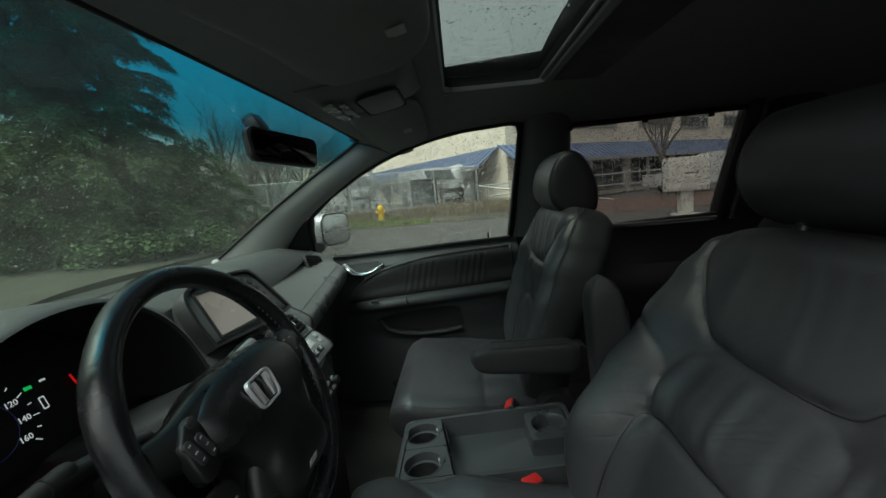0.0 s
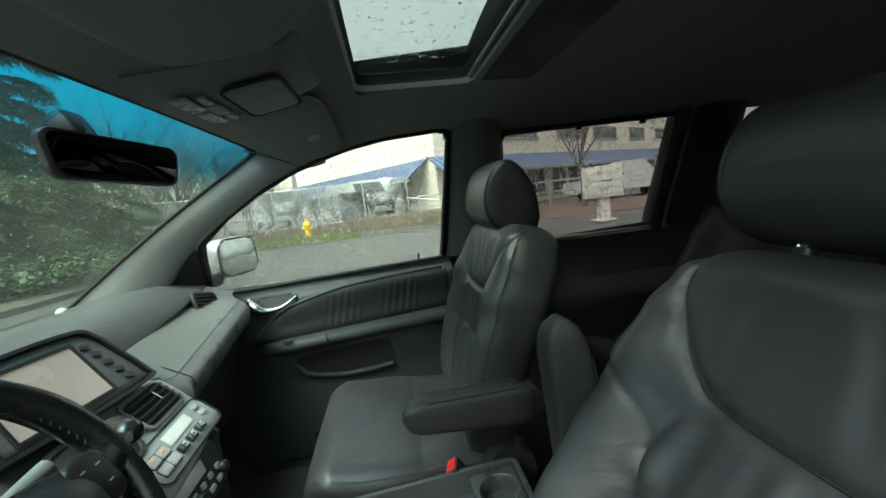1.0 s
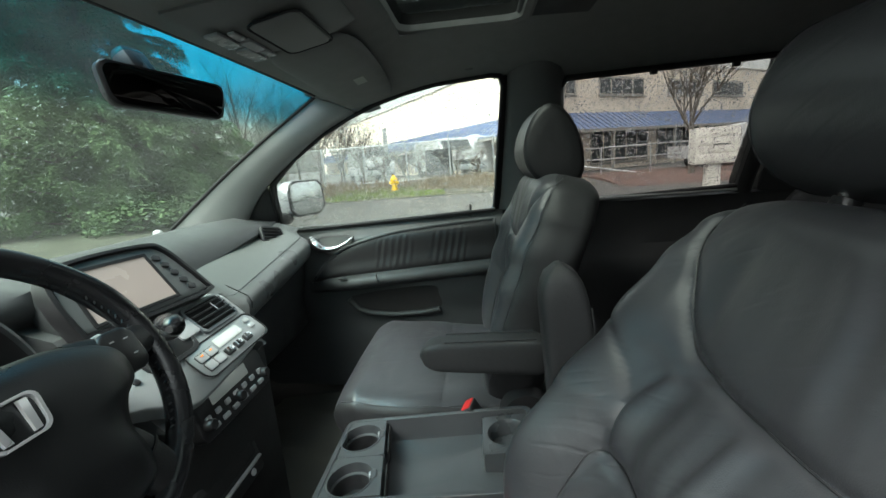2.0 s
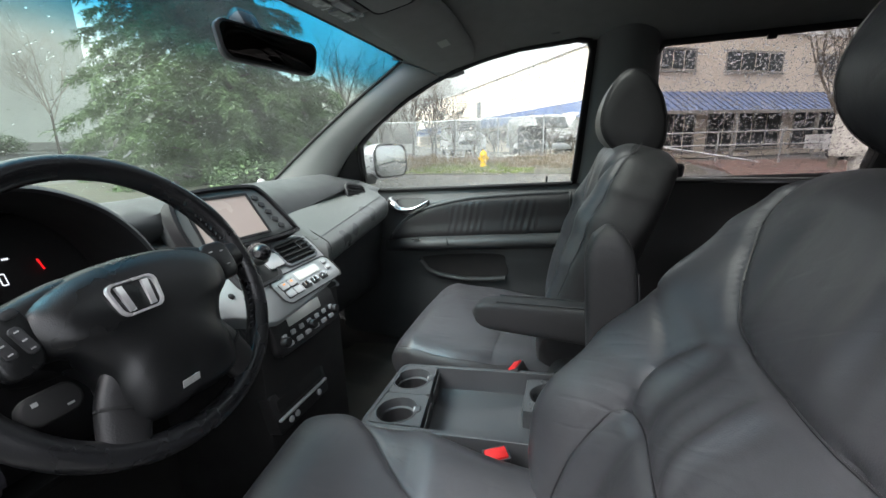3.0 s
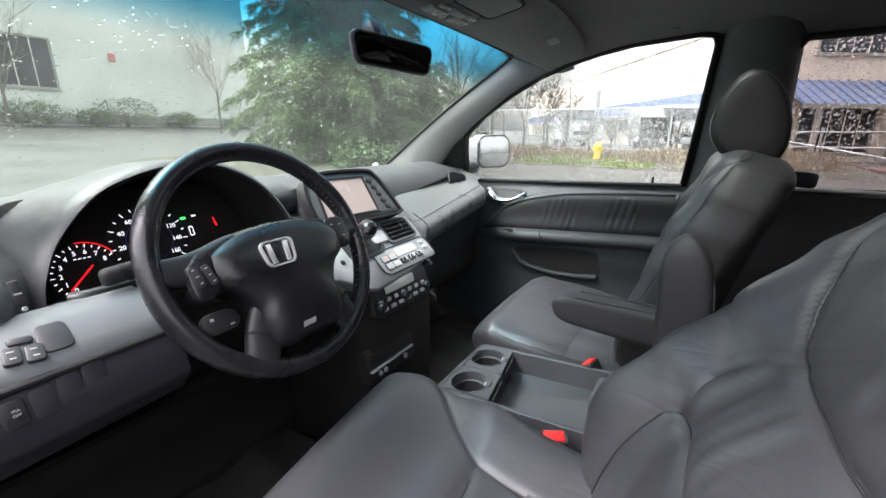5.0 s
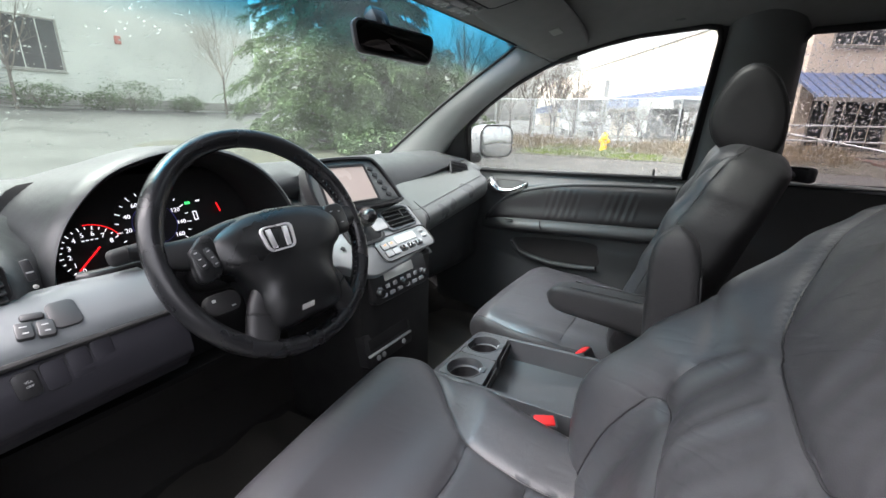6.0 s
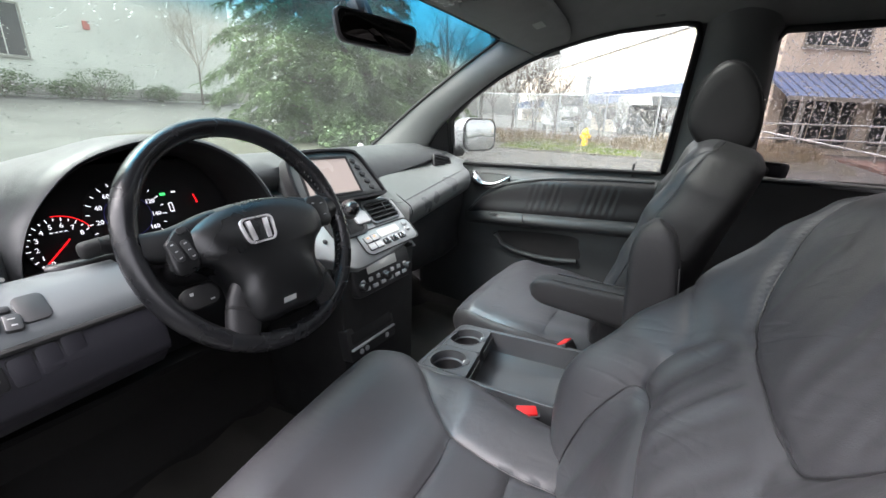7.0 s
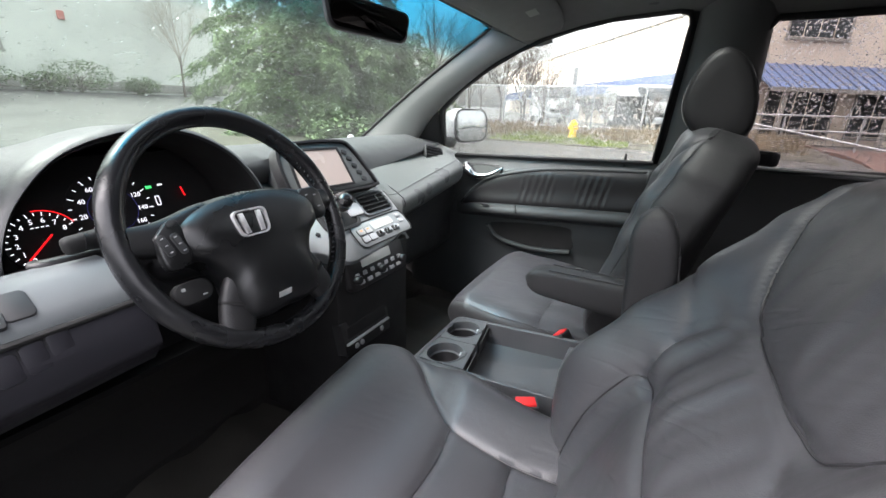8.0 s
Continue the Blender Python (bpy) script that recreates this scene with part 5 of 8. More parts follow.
# Near-black sheet that supplies the footwell's shade below the dashboard.
part("under_shade_sheet", plate([[(x, y, z) for x in (-0.84, -0.5, -0.3, -0.14)] for y, z in ((0.26, 0.735), (0.48, 0.68), (0.78, 0.64))], (0, 0, 0.01)), UNDER, dash, "black sheet standing in for shade under the dashboard")

# side air vent of the passenger
sv = facing((0.607, 0.398, 0.968), (-0.3, -1, 0.5)) @ pose(0, 0, 0, 0, 0, -14)
vent = part("side_vent", slab(rrect(0.078, 0.068, 0.012), 0.03, sv, 0.004), BLACK, dash, "black side air vent")
part("vent_rim", frame_ring(rrect(0.086, 0.076, 0.016), rrect(0.074, 0.062, 0.012), 0.01, sv @ Matrix.Translation((0, 0, 0.005))), BLACK, vent)
for k in range(5):
    part("slat", rbox((0.072, 0.003, 0.012), 0.001, 1, sv @ pose(0, -0.024 + 0.012 * k, 0.002, 25)), BLACK, vent)

part("sensor_dome", loft([[(0.457 + r * math.cos(a), 0.671 + r * math.sin(a), 1.022 + z) for a in [2 * math.pi * k / 16 for k in range(16)]] for r, z in ((0.013, 0.0), (0.013, 0.006), (0.010, 0.011), (0.004, 0.014))]), BUTTON_LT, dash, "small pale light sensor", 50)

# instrument hood and cluster
ARCH = [(-0.622, 0.925), (-0.612, 0.965), (-0.586, 1.012), (-0.532, 1.062), (-0.462, 1.088), (-0.40, 1.093), (-0.345, 1.084), (-0.290, 1.052), (-0.255, 1.006), (-0.238, 0.955), (-0.234, 0.915)]
arch = [(q[0], q[1]) for q in spline([(a, b, 0) for a, b in ARCH], 6)]
cxh, czh = -0.43, 0.95


def arch_ring(k, y, dz=0.0, flat=0.0, tilt=0.0):
    return [(cxh + (x - cxh) * k, y + tilt * (z - czh), max(czh + (z - czh) * k + dz, 0.0) if not flat else (czh + (z - czh) * k) * (1 - flat) + flat * 1.03 if z > 0.98 else czh + (z - czh) * k) for x, z in arch]


part("instrument_hood", loft([arch_ring(0.97, 0.40, -0.012, 0, 0.1), arch_ring(0.985, 0.33, -0.004, 0, 0.2), arch_ring(0.998, 0.292, 0, 0, 0.25), arch_ring(1.01, 0.286, 0.002, 0, 0.25), arch_ring(1.035, 0.29, 0.003, 0, 0.25), arch_ring(1.07, 0.32, 0.0, 0, 0.25),
                              arch_ring(1.12, 0.40, -0.004, 0.15, 0.2), arch_ring(1.2, 0.50, -0.012, 0.5, 0.1), arch_ring(1.3, 0.62, 0, 0.9, 0), arch_ring(1.35, 0.70, 0, 1.0, 0)], False, False), DASH, dash, "arched hood over the instruments", 60)
part("hood_liner", loft([arch_ring(0.93, 0.425, -0.012, 0, 0.1), arch_ring(0.955, 0.36, -0.008, 0, 0.18), arch_ring(0.975, 0.305, -0.003, 0, 0.25), arch_ring(0.994, 0.29, 0, 0, 0.25)], False, False), BLACK_DEEP, dash, "black liner inside the hood", 60)
cl = facing((-0.43, 0.43, 0.955), (0, -1, 0.35))
cluster = part("gauge_panel", slab([(x * 1.0, y) for x, y in rrect(0.40, 0.20, 0.05)], 0.03, cl, 0.004), BLACK_DEEP, dash, "black instrument cluster with lit gauges")
lens_floor = [(cxh + (x - cxh) * 0.97, 0.42, czh + (z - czh) * 0.97) for x, z in arch]
part("cluster_floor", plate([[(-0.63, 0.285, 0.912), (-0.43, 0.285, 0.912), (-0.23, 0.285, 0.912)], [(-0.63, 0.36, 0.905), (-0.43, 0.36, 0.905), (-0.23, 0.36, 0.905)], [(-0.63, 0.44, 0.90), (-0.43, 0.44, 0.90), (-0.23, 0.44, 0.90)]], (0, 0, -0.01)), BLACK, dash)


def gauge(gx, gz, r, numbers, a0, a1, size, needle, name):
    g = part(name, slab([(gx + r * 1.12 * math.cos(a), gz + r * 1.12 * math.sin(a)) for a in [2 * math.pi * k / 48 for k in range(48)]], 0.002, cl @ Matrix.Translation((0, 0, 0.003)), 0.001), BLACK_DEEP, cluster, "round black dial")
    for i, nb in enumerate(numbers):
        a = radians(a0 + (a1 - a0) * i / (len(numbers) - 1))
        words(str(nb), size, cl @ Matrix.Translation((gx + r * 0.76 * math.cos(a), gz + r * 0.76 * math.sin(a), 0.0036)), GLOW_WHITE, g, "numeral")
    for i in range(2 * len(numbers) - 1):
        a = radians(a0 + (a1 - a0) * i / (2 * len(numbers) - 2))
        part("tick", rbox((r * (0.14 if i % 2 == 0 else 0.09), 0.0014, 0.0004), 0.0001, 1, cl @ pose(gx + r * math.cos(a), gz + r * math.sin(a), 0.0038, 0, 0, math.degrees(a))), GLOW_WHITE, g, "", 0)
    a = radians(needle)
    part("needle", rbox((r * 1.15, 0.0026, 0.001), 0.0003, 1, cl @ pose(gx + r * 0.30 * math.cos(a), gz + r * 0.30 * math.sin(a), 0.0095, 0, 0, needle)), GLOW_RED, g, "red needle", 0)
    part("needle_cap", slab([(gx + r * 0.1 * math.cos(q), gz + r * 0.1 * math.sin(q)) for q in [2 * math.pi * k / 20 for k in range(20)]], 0.004, cl @ Matrix.Translation((0, 0, 0.008)), 0.001), BLACK, g)
    return g


tach = gauge(-0.106, -0.025, 0.042, range(9), 232, 28, 0.0105, 222, "tachometer")
arcp = [(-0.106 + 0.047 * math.cos(radians(a)), -0.025 + 0.047 * math.sin(radians(a)), 0.004) for a in range(28, 96, 6)]
part("red_zone", tube([cl @ Vector(p) for p in arcp], 0.0008, 5), GLOW_RED, tach, "red line arc")
for k in range(4):
    part("dash_mark", rbox((0.004, 0.0014, 0.0004), 0.0001, 1, cl @ Matrix.Translation((-0.115 + 0.006 * k, -0.003, 0.0036))), GLOW_WHITE, tach, "", 0)
part("engine_lamp", rbox((0.009, 0.005, 0.0005), 0.0002, 1, cl @ Matrix.Translation((-0.079, -0.043, 0.0036))), GLOW_AMBER, tach, "amber warning lamp", 0)
speedo = gauge(-0.006, 0.005, 0.058, [0, 20, 40, 60, 80, 100, 120, 140, 160], 218, -38, 0.011, 218, "speedometer")
part("blue_ring", tube([cl @ Vector((-0.006 + 0.036 * math.cos(a), 0.005 + 0.036 * math.sin(a), 0.0038)) for a in [2 * math.pi * k / 40 for k in range(40)]], 0.0004, 5, True), GLOW_BLUE, speedo)
part("fuel_bar", tube([cl @ Vector((0.104 + 0.012 * math.cos(radians(a)), 0.004 + 0.03 * math.sin(radians(a)), 0.004)) for a in range(10, 50, 10)], 0.0006, 5), GLOW_RED, cluster, "red fuel gauge arc")
part("fuel_needle", rbox((0.018, 0.003, 0.001), 0.0003, 1, cl @ pose(0.114, 0.018, 0.005, 0, 0, 100)), GLOW_RED, cluster, "red fuel needle", 0)
part("turn_lamp", rbox((0.010, 0.005, 0.0005), 0.0002, 1, cl @ Matrix.Translation((0.058, 0.034, 0.0045))), GLOW_GREEN, cluster, "green lamp", 0)
part("door_icon", frame_ring(rrect(0.008, 0.018, 0.002), rrect(0.005, 0.014, 0.001), 0.0004, cl @ Matrix.Translation((0.066, 0.008, 0.0045)), 0.0001), GLOW_WHITE, cluster, "", 0)
part("gear_icon", rbox((0.008, 0.003, 0.0005), 0.0001, 1, cl @ Matrix.Translation((0.078, 0.036, 0.0045))), GLOW_WHITE, cluster, "", 0)

part("cluster_lip", tube(spline([(-0.604, 0.250, 0.948), (-0.59, 0.240, 0.949), (-0.52, 0.240, 0.950), (-0.42, 0.255, 0.944), (-0.30, 0.27, 0.930), (-0.235, 0.28, 0.92)], 5), 0.0090, 12), BLACK, dash, "black rounded lip under the gauges", 60)

# left end: vent panel, silver strip, knee panel with switches
def strip(x0, x1, prof, n=10, bend=0.0):
    return [[(x0 + (x1 - x0) * k / n, y, z) for y, z in prof] for k in range(n + 1)]


END = [[(-0.80 + 0.185 * k / 14, y + 0.10 * sm((k - 10) / 4) * (1 if y < 0.4 else 0.3), z - 0.012 * sm((k - 9.5) / 4)) for y, z in ((0.50, 1.03), (0.40, 1.018), (0.32, 1.004), (0.26, 0.990), (0.236, 0.978), (0.225, 0.962), (0.222, 0.942), (0.24, 0.935))] for k in range(15)]
part("end_panel", plate(END, (0, 0.01, 0)), DASH, dash, "dark grey left end of the dashboard", 50)
lv = facing((-0.714, 0.2225, 0.972), (0.0, -1, 0.12))
vent = part("left_vent", slab(rrect(0.085, 0.052, 0.014), 0.03, lv, 0.004), BLACK, dash, "black left air vent")
for k in range(5):
    part("slat", rbox((0.074, 0.003, 0.010), 0.001, 1, lv @ pose(0, -0.018 + 0.009 * k, 0.004, 30)), BLACK, vent)
part("vent_slider", rbox((0.009, 0.026, 0.005), 0.002, 2, lv @ pose(0.060, 0.008, 0.001, 0, 0, 6)), BUTTON, dash, "black vent slider")
part("slider_mark", rbox((0.007, 0.002, 0.001), 0.0005, 1, lv @ pose(0.060, 0.006, 0.0038)), MARK, dash, "", 0)
part("sensor_dot", slab([(0.0026 * math.cos(a), 0.0026 * math.sin(a)) for a in [2 * math.pi * k / 16 for k in range(16)]], 0.003, lv @ Matrix.Translation((0.062, -0.012, 0.003)), 0.0008), LABEL_WHITE, dash)
sil = [(0.238, 0.948), (0.212, 0.948), (0.197, 0.942), (0.172, 0.922), (0.160, 0.905), (0.162, 0.896)]
part("silver_strip", plate([[(-0.80 + 0.252 * k / 10, y, z + 0.004 * (k / 10)) for y, z in sil] for k in range(11)], (0, 0.008, -0.006)), SILVER, dash, "silver painted strip", 50)
part("strip_gap", tube([(-0.80 + 0.252 * k / 10, 0.160, 0.9005 + 0.004 * (k / 10)) for k in range(11)], 0.0042, 8), BLACK_DEEP, dash, "dark gap under the silver strip")
st = facing((-0.668, 0.186, 0.934), (0, -0.62, 0.78))
part("switch_plate", slab(rrect(0.027, 0.035, 0.007), 0.004, st @ pose(0.0245, -0.003, 0.0035, 0, 0, 0), 0.001), BUTTON, dash, "blank grey cover")
for k in range(2):
    sw = part("mirror_switch", slab(rrect(0.0145, 0.020, 0.003), 0.006, st @ pose(-0.0115 + 0.0165 * k, -0.012 - 0.004 * k, 0.006, 0, 0, -8), 0.0012), BUTTON, dash, "grey mirror switch")
    part("mark", rbox((0.006, 0.0012, 0.0005), 0.0001, 1, st @ pose(-0.0115 + 0.0165 * k, -0.008 - 0.004 * k, 0.0062, 0, 0, -8)), MARK, sw, "", 0)
    part("mark", rbox((0.005, 0.0016, 0.0005), 0.0001, 1, st @ pose(-0.0115 + 0.0165 * k, -0.016 - 0.004 * k, 0.0062, 0, 0, -8)), MARK, sw, "", 0)
part("mirror_selector", rbox((0.020, 0.009, 0.006), 0.003, 2, st @ pose(-0.001, 0.003, 0.003, 0, 0, -8)), BUTTON, dash, "grey sliding selector")
knee = [(0.172, 0.898), (0.158, 0.888), (0.150, 0.868), (0.146, 0.836), (0.150, 0.826), (0.158, 0.823), (0.163, 0.814), (0.180, 0.796), (0.215, 0.779), (0.27, 0.766), (0.34, 0.758), (0.42, 0.752)]
part("knee_panel", plate([[(-0.80 + 0.265 * k / 14 + 0.05 * (0.90 - z) * (k / 14), y, z + 0.012 * (k / 14)) for y, z in knee] for k in range(15)], (0, 0.012, 0)), DASH_LOW, dash, "grey knee panel with blank switch covers", 50)
kn = facing((-0.66, 0.153, 0.872), (0, -1, 0.28))
sw = part("stability_switch", slab(rrect(0.0200, 0.029, 0.005), 0.008, kn @ pose(-0.0330, 0.0070, 0.0055, 0, 0, 3), 0.0015), BLACK, dash, "black stability switch")
words("VSA", 0.0038, kn @ Matrix.Translation((-0.0315, 0.0098, 0.0058)), MARK, sw)
words("OFF", 0.0038, kn @ Matrix.Translation((-0.0315, 0.0050, 0.0058)), MARK, sw)
for k in range(3):
    bm_ = kn @ pose(-0.0095 + 0.0225 * k, 0.0075 + 0.0030 * k, 0.0035, 0, 0, 3)
    cover = part("blank_cover", slab(rrect(0.0205, 0.032, 0.005), 0.006, bm_, 0.001), DASH_LOW, dash, "blank switch cover")
    part("cover_gap", frame_ring(rrect(0.0222, 0.0337, 0.0058), rrect(0.0207, 0.0322, 0.005), 0.004, bm_ @ Matrix.Translation((0, 0, -0.0012)), 0.0002), BLACK_DEEP, cover)
# Black plate in place of the shaded recess under the column.
part("column_shade_plate", plate([[(-0.545 + 0.43 * k / 8, y, z) for y, z in ((0.30, 0.91), (0.31, 0.80), (0.34, 0.70), (0.45, 0.62))] for k in range(9)], (0, 0.012, 0)), BLACK, dash, "black plate standing in for the dark recess under the column")

# centre stack
part("stack_body", loft([[(x, y, z) for x, y in ((-0.135, 0.30), (-0.13, 0.225), (-0.106, 0.212), (0.135, 0.212), (0.155, 0.225), (0.165, 0.30), (0.165, 0.50), (-0.135, 0.50))] for z in (0.33, 0.50, 0.66, 0.80)]), BLACK_DEEP, dash, "black lower centre stack", 40)
part("upper_housing", loft([[(x, 0.50, z) for x, z in ((-0.15, 0.78), (-0.15, 0.985), (0.16, 0.985), (0.19, 0.78))], [(x, y, z) for x, y, z in ((-0.15, 0.22, 0.785), (-0.15, 0.37, 0.945), (0.175, 0.37, 0.945), (0.18, 0.23, 0.785))]]), DASH, dash, "", 30)
sp = facing((0.02, 0.270, 0.860), (0.03, -1, 1.05))
outline = [(-0.135, 0.082), (-0.05, 0.09), (0.08, 0.09), (0.155, 0.075), (0.166, 0.03), (0.158, -0.035), (0.14, -0.062), (0.06, -0.078), (-0.06, -0.086), (-0.12, -0.086), (-0.15, -0.066), (-0.19, -0.036), (-0.25, -0.012), (-0.258, 0.035), (-0.21, 0.055), (-0.165, 0.068)]
outline = [(q[0], q[1]) for q in spline([(a, b, 0) for a, b in outline + outline[:1]], 5)][:-1]
stack = part("silver_panel", slab(outline, 0.03, sp @ Matrix.Translation((0, 0, 0.006)), 0.008), SILVER_STACK, dash, "silver climate panel", 50)
lay = lambda x, y, z=0.0: sp @ Matrix.Translation((x, y, 0.006 + z))
part("climate_face", slab(rrect(0.222, 0.064, 0.018), 0.004, lay(0.046, -0.037, 0.0028), 0.0015), SILVER_STACK, stack, "grey climate control face")
part("face_groove", tube([lay(0.046, -0.037, 0.003) @ Vector((x, y, 0)) for x, y in rrect(0.226, 0.068, 0.02)], 0.0016, 6, True), BLACK_DEEP, stack)
part("display", slab(rrect(0.085, 0.022, 0.003), 0.002, lay(0.055, -0.023, 0.004), 0.0006), LCD, stack, "pale grey display")
for i in range(2):
    for j in range(2):
        part("climate_button", slab(rrect(0.024, 0.017, 0.003), 0.004, lay(-0.038 + 0.027 * i, -0.029 - 0.021 * j, 0.0065), 0.0012), BUTTON_LT, stack, "grey button")
        part("button_gap", frame_ring(rrect(0.0265, 0.0195, 0.004), rrect(0.0243, 0.0173, 0.003), 0.003, lay(-0.038 + 0.027 * i, -0.029 - 0.021 * j, 0.0045), 0.0003), BLACK_DEEP, stack)
part("lamp_amber", rbox((0.007, 0.003, 0.001), 0.0003, 1, lay(-0.038, -0.026, 0.0072)), GLOW_AMBER, stack, "amber lamp", 0)
part("lamp_amber", rbox((0.007, 0.003, 0.001), 0.0003, 1, lay(-0.012, -0.026, 0.0072)), GLOW_AMBER, stack, "amber lamp", 0)
for i in range(3):
    part("climate_key", slab(rrect(0.026, 0.017, 0.004), 0.006, lay(0.022 + 0.034 * i, -0.050, 0.0065), 0.0015), BLACK, stack, "rocker key with bright edge")
    part("key_wedge", slab([(-0.010, -0.004), (0.010, -0.004), (0.007, 0.006), (-0.007, 0.006)], 0.005, lay(0.022 + 0.034 * i, -0.049, 0.0105), 0.001), CHROME, stack, "chrome wedge", 30)
    part("key_mark", rbox((0.006, 0.004, 0.0006), 0.0002, 1, lay(0.022 + 0.034 * i, -0.049, 0.0108)), BUTTON, stack, "", 0)
for i in range(2):
    part("side_key", slab(rrect(0.018, 0.011, 0.003), 0.005, lay(0.130, -0.018 - 0.017 * i, 0.0065), 0.0012), BUTTON_LT, stack, "grey key")
for u, v in ((-0.170, 0.035), (-0.157, 0.004)):
    part("round_button", loft([[tuple(lay(u, v) @ Vector((r * math.cos(a), r * math.sin(a), z))) for a in [2 * math.pi * k / 16 for k in range(16)]] for r, z in ((0.006, -0.002), (0.006, 0.002), (0.0045, 0.003))]), BLACK, stack, "small round black button", 40)
vm = lay(0.082, 0.040, 0.003)
vent = part("centre_vent", slab(rrect(0.115, 0.062, 0.012), 0.03, vm, 0.003), BLACK_DEEP, stack, "black centre air vent")
part("vent_rim", frame_ring(rrect(0.125, 0.072, 0.015), rrect(0.110, 0.057, 0.010), 0.006, vm @ Matrix.Translation((0, 0, 0.003))), SILVER, vent)
for k in range(4):
    part("slat", rbox((0.108, 0.0035, 0.012), 0.001, 1, vm @ pose(0, -0.020 + 0.0135 * k, 0.0035, 25)), BLACK, vent)
part("vent_tab", rbox((0.004, 0.022, 0.006), 0.001, 1, vm @ pose(0.008, 0.004, 0.010)), CHROME, vent, "bright tab")
part("gate", slab(rrect(0.115, 0.085, 0.02), 0.02, lay(-0.068, 0.038, 0.002), 0.004), BLACK_DEEP, stack, "black shift gate")
part("gate_ring", frame_ring(rrect(0.125, 0.095, 0.024), rrect(0.108, 0.078, 0.018), 0.006, lay(-0.068, 0.038, 0.005)), BLACK, stack, "black gate surround")
part("gate_plate", slab(rrect(0.05, 0.035, 0.006), 0.004, lay(-0.005, 0.035, 0.006), 0.001), BUTTON_LT, stack, "grey plate")

gear = thing("gear_lever", (-0.05, 0.29, 0.90), "black leather gear lever on the silver centre stack", "gear lever")
part("shaft", tube([(-0.03, 0.31, 0.90), (-0.055, 0.275, 0.918), (-0.075, 0.245, 0.932)], 0.009, 12), BLACK, gear, "black shaft", 60)
kp = spline([(-0.062, 0.262, 0.925), (-0.085, 0.235, 0.937), (-0.108, 0.208, 0.947), (-0.128, 0.188, 0.953)], 6)
part("knob", tube(kp, [0.012, 0.016, 0.019, 0.021, 0.022, 0.0225, 0.0225, 0.022, 0.0215, 0.020, 0.019, 0.0185, 0.018, 0.0178, 0.0172, 0.0165, 0.015, 0.012, 0.006][:len(kp)], 20), WHEEL_LEATHER, gear, "black leather knob", 60)
part("button", tube([Vector(kp[-1]) + Vector((-0.010, -0.002, 0)), Vector(kp[-1]) + Vector((-0.014, -0.003, 0.001))], 0.0055, 16), BLACK, gear, "small black button", 60)

# screen
sc = facing((-0.005, 0.352, 0.995), (-0.12, -1, 0.55))
hood = [(-0.125, -0.062), (-0.13, 0.0), (-0.118, 0.05), (-0.06, 0.064), (0.06, 0.062), (0.092, 0.045), (0.115, 0.0), (0.135, -0.05), (0.128, -0.066), (0.0, -0.068)]
hood = [(q[0], q[1]) for q in spline([(a, b, 0) for a, b in hood + hood[:1]], 5)][:-1]
nav = part("screen_bezel", slab(hood, 0.06, sc, 0.006), DASH, dash, "dark grey screen surround", 50)
part("bezel_rim", frame_ring([(x * 1.04, y * 1.06) for x, y in hood], [(x * 0.97, y * 0.95) for x, y in hood], 0.03, sc @ Matrix.Translation((0, 0, 0.008)), 0.003), BLACK, nav, "black raised rim", 50)
part("bezel_face", slab([(x * 0.94, y * 0.92) for x, y in hood], 0.004, sc @ Matrix.Translation((0, 0, 0.0025)), 0.001), DASH_PAD, nav, "grey face", 50)
part("screen", slab([(-0.098, -0.050), (0.058, -0.050), (0.045, 0.042), (-0.098, 0.044)], 0.003, sc @ Matrix.Translation((0, 0, 0.0045)), 0.001), SCREEN, nav, "blank pale screen", 0)
part("screen_edge", frame_ring([(-0.103, -0.055), (0.064, -0.055), (0.050, 0.047), (-0.103, 0.049)], [(-0.097, -0.049), (0.057, -0.049), (0.044, 0.041), (-0.097, 0.043)], 0.003, sc @ Matrix.Translation((0, 0, 0.006)), 0.0005), BLACK, nav, "", 0)
for i, (bx, by) in enumerate(((0.066, 0.032), (0.075, 0.014), (0.084, -0.006), (0.092, -0.026), (0.100, -0.044))):
    part("screen_key", slab(rrect(0.016, 0.011, 0.003), 0.004, sc @ pose(bx, by, 0.006, 0, 0, -22), 0.001), BUTTON, nav, "grey screen key")

# radio below, dark stack and dock
rm = facing((0.0, 0.203, 0.770), (0, -1, 0.28))
radio = part("radio", slab(rrect(0.222, 0.080, 0.016), 0.03, rm, 0.005), BLACK, dash, "black radio unit")
part("display", slab(rrect(0.115, 0.024, 0.003), 0.002, rm @ Matrix.Translation((-0.005, 0.020, 0.0012)), 0.0005), LCD, radio, "pale grey display")
for i in range(7):
    part("radio_key", slab(rrect(0.013, 0.010, 0.002), 0.004, rm @ Matrix.Translation((-0.085 + 0.028 * i, -0.005, 0.0035)), 0.001), BUTTON_LT, radio, "small key")
for i in range(6):
    part("radio_key", slab(rrect(0.018, 0.009, 0.002), 0.004, rm @ Matrix.Translation((-0.075 + 0.030 * i, -0.024, 0.0035)), 0.001), BUTTON_LT, radio, "small key")
for x in (-0.09, 0.09, 0.0):
    part("knob", loft([[tuple(rm @ Vector((x + r * math.cos(a), -0.014 + r * math.sin(a), z))) for a in [2 * math.pi * k / 20 for k in range(20)]] for r, z in ((0.011, 0), (0.010, 0.012), (0.008, 0.014))]), BLACK, radio, "round black knob", 40)
dm = facing((-0.045, 0.208, 0.612), (0, -1, 0.2))
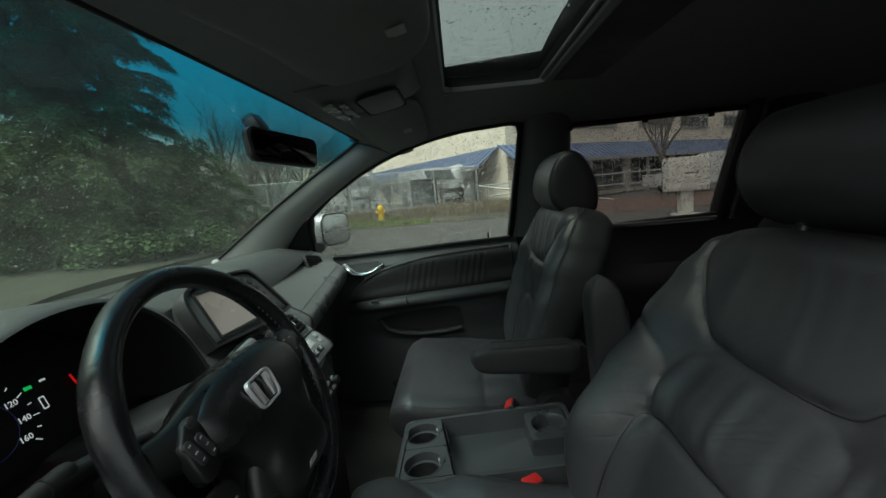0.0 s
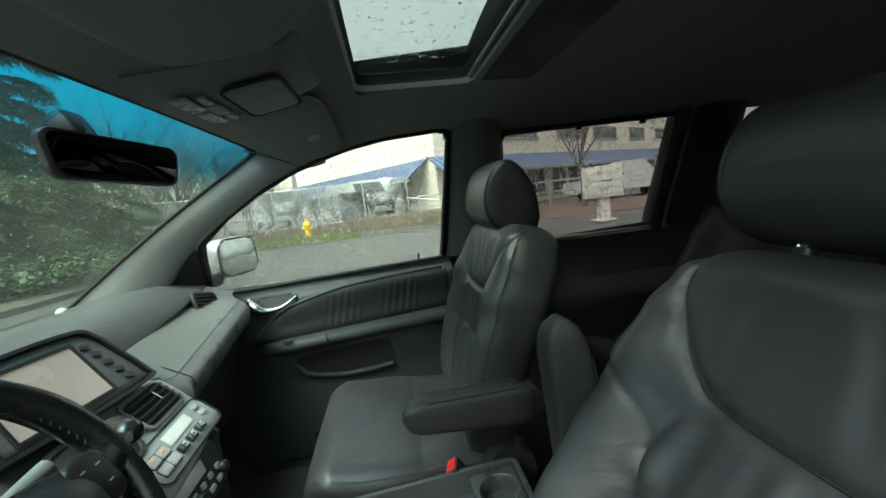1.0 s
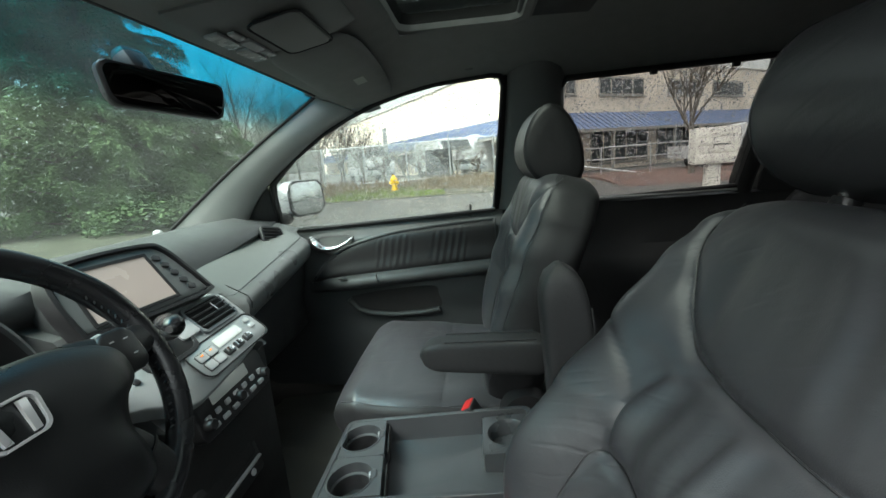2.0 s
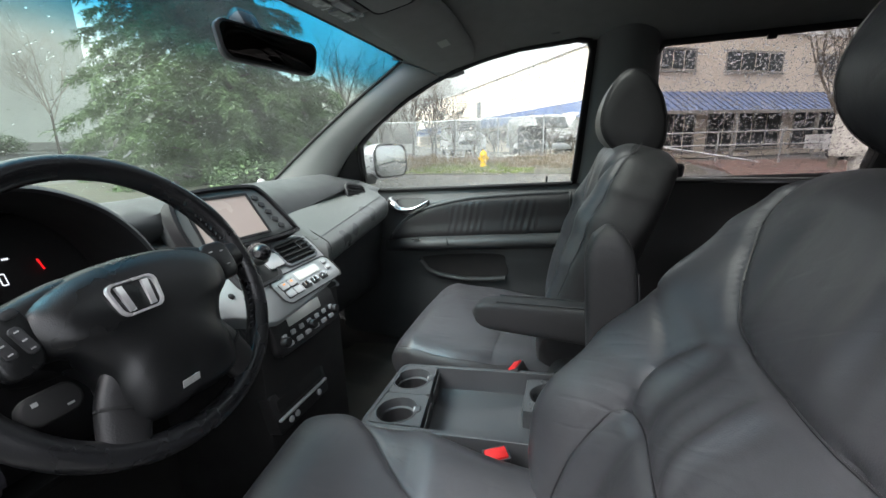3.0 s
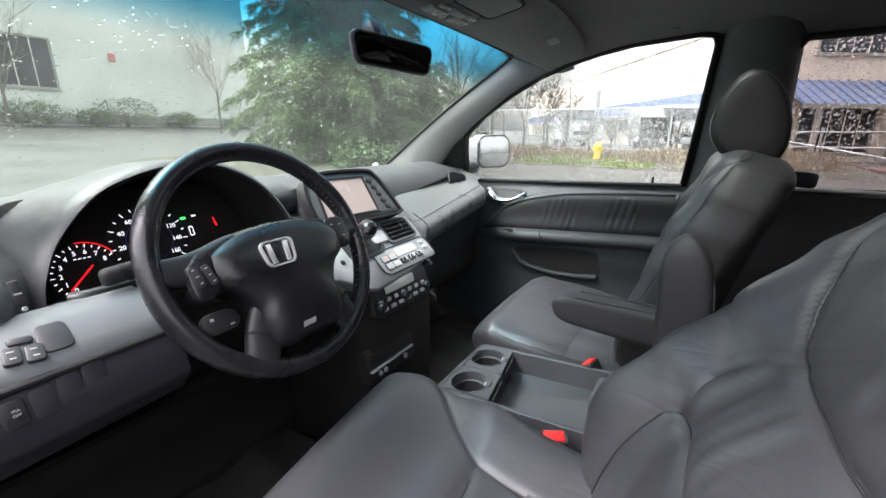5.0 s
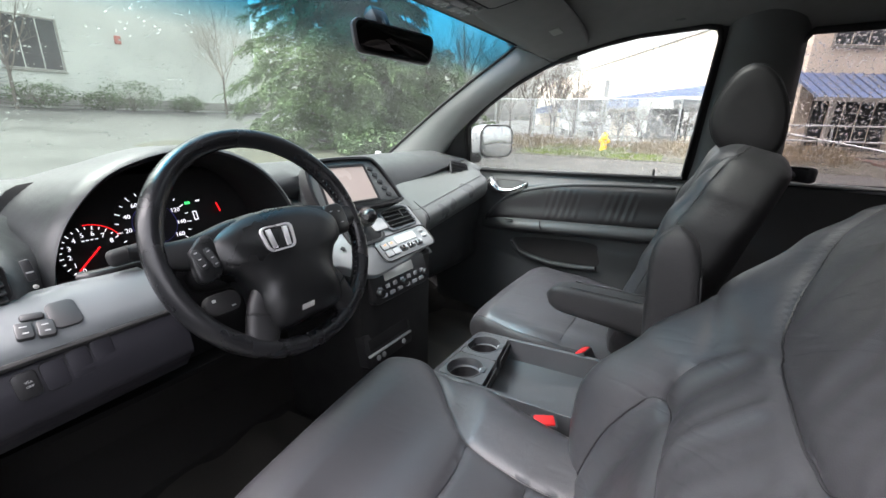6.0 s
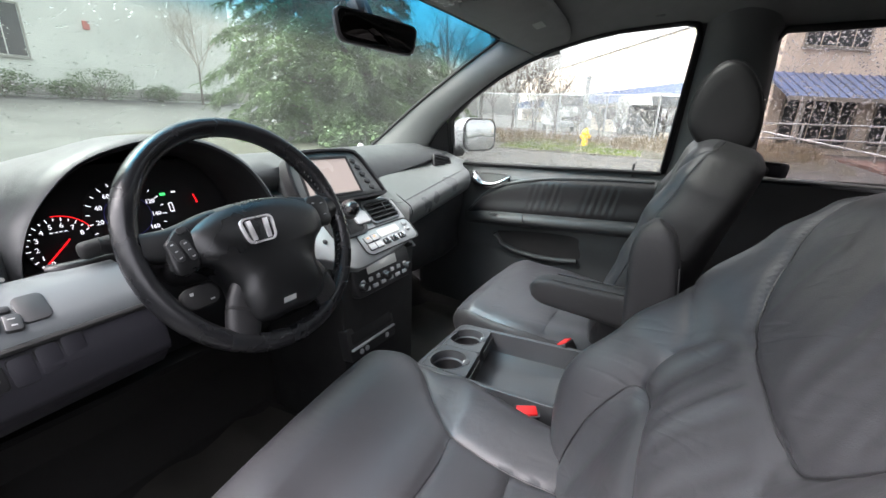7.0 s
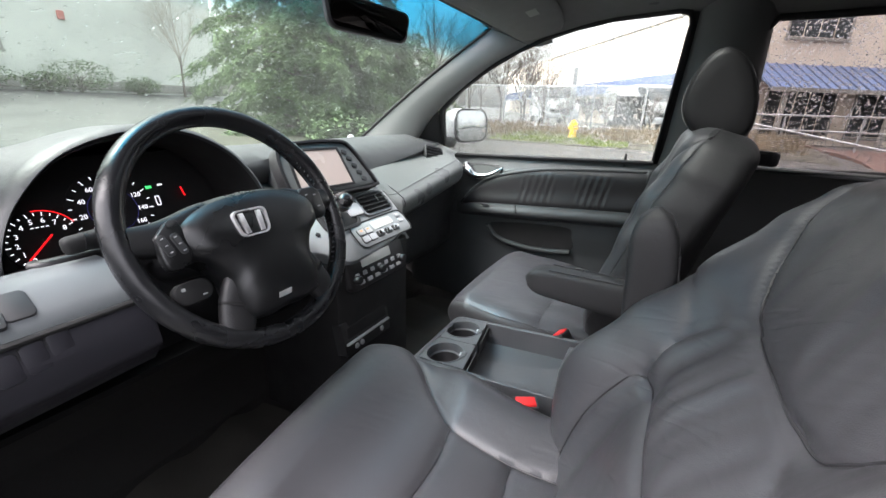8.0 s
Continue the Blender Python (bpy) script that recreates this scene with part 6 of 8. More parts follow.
dock = part("lower_drawer", slab(rrect(0.175, 0.085, 0.008), 0.03, dm, 0.003), BLACK, dash, "black lower drawer with outlets")
part("drawer_slot", slab(rrect(0.15, 0.028, 0.004), 0.002, dm @ Matrix.Translation((0.0, 0.014, 0.002)), 0.0005), BLACK_DEEP, dock)
part("drawer_edge", rbox((0.165, 0.006, 0.008), 0.002, 2, dm @ Matrix.Translation((0.0, -0.012, 0.003))), BUTTON_LT, dock, "grey edge")
for x in (-0.05, -0.03, 0.05):
    part("outlet", slab([(x + 0.007 * math.cos(a), -0.028 + 0.007 * math.sin(a)) for a in [2 * math.pi * k / 16 for k in range(16)]], 0.003, dm @ Matrix.Translation((0, 0, 0.003)), 0.001), BUTTON_LT, dock)

# ---- steering wheel ----
WC, WT = Vector((-0.391, 0.142, 0.970)), radians(26.4)
wm = facing(WC, (0, -math.cos(WT), math.sin(WT)))
wheel = thing("steering_wheel", WC, "black leather four-spoke steering wheel with worn rim", "steering wheel")
R = 0.1665
rim_pts = [wm @ Vector((R * math.sin(a), R * math.cos(a), 0)) for a in [2 * math.pi * k / 96 for k in range(96)]]
rings = []
for k in range(96):
    a = 2 * math.pi * k / 96
    thick = 0.0148 + 0.0012 * sum(math.exp(-(((math.degrees(a) - g + 180) % 360 - 180) / 12) ** 2) for g in (62, 298))
    rings.append([wm @ Vector(((R + thick * 0.95 * math.cos(q)) * math.sin(a), (R + thick * 0.95 * math.cos(q)) * math.cos(a), thick * 1.12 * math.sin(q))) for q in [2 * math.pi * j / 20 for j in range(20)]])
part("rim", loft(rings, True, False, True), WHEEL_LEATHER, wheel, "worn black leather rim", 60)
for k in range(22):
    a = radians(58 + 72 * k / 21)
    part("lacing", rbox((0.0018, 0.006, 0.0018), 0.0006, 1, wm @ pose((R - 0.0145) * math.sin(a), (R - 0.0145) * math.cos(a), 0.006, 0, 0, -math.degrees(a) + 35)), PIPING, wheel)

half_out = [(0.0, 0.062), (0.05, 0.058), (0.09, 0.045), (0.112, 0.026), (0.110, -0.006), (0.086, -0.026), (0.070, -0.055), (0.070, -0.085), (0.060, -0.112), (0.03, -0.120), (0.0, -0.118)]
hub_out = half_out + [(-x, y) for x, y in half_out[-2:0:-1]]
hub_out = [(q[0], q[1]) for q in spline([(a, b, 0) for a, b in hub_out + hub_out[:1]], 6)][:-1]
hub = [[(x * k, y * k + (1 - k) * -0.02 - 0.014, z) for x, y in hub_out] for k, z in ((0.80, -0.05), (1.0, -0.02), (1.0, 0.006), (0.975, 0.018), (0.90, 0.029), (0.7, 0.038), (0.4, 0.042), (0.12, 0.043))]
part("hub", moved(loft(hub), wm), HUB, wheel, "black airbag cover", 60)


def spoke(pts, w0, w1, z0, z1, t=0.016):
    P = spline([(a, b, 0) for a, b in pts], 6)
    rings = []
    for i, p in enumerate(P):
        f = i / (len(P) - 1)
        d = (P[min(i + 1, len(P) - 1)] - P[max(i - 1, 0)]).normalized()
        n = Vector((-d[1], d[0], 0))
        w, z = w0 + (w1 - w0) * sm(f), z0 + (z1 - z0) * f
        rings.append([wm @ (p + n * (w * sgnpow(math.cos(q), 0.7)) + Vector((0, 0, z + t * sgnpow(math.sin(q), 0.8)))) for q in [2 * math.pi * j / 16 for j in range(16)]])
    return loft(rings)


for s in (-1, 1):
    part("spoke", spoke([(s * 0.06, 0.008), (s * 0.11, 0.006), (s * 0.158, 0.012)], 0.034, 0.019, 0.012, 0.0), HUB, wheel, "black upper spoke", 60)
    part("spoke", spoke([(s * 0.040, -0.075), (s * 0.064, -0.101), (s * 0.084, -0.146)], 0.032, 0.023, 0.012, 0.0, 0.012), BLACK, wheel, "black lower spoke", 60)
    part("spoke_ring", spoke([(s * 0.0655, -0.1035), (s * 0.067, -0.1062)], 0.0280, 0.0278, 0.0078, 0.007, 0.0125), BLACK_DEEP, wheel)
pod = [(-0.132, 0.014), (-0.112, 0.030), (-0.099, 0.026), (-0.099, -0.014), (-0.108, -0.028), (-0.131, -0.026)]
pod = [(q[0], q[1]) for q in spline([(a, b, 0) for a, b in pod + pod[:1]], 5)][:-1]
pp = part("audio_pod", slab(pod, 0.012, wm @ Matrix.Translation((-0.005, -0.006, 0.0255)), 0.004), HUB, wheel, "dark grey audio switch pod", 50)
for bx, by, bw, bh in ((-0.107, 0.026, 0.013, 0.009), (-0.1225, 0.001, 0.010, 0.028), (-0.107, 0.0, 0.010, 0.028)):
    k = part("pod_key", slab(rrect(bw, bh, 0.004), 0.004, wm @ pose(bx - 0.007, by - 0.006, 0.0275, 0, 0, 14), 0.001), BUTTON, pp, "black key")
    for dy in (-0.009, 0.0, 0.009):
        if bh > 0.02:
            part("mark", rbox((0.004, 0.0014, 0.0005), 0.0001, 1, wm @ pose(bx - 0.007 - 0.25 * dy, by - 0.006 + dy, 0.0278, 0, 0, 14)), MARK, k, "", 0)
pod2 = part("voice_pod", slab([(x - 0.112, y - 0.078) for x, y in rrect(0.050, 0.030, 0.014)], 0.010, wm @ pose(0.002, 0.012, 0.003, 0, 0, 0), 0.004), BLACK_DEEP, wheel, "black voice switch pod", 50)
part("mark", rbox((0.005, 0.004, 0.0005), 0.0002, 1, wm @ pose(-0.122, -0.060, 0.0035)), MARK, pod2, "", 0)
part("mark", rbox((0.006, 0.0022, 0.0005), 0.0002, 1, wm @ pose(-0.099, -0.073, 0.0035)), MARK, pod2, "", 0)
pod3 = part("cruise_pod", slab([(x + 0.112, y + 0.010) for x, y in rrect(0.046, 0.055, 0.014)], 0.012, wm @ Matrix.Translation((0, -0.004, 0.0235)), 0.004), HUB, wheel, "black cruise switch pod", 50)
for dx, dy in ((-0.008, 0.014), (0.009, 0.012), (-0.008, -0.006), (0.009, -0.008)):
    part("mark", rbox((0.006, 0.0016, 0.0005), 0.0002, 1, wm @ pose(0.112 + dx, 0.006 + dy, 0.0239)), MARK, pod3, "", 0)
part("airbag_label", rbox((0.022, 0.009, 0.0008), 0.0003, 1, wm @ pose(-0.014, -0.112, 0.0372, 32)), LENS, wheel, "small pale label", 0)
# plain chrome badge: rounded frame with two bars
bd = wm @ Matrix.Translation((-0.022, -0.004, 0.0455)) @ Matrix.Scale(0.9, 4)
tr = lambda k: [(x * k * (1 + 0.10 * y / 0.022), y * k) for x, y in rrect(0.056, 0.042, 0.010)]
badge = part("badge", frame_ring(tr(1.0), tr(0.86), 0.005, bd, 0.001), BADGE, wheel, "chrome badge")
for s in (-1, 1):
    part("badge_bar", slab([(s * 0.009, -0.016), (s * 0.016, -0.016), (s * 0.0195, 0.016), (s * 0.0115, 0.016)][::s], 0.004, bd, 0.001), BADGE, badge, "", 40)

column = thing("steering_column", (-0.391, 0.26, 0.90), "black plastic steering column shroud with stalks", "steering column")
part("shroud", loft([[Vector((-0.391 + w * sgnpow(math.cos(q), 0.7), 0.18 + 0.19 * i / 6, 0.945 - 0.07 * i / 6 + 0.05 * sgnpow(math.sin(q), 0.7))) for q in [2 * math.pi * j / 24 for j in range(24)]] for i, w in enumerate((0.05, 0.058, 0.064, 0.068, 0.07, 0.07, 0.07))]), BLACK, column, "black column shroud", 50)
part("stalk", tube([(-0.44, 0.222, 0.950), (-0.50, 0.225, 0.966), (-0.56, 0.225, 0.974)], [0.008, 0.0095, 0.012], 14), BLACK, column, "black light stalk", 50)
part("stalk_tip", rbox((0.052, 0.018, 0.023), 0.008, 3, pose(-0.555, 0.2245, 0.9735, 0, -5, 0)), BLACK_DEEP, column, "black stalk end", 50)
part("stalk_band", tube([(-0.548, 0.2250, 0.972), (-0.551, 0.2250, 0.9725)], 0.004, 10), MARK, column)
part("stalk", tube([(-0.34, 0.225, 0.95), (-0.27, 0.222, 0.965), (-0.215, 0.218, 0.972)], [0.007, 0.008, 0.010], 12), SILVER, column, "silver-grey wiper stalk", 50)

# ---- overhead: mirror, visors, map lamps, grab handle ----
mirror = thing("rear_view_mirror", (-0.025, 0.2, 1.31), "black interior rear-view mirror hanging from the windscreen", "mirror")
mr = facing((-0.030, 0.188, 1.304), (-0.30, -1, 0.05)) @ pose(0, 0, 0, 0, 0, -3) @ Matrix.Scale(0.86, 4)
mp = [(x * (1 + 0.05 * y / 0.03), y) for x, y in rrect(0.228, 0.072, 0.020, 6)]
part("housing", moved(loft([[(x * k, y * k, z) for x, y in mp] for k, z in ((0.5, -0.036), (0.85, -0.03), (0.98, -0.014), (1.0, 0.0), (0.975, 0.003))]), mr), BLACK, mirror, "black housing", 50)
part("mirror_glass", slab([(x * 0.94, y * 0.86) for x, y in mp], 0.002, mr @ Matrix.Translation((0, 0, 0.0045)), 0.0008), MIRROR_DARK, mirror, "mirror glass coloured dark for the cabin's reflection", 40)
part("stem", tube([(-0.022, 0.215, 1.318), (-0.02, 0.235, 1.345), (-0.02, 0.245, 1.362)], 0.011, 12), BLACK, mirror, "black stem", 60)
part("mount", rbox((0.05, 0.03, 0.045), 0.01, 2, pose(-0.02, 0.247, 1.356, -30)), BLACK, mirror, "black windscreen mount")


def visor(name, x0, x1, yc, half, label, tag):
    v = thing(name, ((x0 + x1) / 2, 0.06, 1.4), label, "sun visor", "sun visors")
    rows = []
    L = []
    for i in range(21):
        t = -1 + 2 * i / 20
        e = max(1 - abs(t) ** 5, 0) ** 0.35
        x = (x0 + x1) / 2 + (x1 - x0) / 2 * t
        ring = []
        for j in range(28):
            a = 2 * math.pi * j / 28
            yy = yc + half * (0.3 + 0.7 * e) * sgnpow(math.cos(a), 0.45)
            zc = roof_z(x, yy) - 0.016
            ring.append((x, yy, zc + 0.012 * (0.3 + 0.7 * e) * sgnpow(math.sin(a), 0.7)))
        L.append(ring)
    body = part("pad", loft(L), HEADLINER, v, "grey cloth-covered pad", 60)
    part("label", rbox((0.042, 0.026, 0.001), 0.0003, 1, pose(tag[0], tag[1], roof_z(*tag) - 0.0292, -14, 6 if tag[0] > 0 else -6)), LABEL_WHITE, body, "pale warning label", 0)
    return v


visor("sun_visor", 0.10, 0.555, 0.018, 0.088, "grey cloth sun visor folded up with a pale label", (0.366, -0.016))
visor("sun_visor", -0.585, -0.128, -0.028, 0.098, "grey cloth driver's sun visor folded up against the headliner", (-0.30, -0.082))
part_x = flip(0.36)
ohc = thing("overhead_console", (0.0, 0.03, 1.4), "grey overhead console with map lamps and sunglasses holder", "overhead console")
rows = []
for i in range(13):
    y = 0.135 - 0.215 * i / 12
    rows.append([(0.014 + 0.115 * (j / 8 - 0.5) * 2 * 0.95, y, roof_z(0.0, y) - 0.004 - 0.022 * (1 - abs(j / 4 - 1) ** 4) * (1 - abs(i / 6 - 1) ** 6)) for j in range(9)])
part("body", plate(rows, (0, 0, 0.006)), OVERHEAD, ohc, "grey plastic body", 50)
oz = lambda y: roof_z(0.0, y) - 0.030
for x in (-0.028, 0.055):
    part("map_lamp", rbox((0.066, 0.024, 0.006), 0.003, 2, pose(x, 0.088, oz(0.088), -8)), LENS, ohc, "frosted map lamp lens")
part("lamp_switch", rbox((0.05, 0.018, 0.006), 0.002, 2, pose(0.014, 0.064, oz(0.064), -10)), BUTTON_LT, ohc, "grey switch")
for x in (-0.035, 0.063):
    part("lamp_key", rbox((0.034, 0.012, 0.005), 0.002, 2, pose(x, 0.062, oz(0.062), -10)), LENS, ohc, "pale switch")
part("glasses_lid", slab(rrect(0.15, 0.078, 0.016), 0.006, pose(0.016, -0.006, oz(-0.006) - 0.003, 180 - 11), 0.003), OVERHEAD, ohc, "sunglasses holder lid", 40)
part("lid_gap", tube([pose(0.016, -0.006, oz(-0.006) - 0.0005, 180 - 11) @ Vector((x, y, 0)) for x, y in rrect(0.157, 0.085, 0.018)], 0.002, 6, True), BLACK_DEEP, ohc)
grab = thing("grab_handle", (0.53, -0.17, 1.43), "dark grey folded grab handle above the passenger's window", "grab handle")
gp = spline([(0.540, -0.075, 1.412), (0.524, -0.09, 1.418), (0.514, -0.13, 1.424), (0.510, -0.18, 1.430), (0.512, -0.23, 1.432), (0.524, -0.265, 1.430), (0.542, -0.28, 1.427)], 5)
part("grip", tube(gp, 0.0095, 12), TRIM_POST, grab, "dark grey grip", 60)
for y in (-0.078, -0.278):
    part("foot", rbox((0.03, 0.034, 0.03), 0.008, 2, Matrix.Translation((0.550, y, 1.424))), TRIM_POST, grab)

# ---- outside ----
def gz(x, y):
    """Height of the ground: level lot by the car, rising ahead and a little across the street."""
    z = 0.058 * 26 * sm((y - 5) / 30) + 0.35 * sm((x - 10.5) / 5) * (1 - sm((y - 12) / 12)) * (1 - sm((-y - 3) / 3))
    return z + 0.012 * noise.noise(Vector((x * 0.3, y * 0.3, 0.5)))


def axis(a, b, near, n):
    out = []
    for k in range(-n, n + 1):
        t = k / n
        out.append(near + math.copysign(abs(t) ** 2.2, t) * (b - near if t > 0 else near - a))
    return out


gx_, gy_ = axis(-300, 300, 8, 45), axis(-300, 300, 6, 45)
V = [(x, y, gz(x, y)) for y in gy_ for x in gx_]
n = len(gx_)
F = [[i * n + j, i * n + j + 1, (i + 1) * n + j + 1, (i + 1) * n + j] for i in range(len(gy_) - 1) for j in range(n - 1)]
ASPHALT = mat("wet_asphalt", (0.068, 0.067, 0.065), 0.58, var=0.25, scale=0.35, bump=0.14, bump_scale=40, rough_var=0.12, spec=0.3)
GRASS = mat("grass_blades", (0.15, 0.20, 0.05), 0.7, var=0.35, scale=2)
EARTH = mat("earth", (0.055, 0.052, 0.038), 0.9, var=0.35, scale=2, bump=0.6, bump_scale=20)
WALL_TAN = mat("wall_tan", (0.68, 0.60, 0.50), 0.85, var=0.08, scale=1.0, bump=0.2, bump_scale=30)
WALL_WHITE = mat("wall_white", (0.57, 0.562, 0.54), 0.85, var=0.08, scale=0.6, bump=0.2, bump_scale=30)
ROOF_BLUE = mat("roof_blue_metal", (0.10, 0.145, 0.27), 0.45, var=0.12, scale=2)
ROOF_RIB = mat("roof_blue_seam", (0.05, 0.075, 0.15), 0.5, var=0.1, scale=1)
GLASS_FAR = mat("window_far", (0.03, 0.035, 0.04), 0.12, var=0.3, scale=1.5)
FRAME_FAR = mat("window_frame_far", (0.25, 0.24, 0.22), 0.6, var=0.1)
GALV = mat("galvanised", (0.45, 0.47, 0.48), 0.4, metal=0.8, var=0.1)
WHITE_PAINT = mat("white_paint", (0.42, 0.43, 0.44), 0.35, var=0.05, coat=0.4)
YELLOW = mat("hydrant_yellow", (0.75, 0.48, 0.02), 0.5, var=0.12)
BARK = mat("bark", (0.10, 0.085, 0.07), 0.9, var=0.3, scale=12, bump=0.6, bump_scale=40)
TWIG = mat("twig", (0.12, 0.10, 0.085), 0.9, var=0.25, scale=3)
TWIG_PALE = mat("twig_pale", (0.34, 0.30, 0.27), 0.9, var=0.25, scale=3)
CONIFER = mat("conifer_leaf", (0.092, 0.138, 0.058), 0.8, var=0.4, scale=1.2)
SHRUB = mat("shrub_leaf", (0.075, 0.12, 0.045), 0.6, var=0.4, scale=3)
DRY = mat("dry_stems", (0.17, 0.135, 0.09), 0.9, var=0.35, scale=3)
FADED_RED = mat("faded_red_paint", (0.42, 0.13, 0.11), 0.7, var=0.2, scale=4)
TYRE = mat("tyre", (0.015, 0.015, 0.015), 0.8, var=0.1)
BOX_GREY = mat("box_grey", (0.52, 0.50, 0.46), 0.5, var=0.08, scale=4)
BARK_CHIP = mat("bark_chip", (0.10, 0.056, 0.045), 0.9, var=0.35, scale=3, bump=0.6, bump_scale=25)
structure("ground", (V, F), ASPHALT, "wet grey asphalt lot and street", "asphalt", 60)


def bed(name, x0, x1, y0, y1, h, material, label, cat):
    rows = []
    for i in range(25):
        y = y0 + (y1 - y0) * i / 24
        rows.append([(x0 + (x1 - x0) * j / 8, y, gz(x0 + (x1 - x0) * j / 8, y) + h * (0.2 if j in (0, 8) else 1) + 0.05 * noise.noise(Vector((j * 0.7, y * 0.8, 2)))) for j in range(9)])
    return structure(name, plate(rows, (0, 0, -0.12)), material, label, cat, 60)


bed("ground_verge", 12.6, 15.6, -4.0, 12.0, 0.06, EARTH, "earth verge with weeds along the street", "verge")
bed("ground_bed", 12.2, 21.5, -22.0, -4.6, 0.07, BARK_CHIP, "reddish bark bed before the tan building", "planting bed")
bed("ground_island", 4.6, 12.0, 6.4, 13.5, 0.10, EARTH, "earth bed under the conifers", "planting bed")


def tufts(name, spots, count, hgt, material, label, cat, spread=0.02, seed=3):
    rnd = random.Random(seed)
    V, F = [], []
    for _ in range(count):
        x0, x1, y0, y1 = spots[rnd.randrange(len(spots))]
        x, y = rnd.uniform(x0, x1), rnd.uniform(y0, y1)
        z = gz(x, y) + 0.03
        h = hgt * rnd.uniform(0.4, 1.1)
        a = rnd.uniform(0, 6.28)
        w = spread * rnd.uniform(0.6, 1.4)
        lx, ly = rnd.uniform(-0.4, 0.4) * h, rnd.uniform(-0.4, 0.4) * h
        k = len(V)
        V += [(x - w * math.cos(a), y - w * math.sin(a), z), (x + w * math.cos(a), y + w * math.sin(a), z), (x + lx * 0.5 + w * 0.6 * math.cos(a), y + ly * 0.5 + w * 0.6 * math.sin(a), z + h * 0.6), (x + lx, y + ly, z + h), ]
        F += [[k, k + 1, k + 2], [k, k + 2, k + 3]]
    return structure(name, (V, F), material, label, cat, 0, "stuff")


tufts("grass", [(12.7, 14.8, 1.9, 5.2), (12.7, 13.4, 0.8, 1.9)], 7000, 0.10, GRASS, "bright green grass on the verge", "grass")
tufts("weeds", [(13.6, 16.0, -3.5, 9.5), (13.0, 16, 4.6, 11), (13.2, 15.4, -3.5, 1.6)], 9000, 0.42, DRY, "dry brown weeds along the fence", "weeds", 0.008, 5)


def branchy(V, F, p, d, L, r, depth, rnd, tips, droop=0.0, split=3):
    """A tapered limb with side limbs."""
    segs = 4 if depth > 1 else 2
    pts, rad = [p], [r]
    q, dd = p.copy(), d.copy()
    for s in range(segs):
        dd = (dd + Vector((rnd.uniform(-1, 1), rnd.uniform(-1, 1), rnd.uniform(-0.6, 0.8) - droop)) * 0.16).normalized()
        q = q + dd * (L / segs)
        pts.append(q)
        rad.append(r * (1 - 0.62 * (s + 1) / segs))
    v, f = tube(pts, rad, 6 if depth > 2 else (4 if depth > 1 else 3), False, False)
    k = len(V)
    V += [tuple(a) for a in v]
    F += [[i + k for i in a] for a in f]
    if depth <= 1:
        tips.append((pts[-1], dd))
        return
    for _ in range(split + (1 if depth > 2 else 0)):
        i = rnd.randrange(1, len(pts))
        side = Vector((rnd.uniform(-1, 1), rnd.uniform(-1, 1), rnd.uniform(-0.1, 0.9))).normalized()
        branchy(V, F, pts[i], (dd * 0.55 + side * 0.75).normalized(), L * rnd.uniform(0.5, 0.72), rad[i] * 0.62, depth - 1, rnd, tips, droop, split)


def bare_tree(x, y, h, seed, label, material=TWIG, r=0.09, depth=5, split=3):
    rnd = random.Random(seed)
    t = thing("bare_tree", (x, y, gz(x, y)), label, "tree", "bare trees")
    V, F, tips = [], [], []
    base = Vector((x, y, gz(x, y) - 0.05))
    P = [base, base + Vector((0.02, 0.0, h * 0.15)), base + Vector((0.05 * h / 5, 0.02, h * 0.32))]
    part("trunk", tube(P, [r * 1.25, r, r * 0.8], 10), BARK, t, "", 60)
    for k in range(5):
        a = 6.28 * k / 5 + rnd.uniform(-0.4, 0.4)
        branchy(V, F, P[1].lerp(P[2], 0.5 + 0.5 * k / 4), Vector((math.cos(a) * 0.55, math.sin(a) * 0.55, 1)).normalized(), h * 0.42, r * 0.55, depth - 1, rnd, tips, 0, split)
    branchy(V, F, P[2], Vector((0, 0, 1)), h * 0.5, r * 0.7, depth - 1, rnd, tips, 0, split)
    part("crown", (V, F), material, t, "fine bare twigs", 0)
    return t


def leaves(V, F, c, size, n, rnd, flat=0.5, long=2.2):
    for _ in range(n):
        o = Vector((rnd.gauss(0, 1), rnd.gauss(0, 1), rnd.gauss(0, 1) * flat)) * size * 0.5
        d = Vector((rnd.uniform(-1, 1), rnd.uniform(-1, 1), rnd.uniform(-0.6, 0.3))).normalized()
        s = d.cross(Vector((rnd.uniform(-1, 1), rnd.uniform(-1, 1), 1))).normalized()
        L = rnd.uniform(0.06, 0.14) * long / 2
        w = L * 0.3
        p = c + o
        k = len(V)
        V += [tuple(p), tuple(p + d * L * 0.5 + s * w), tuple(p + d * L), tuple(p + d * L * 0.5 - s * w)]
        F.append([k, k + 1, k + 2, k + 3])


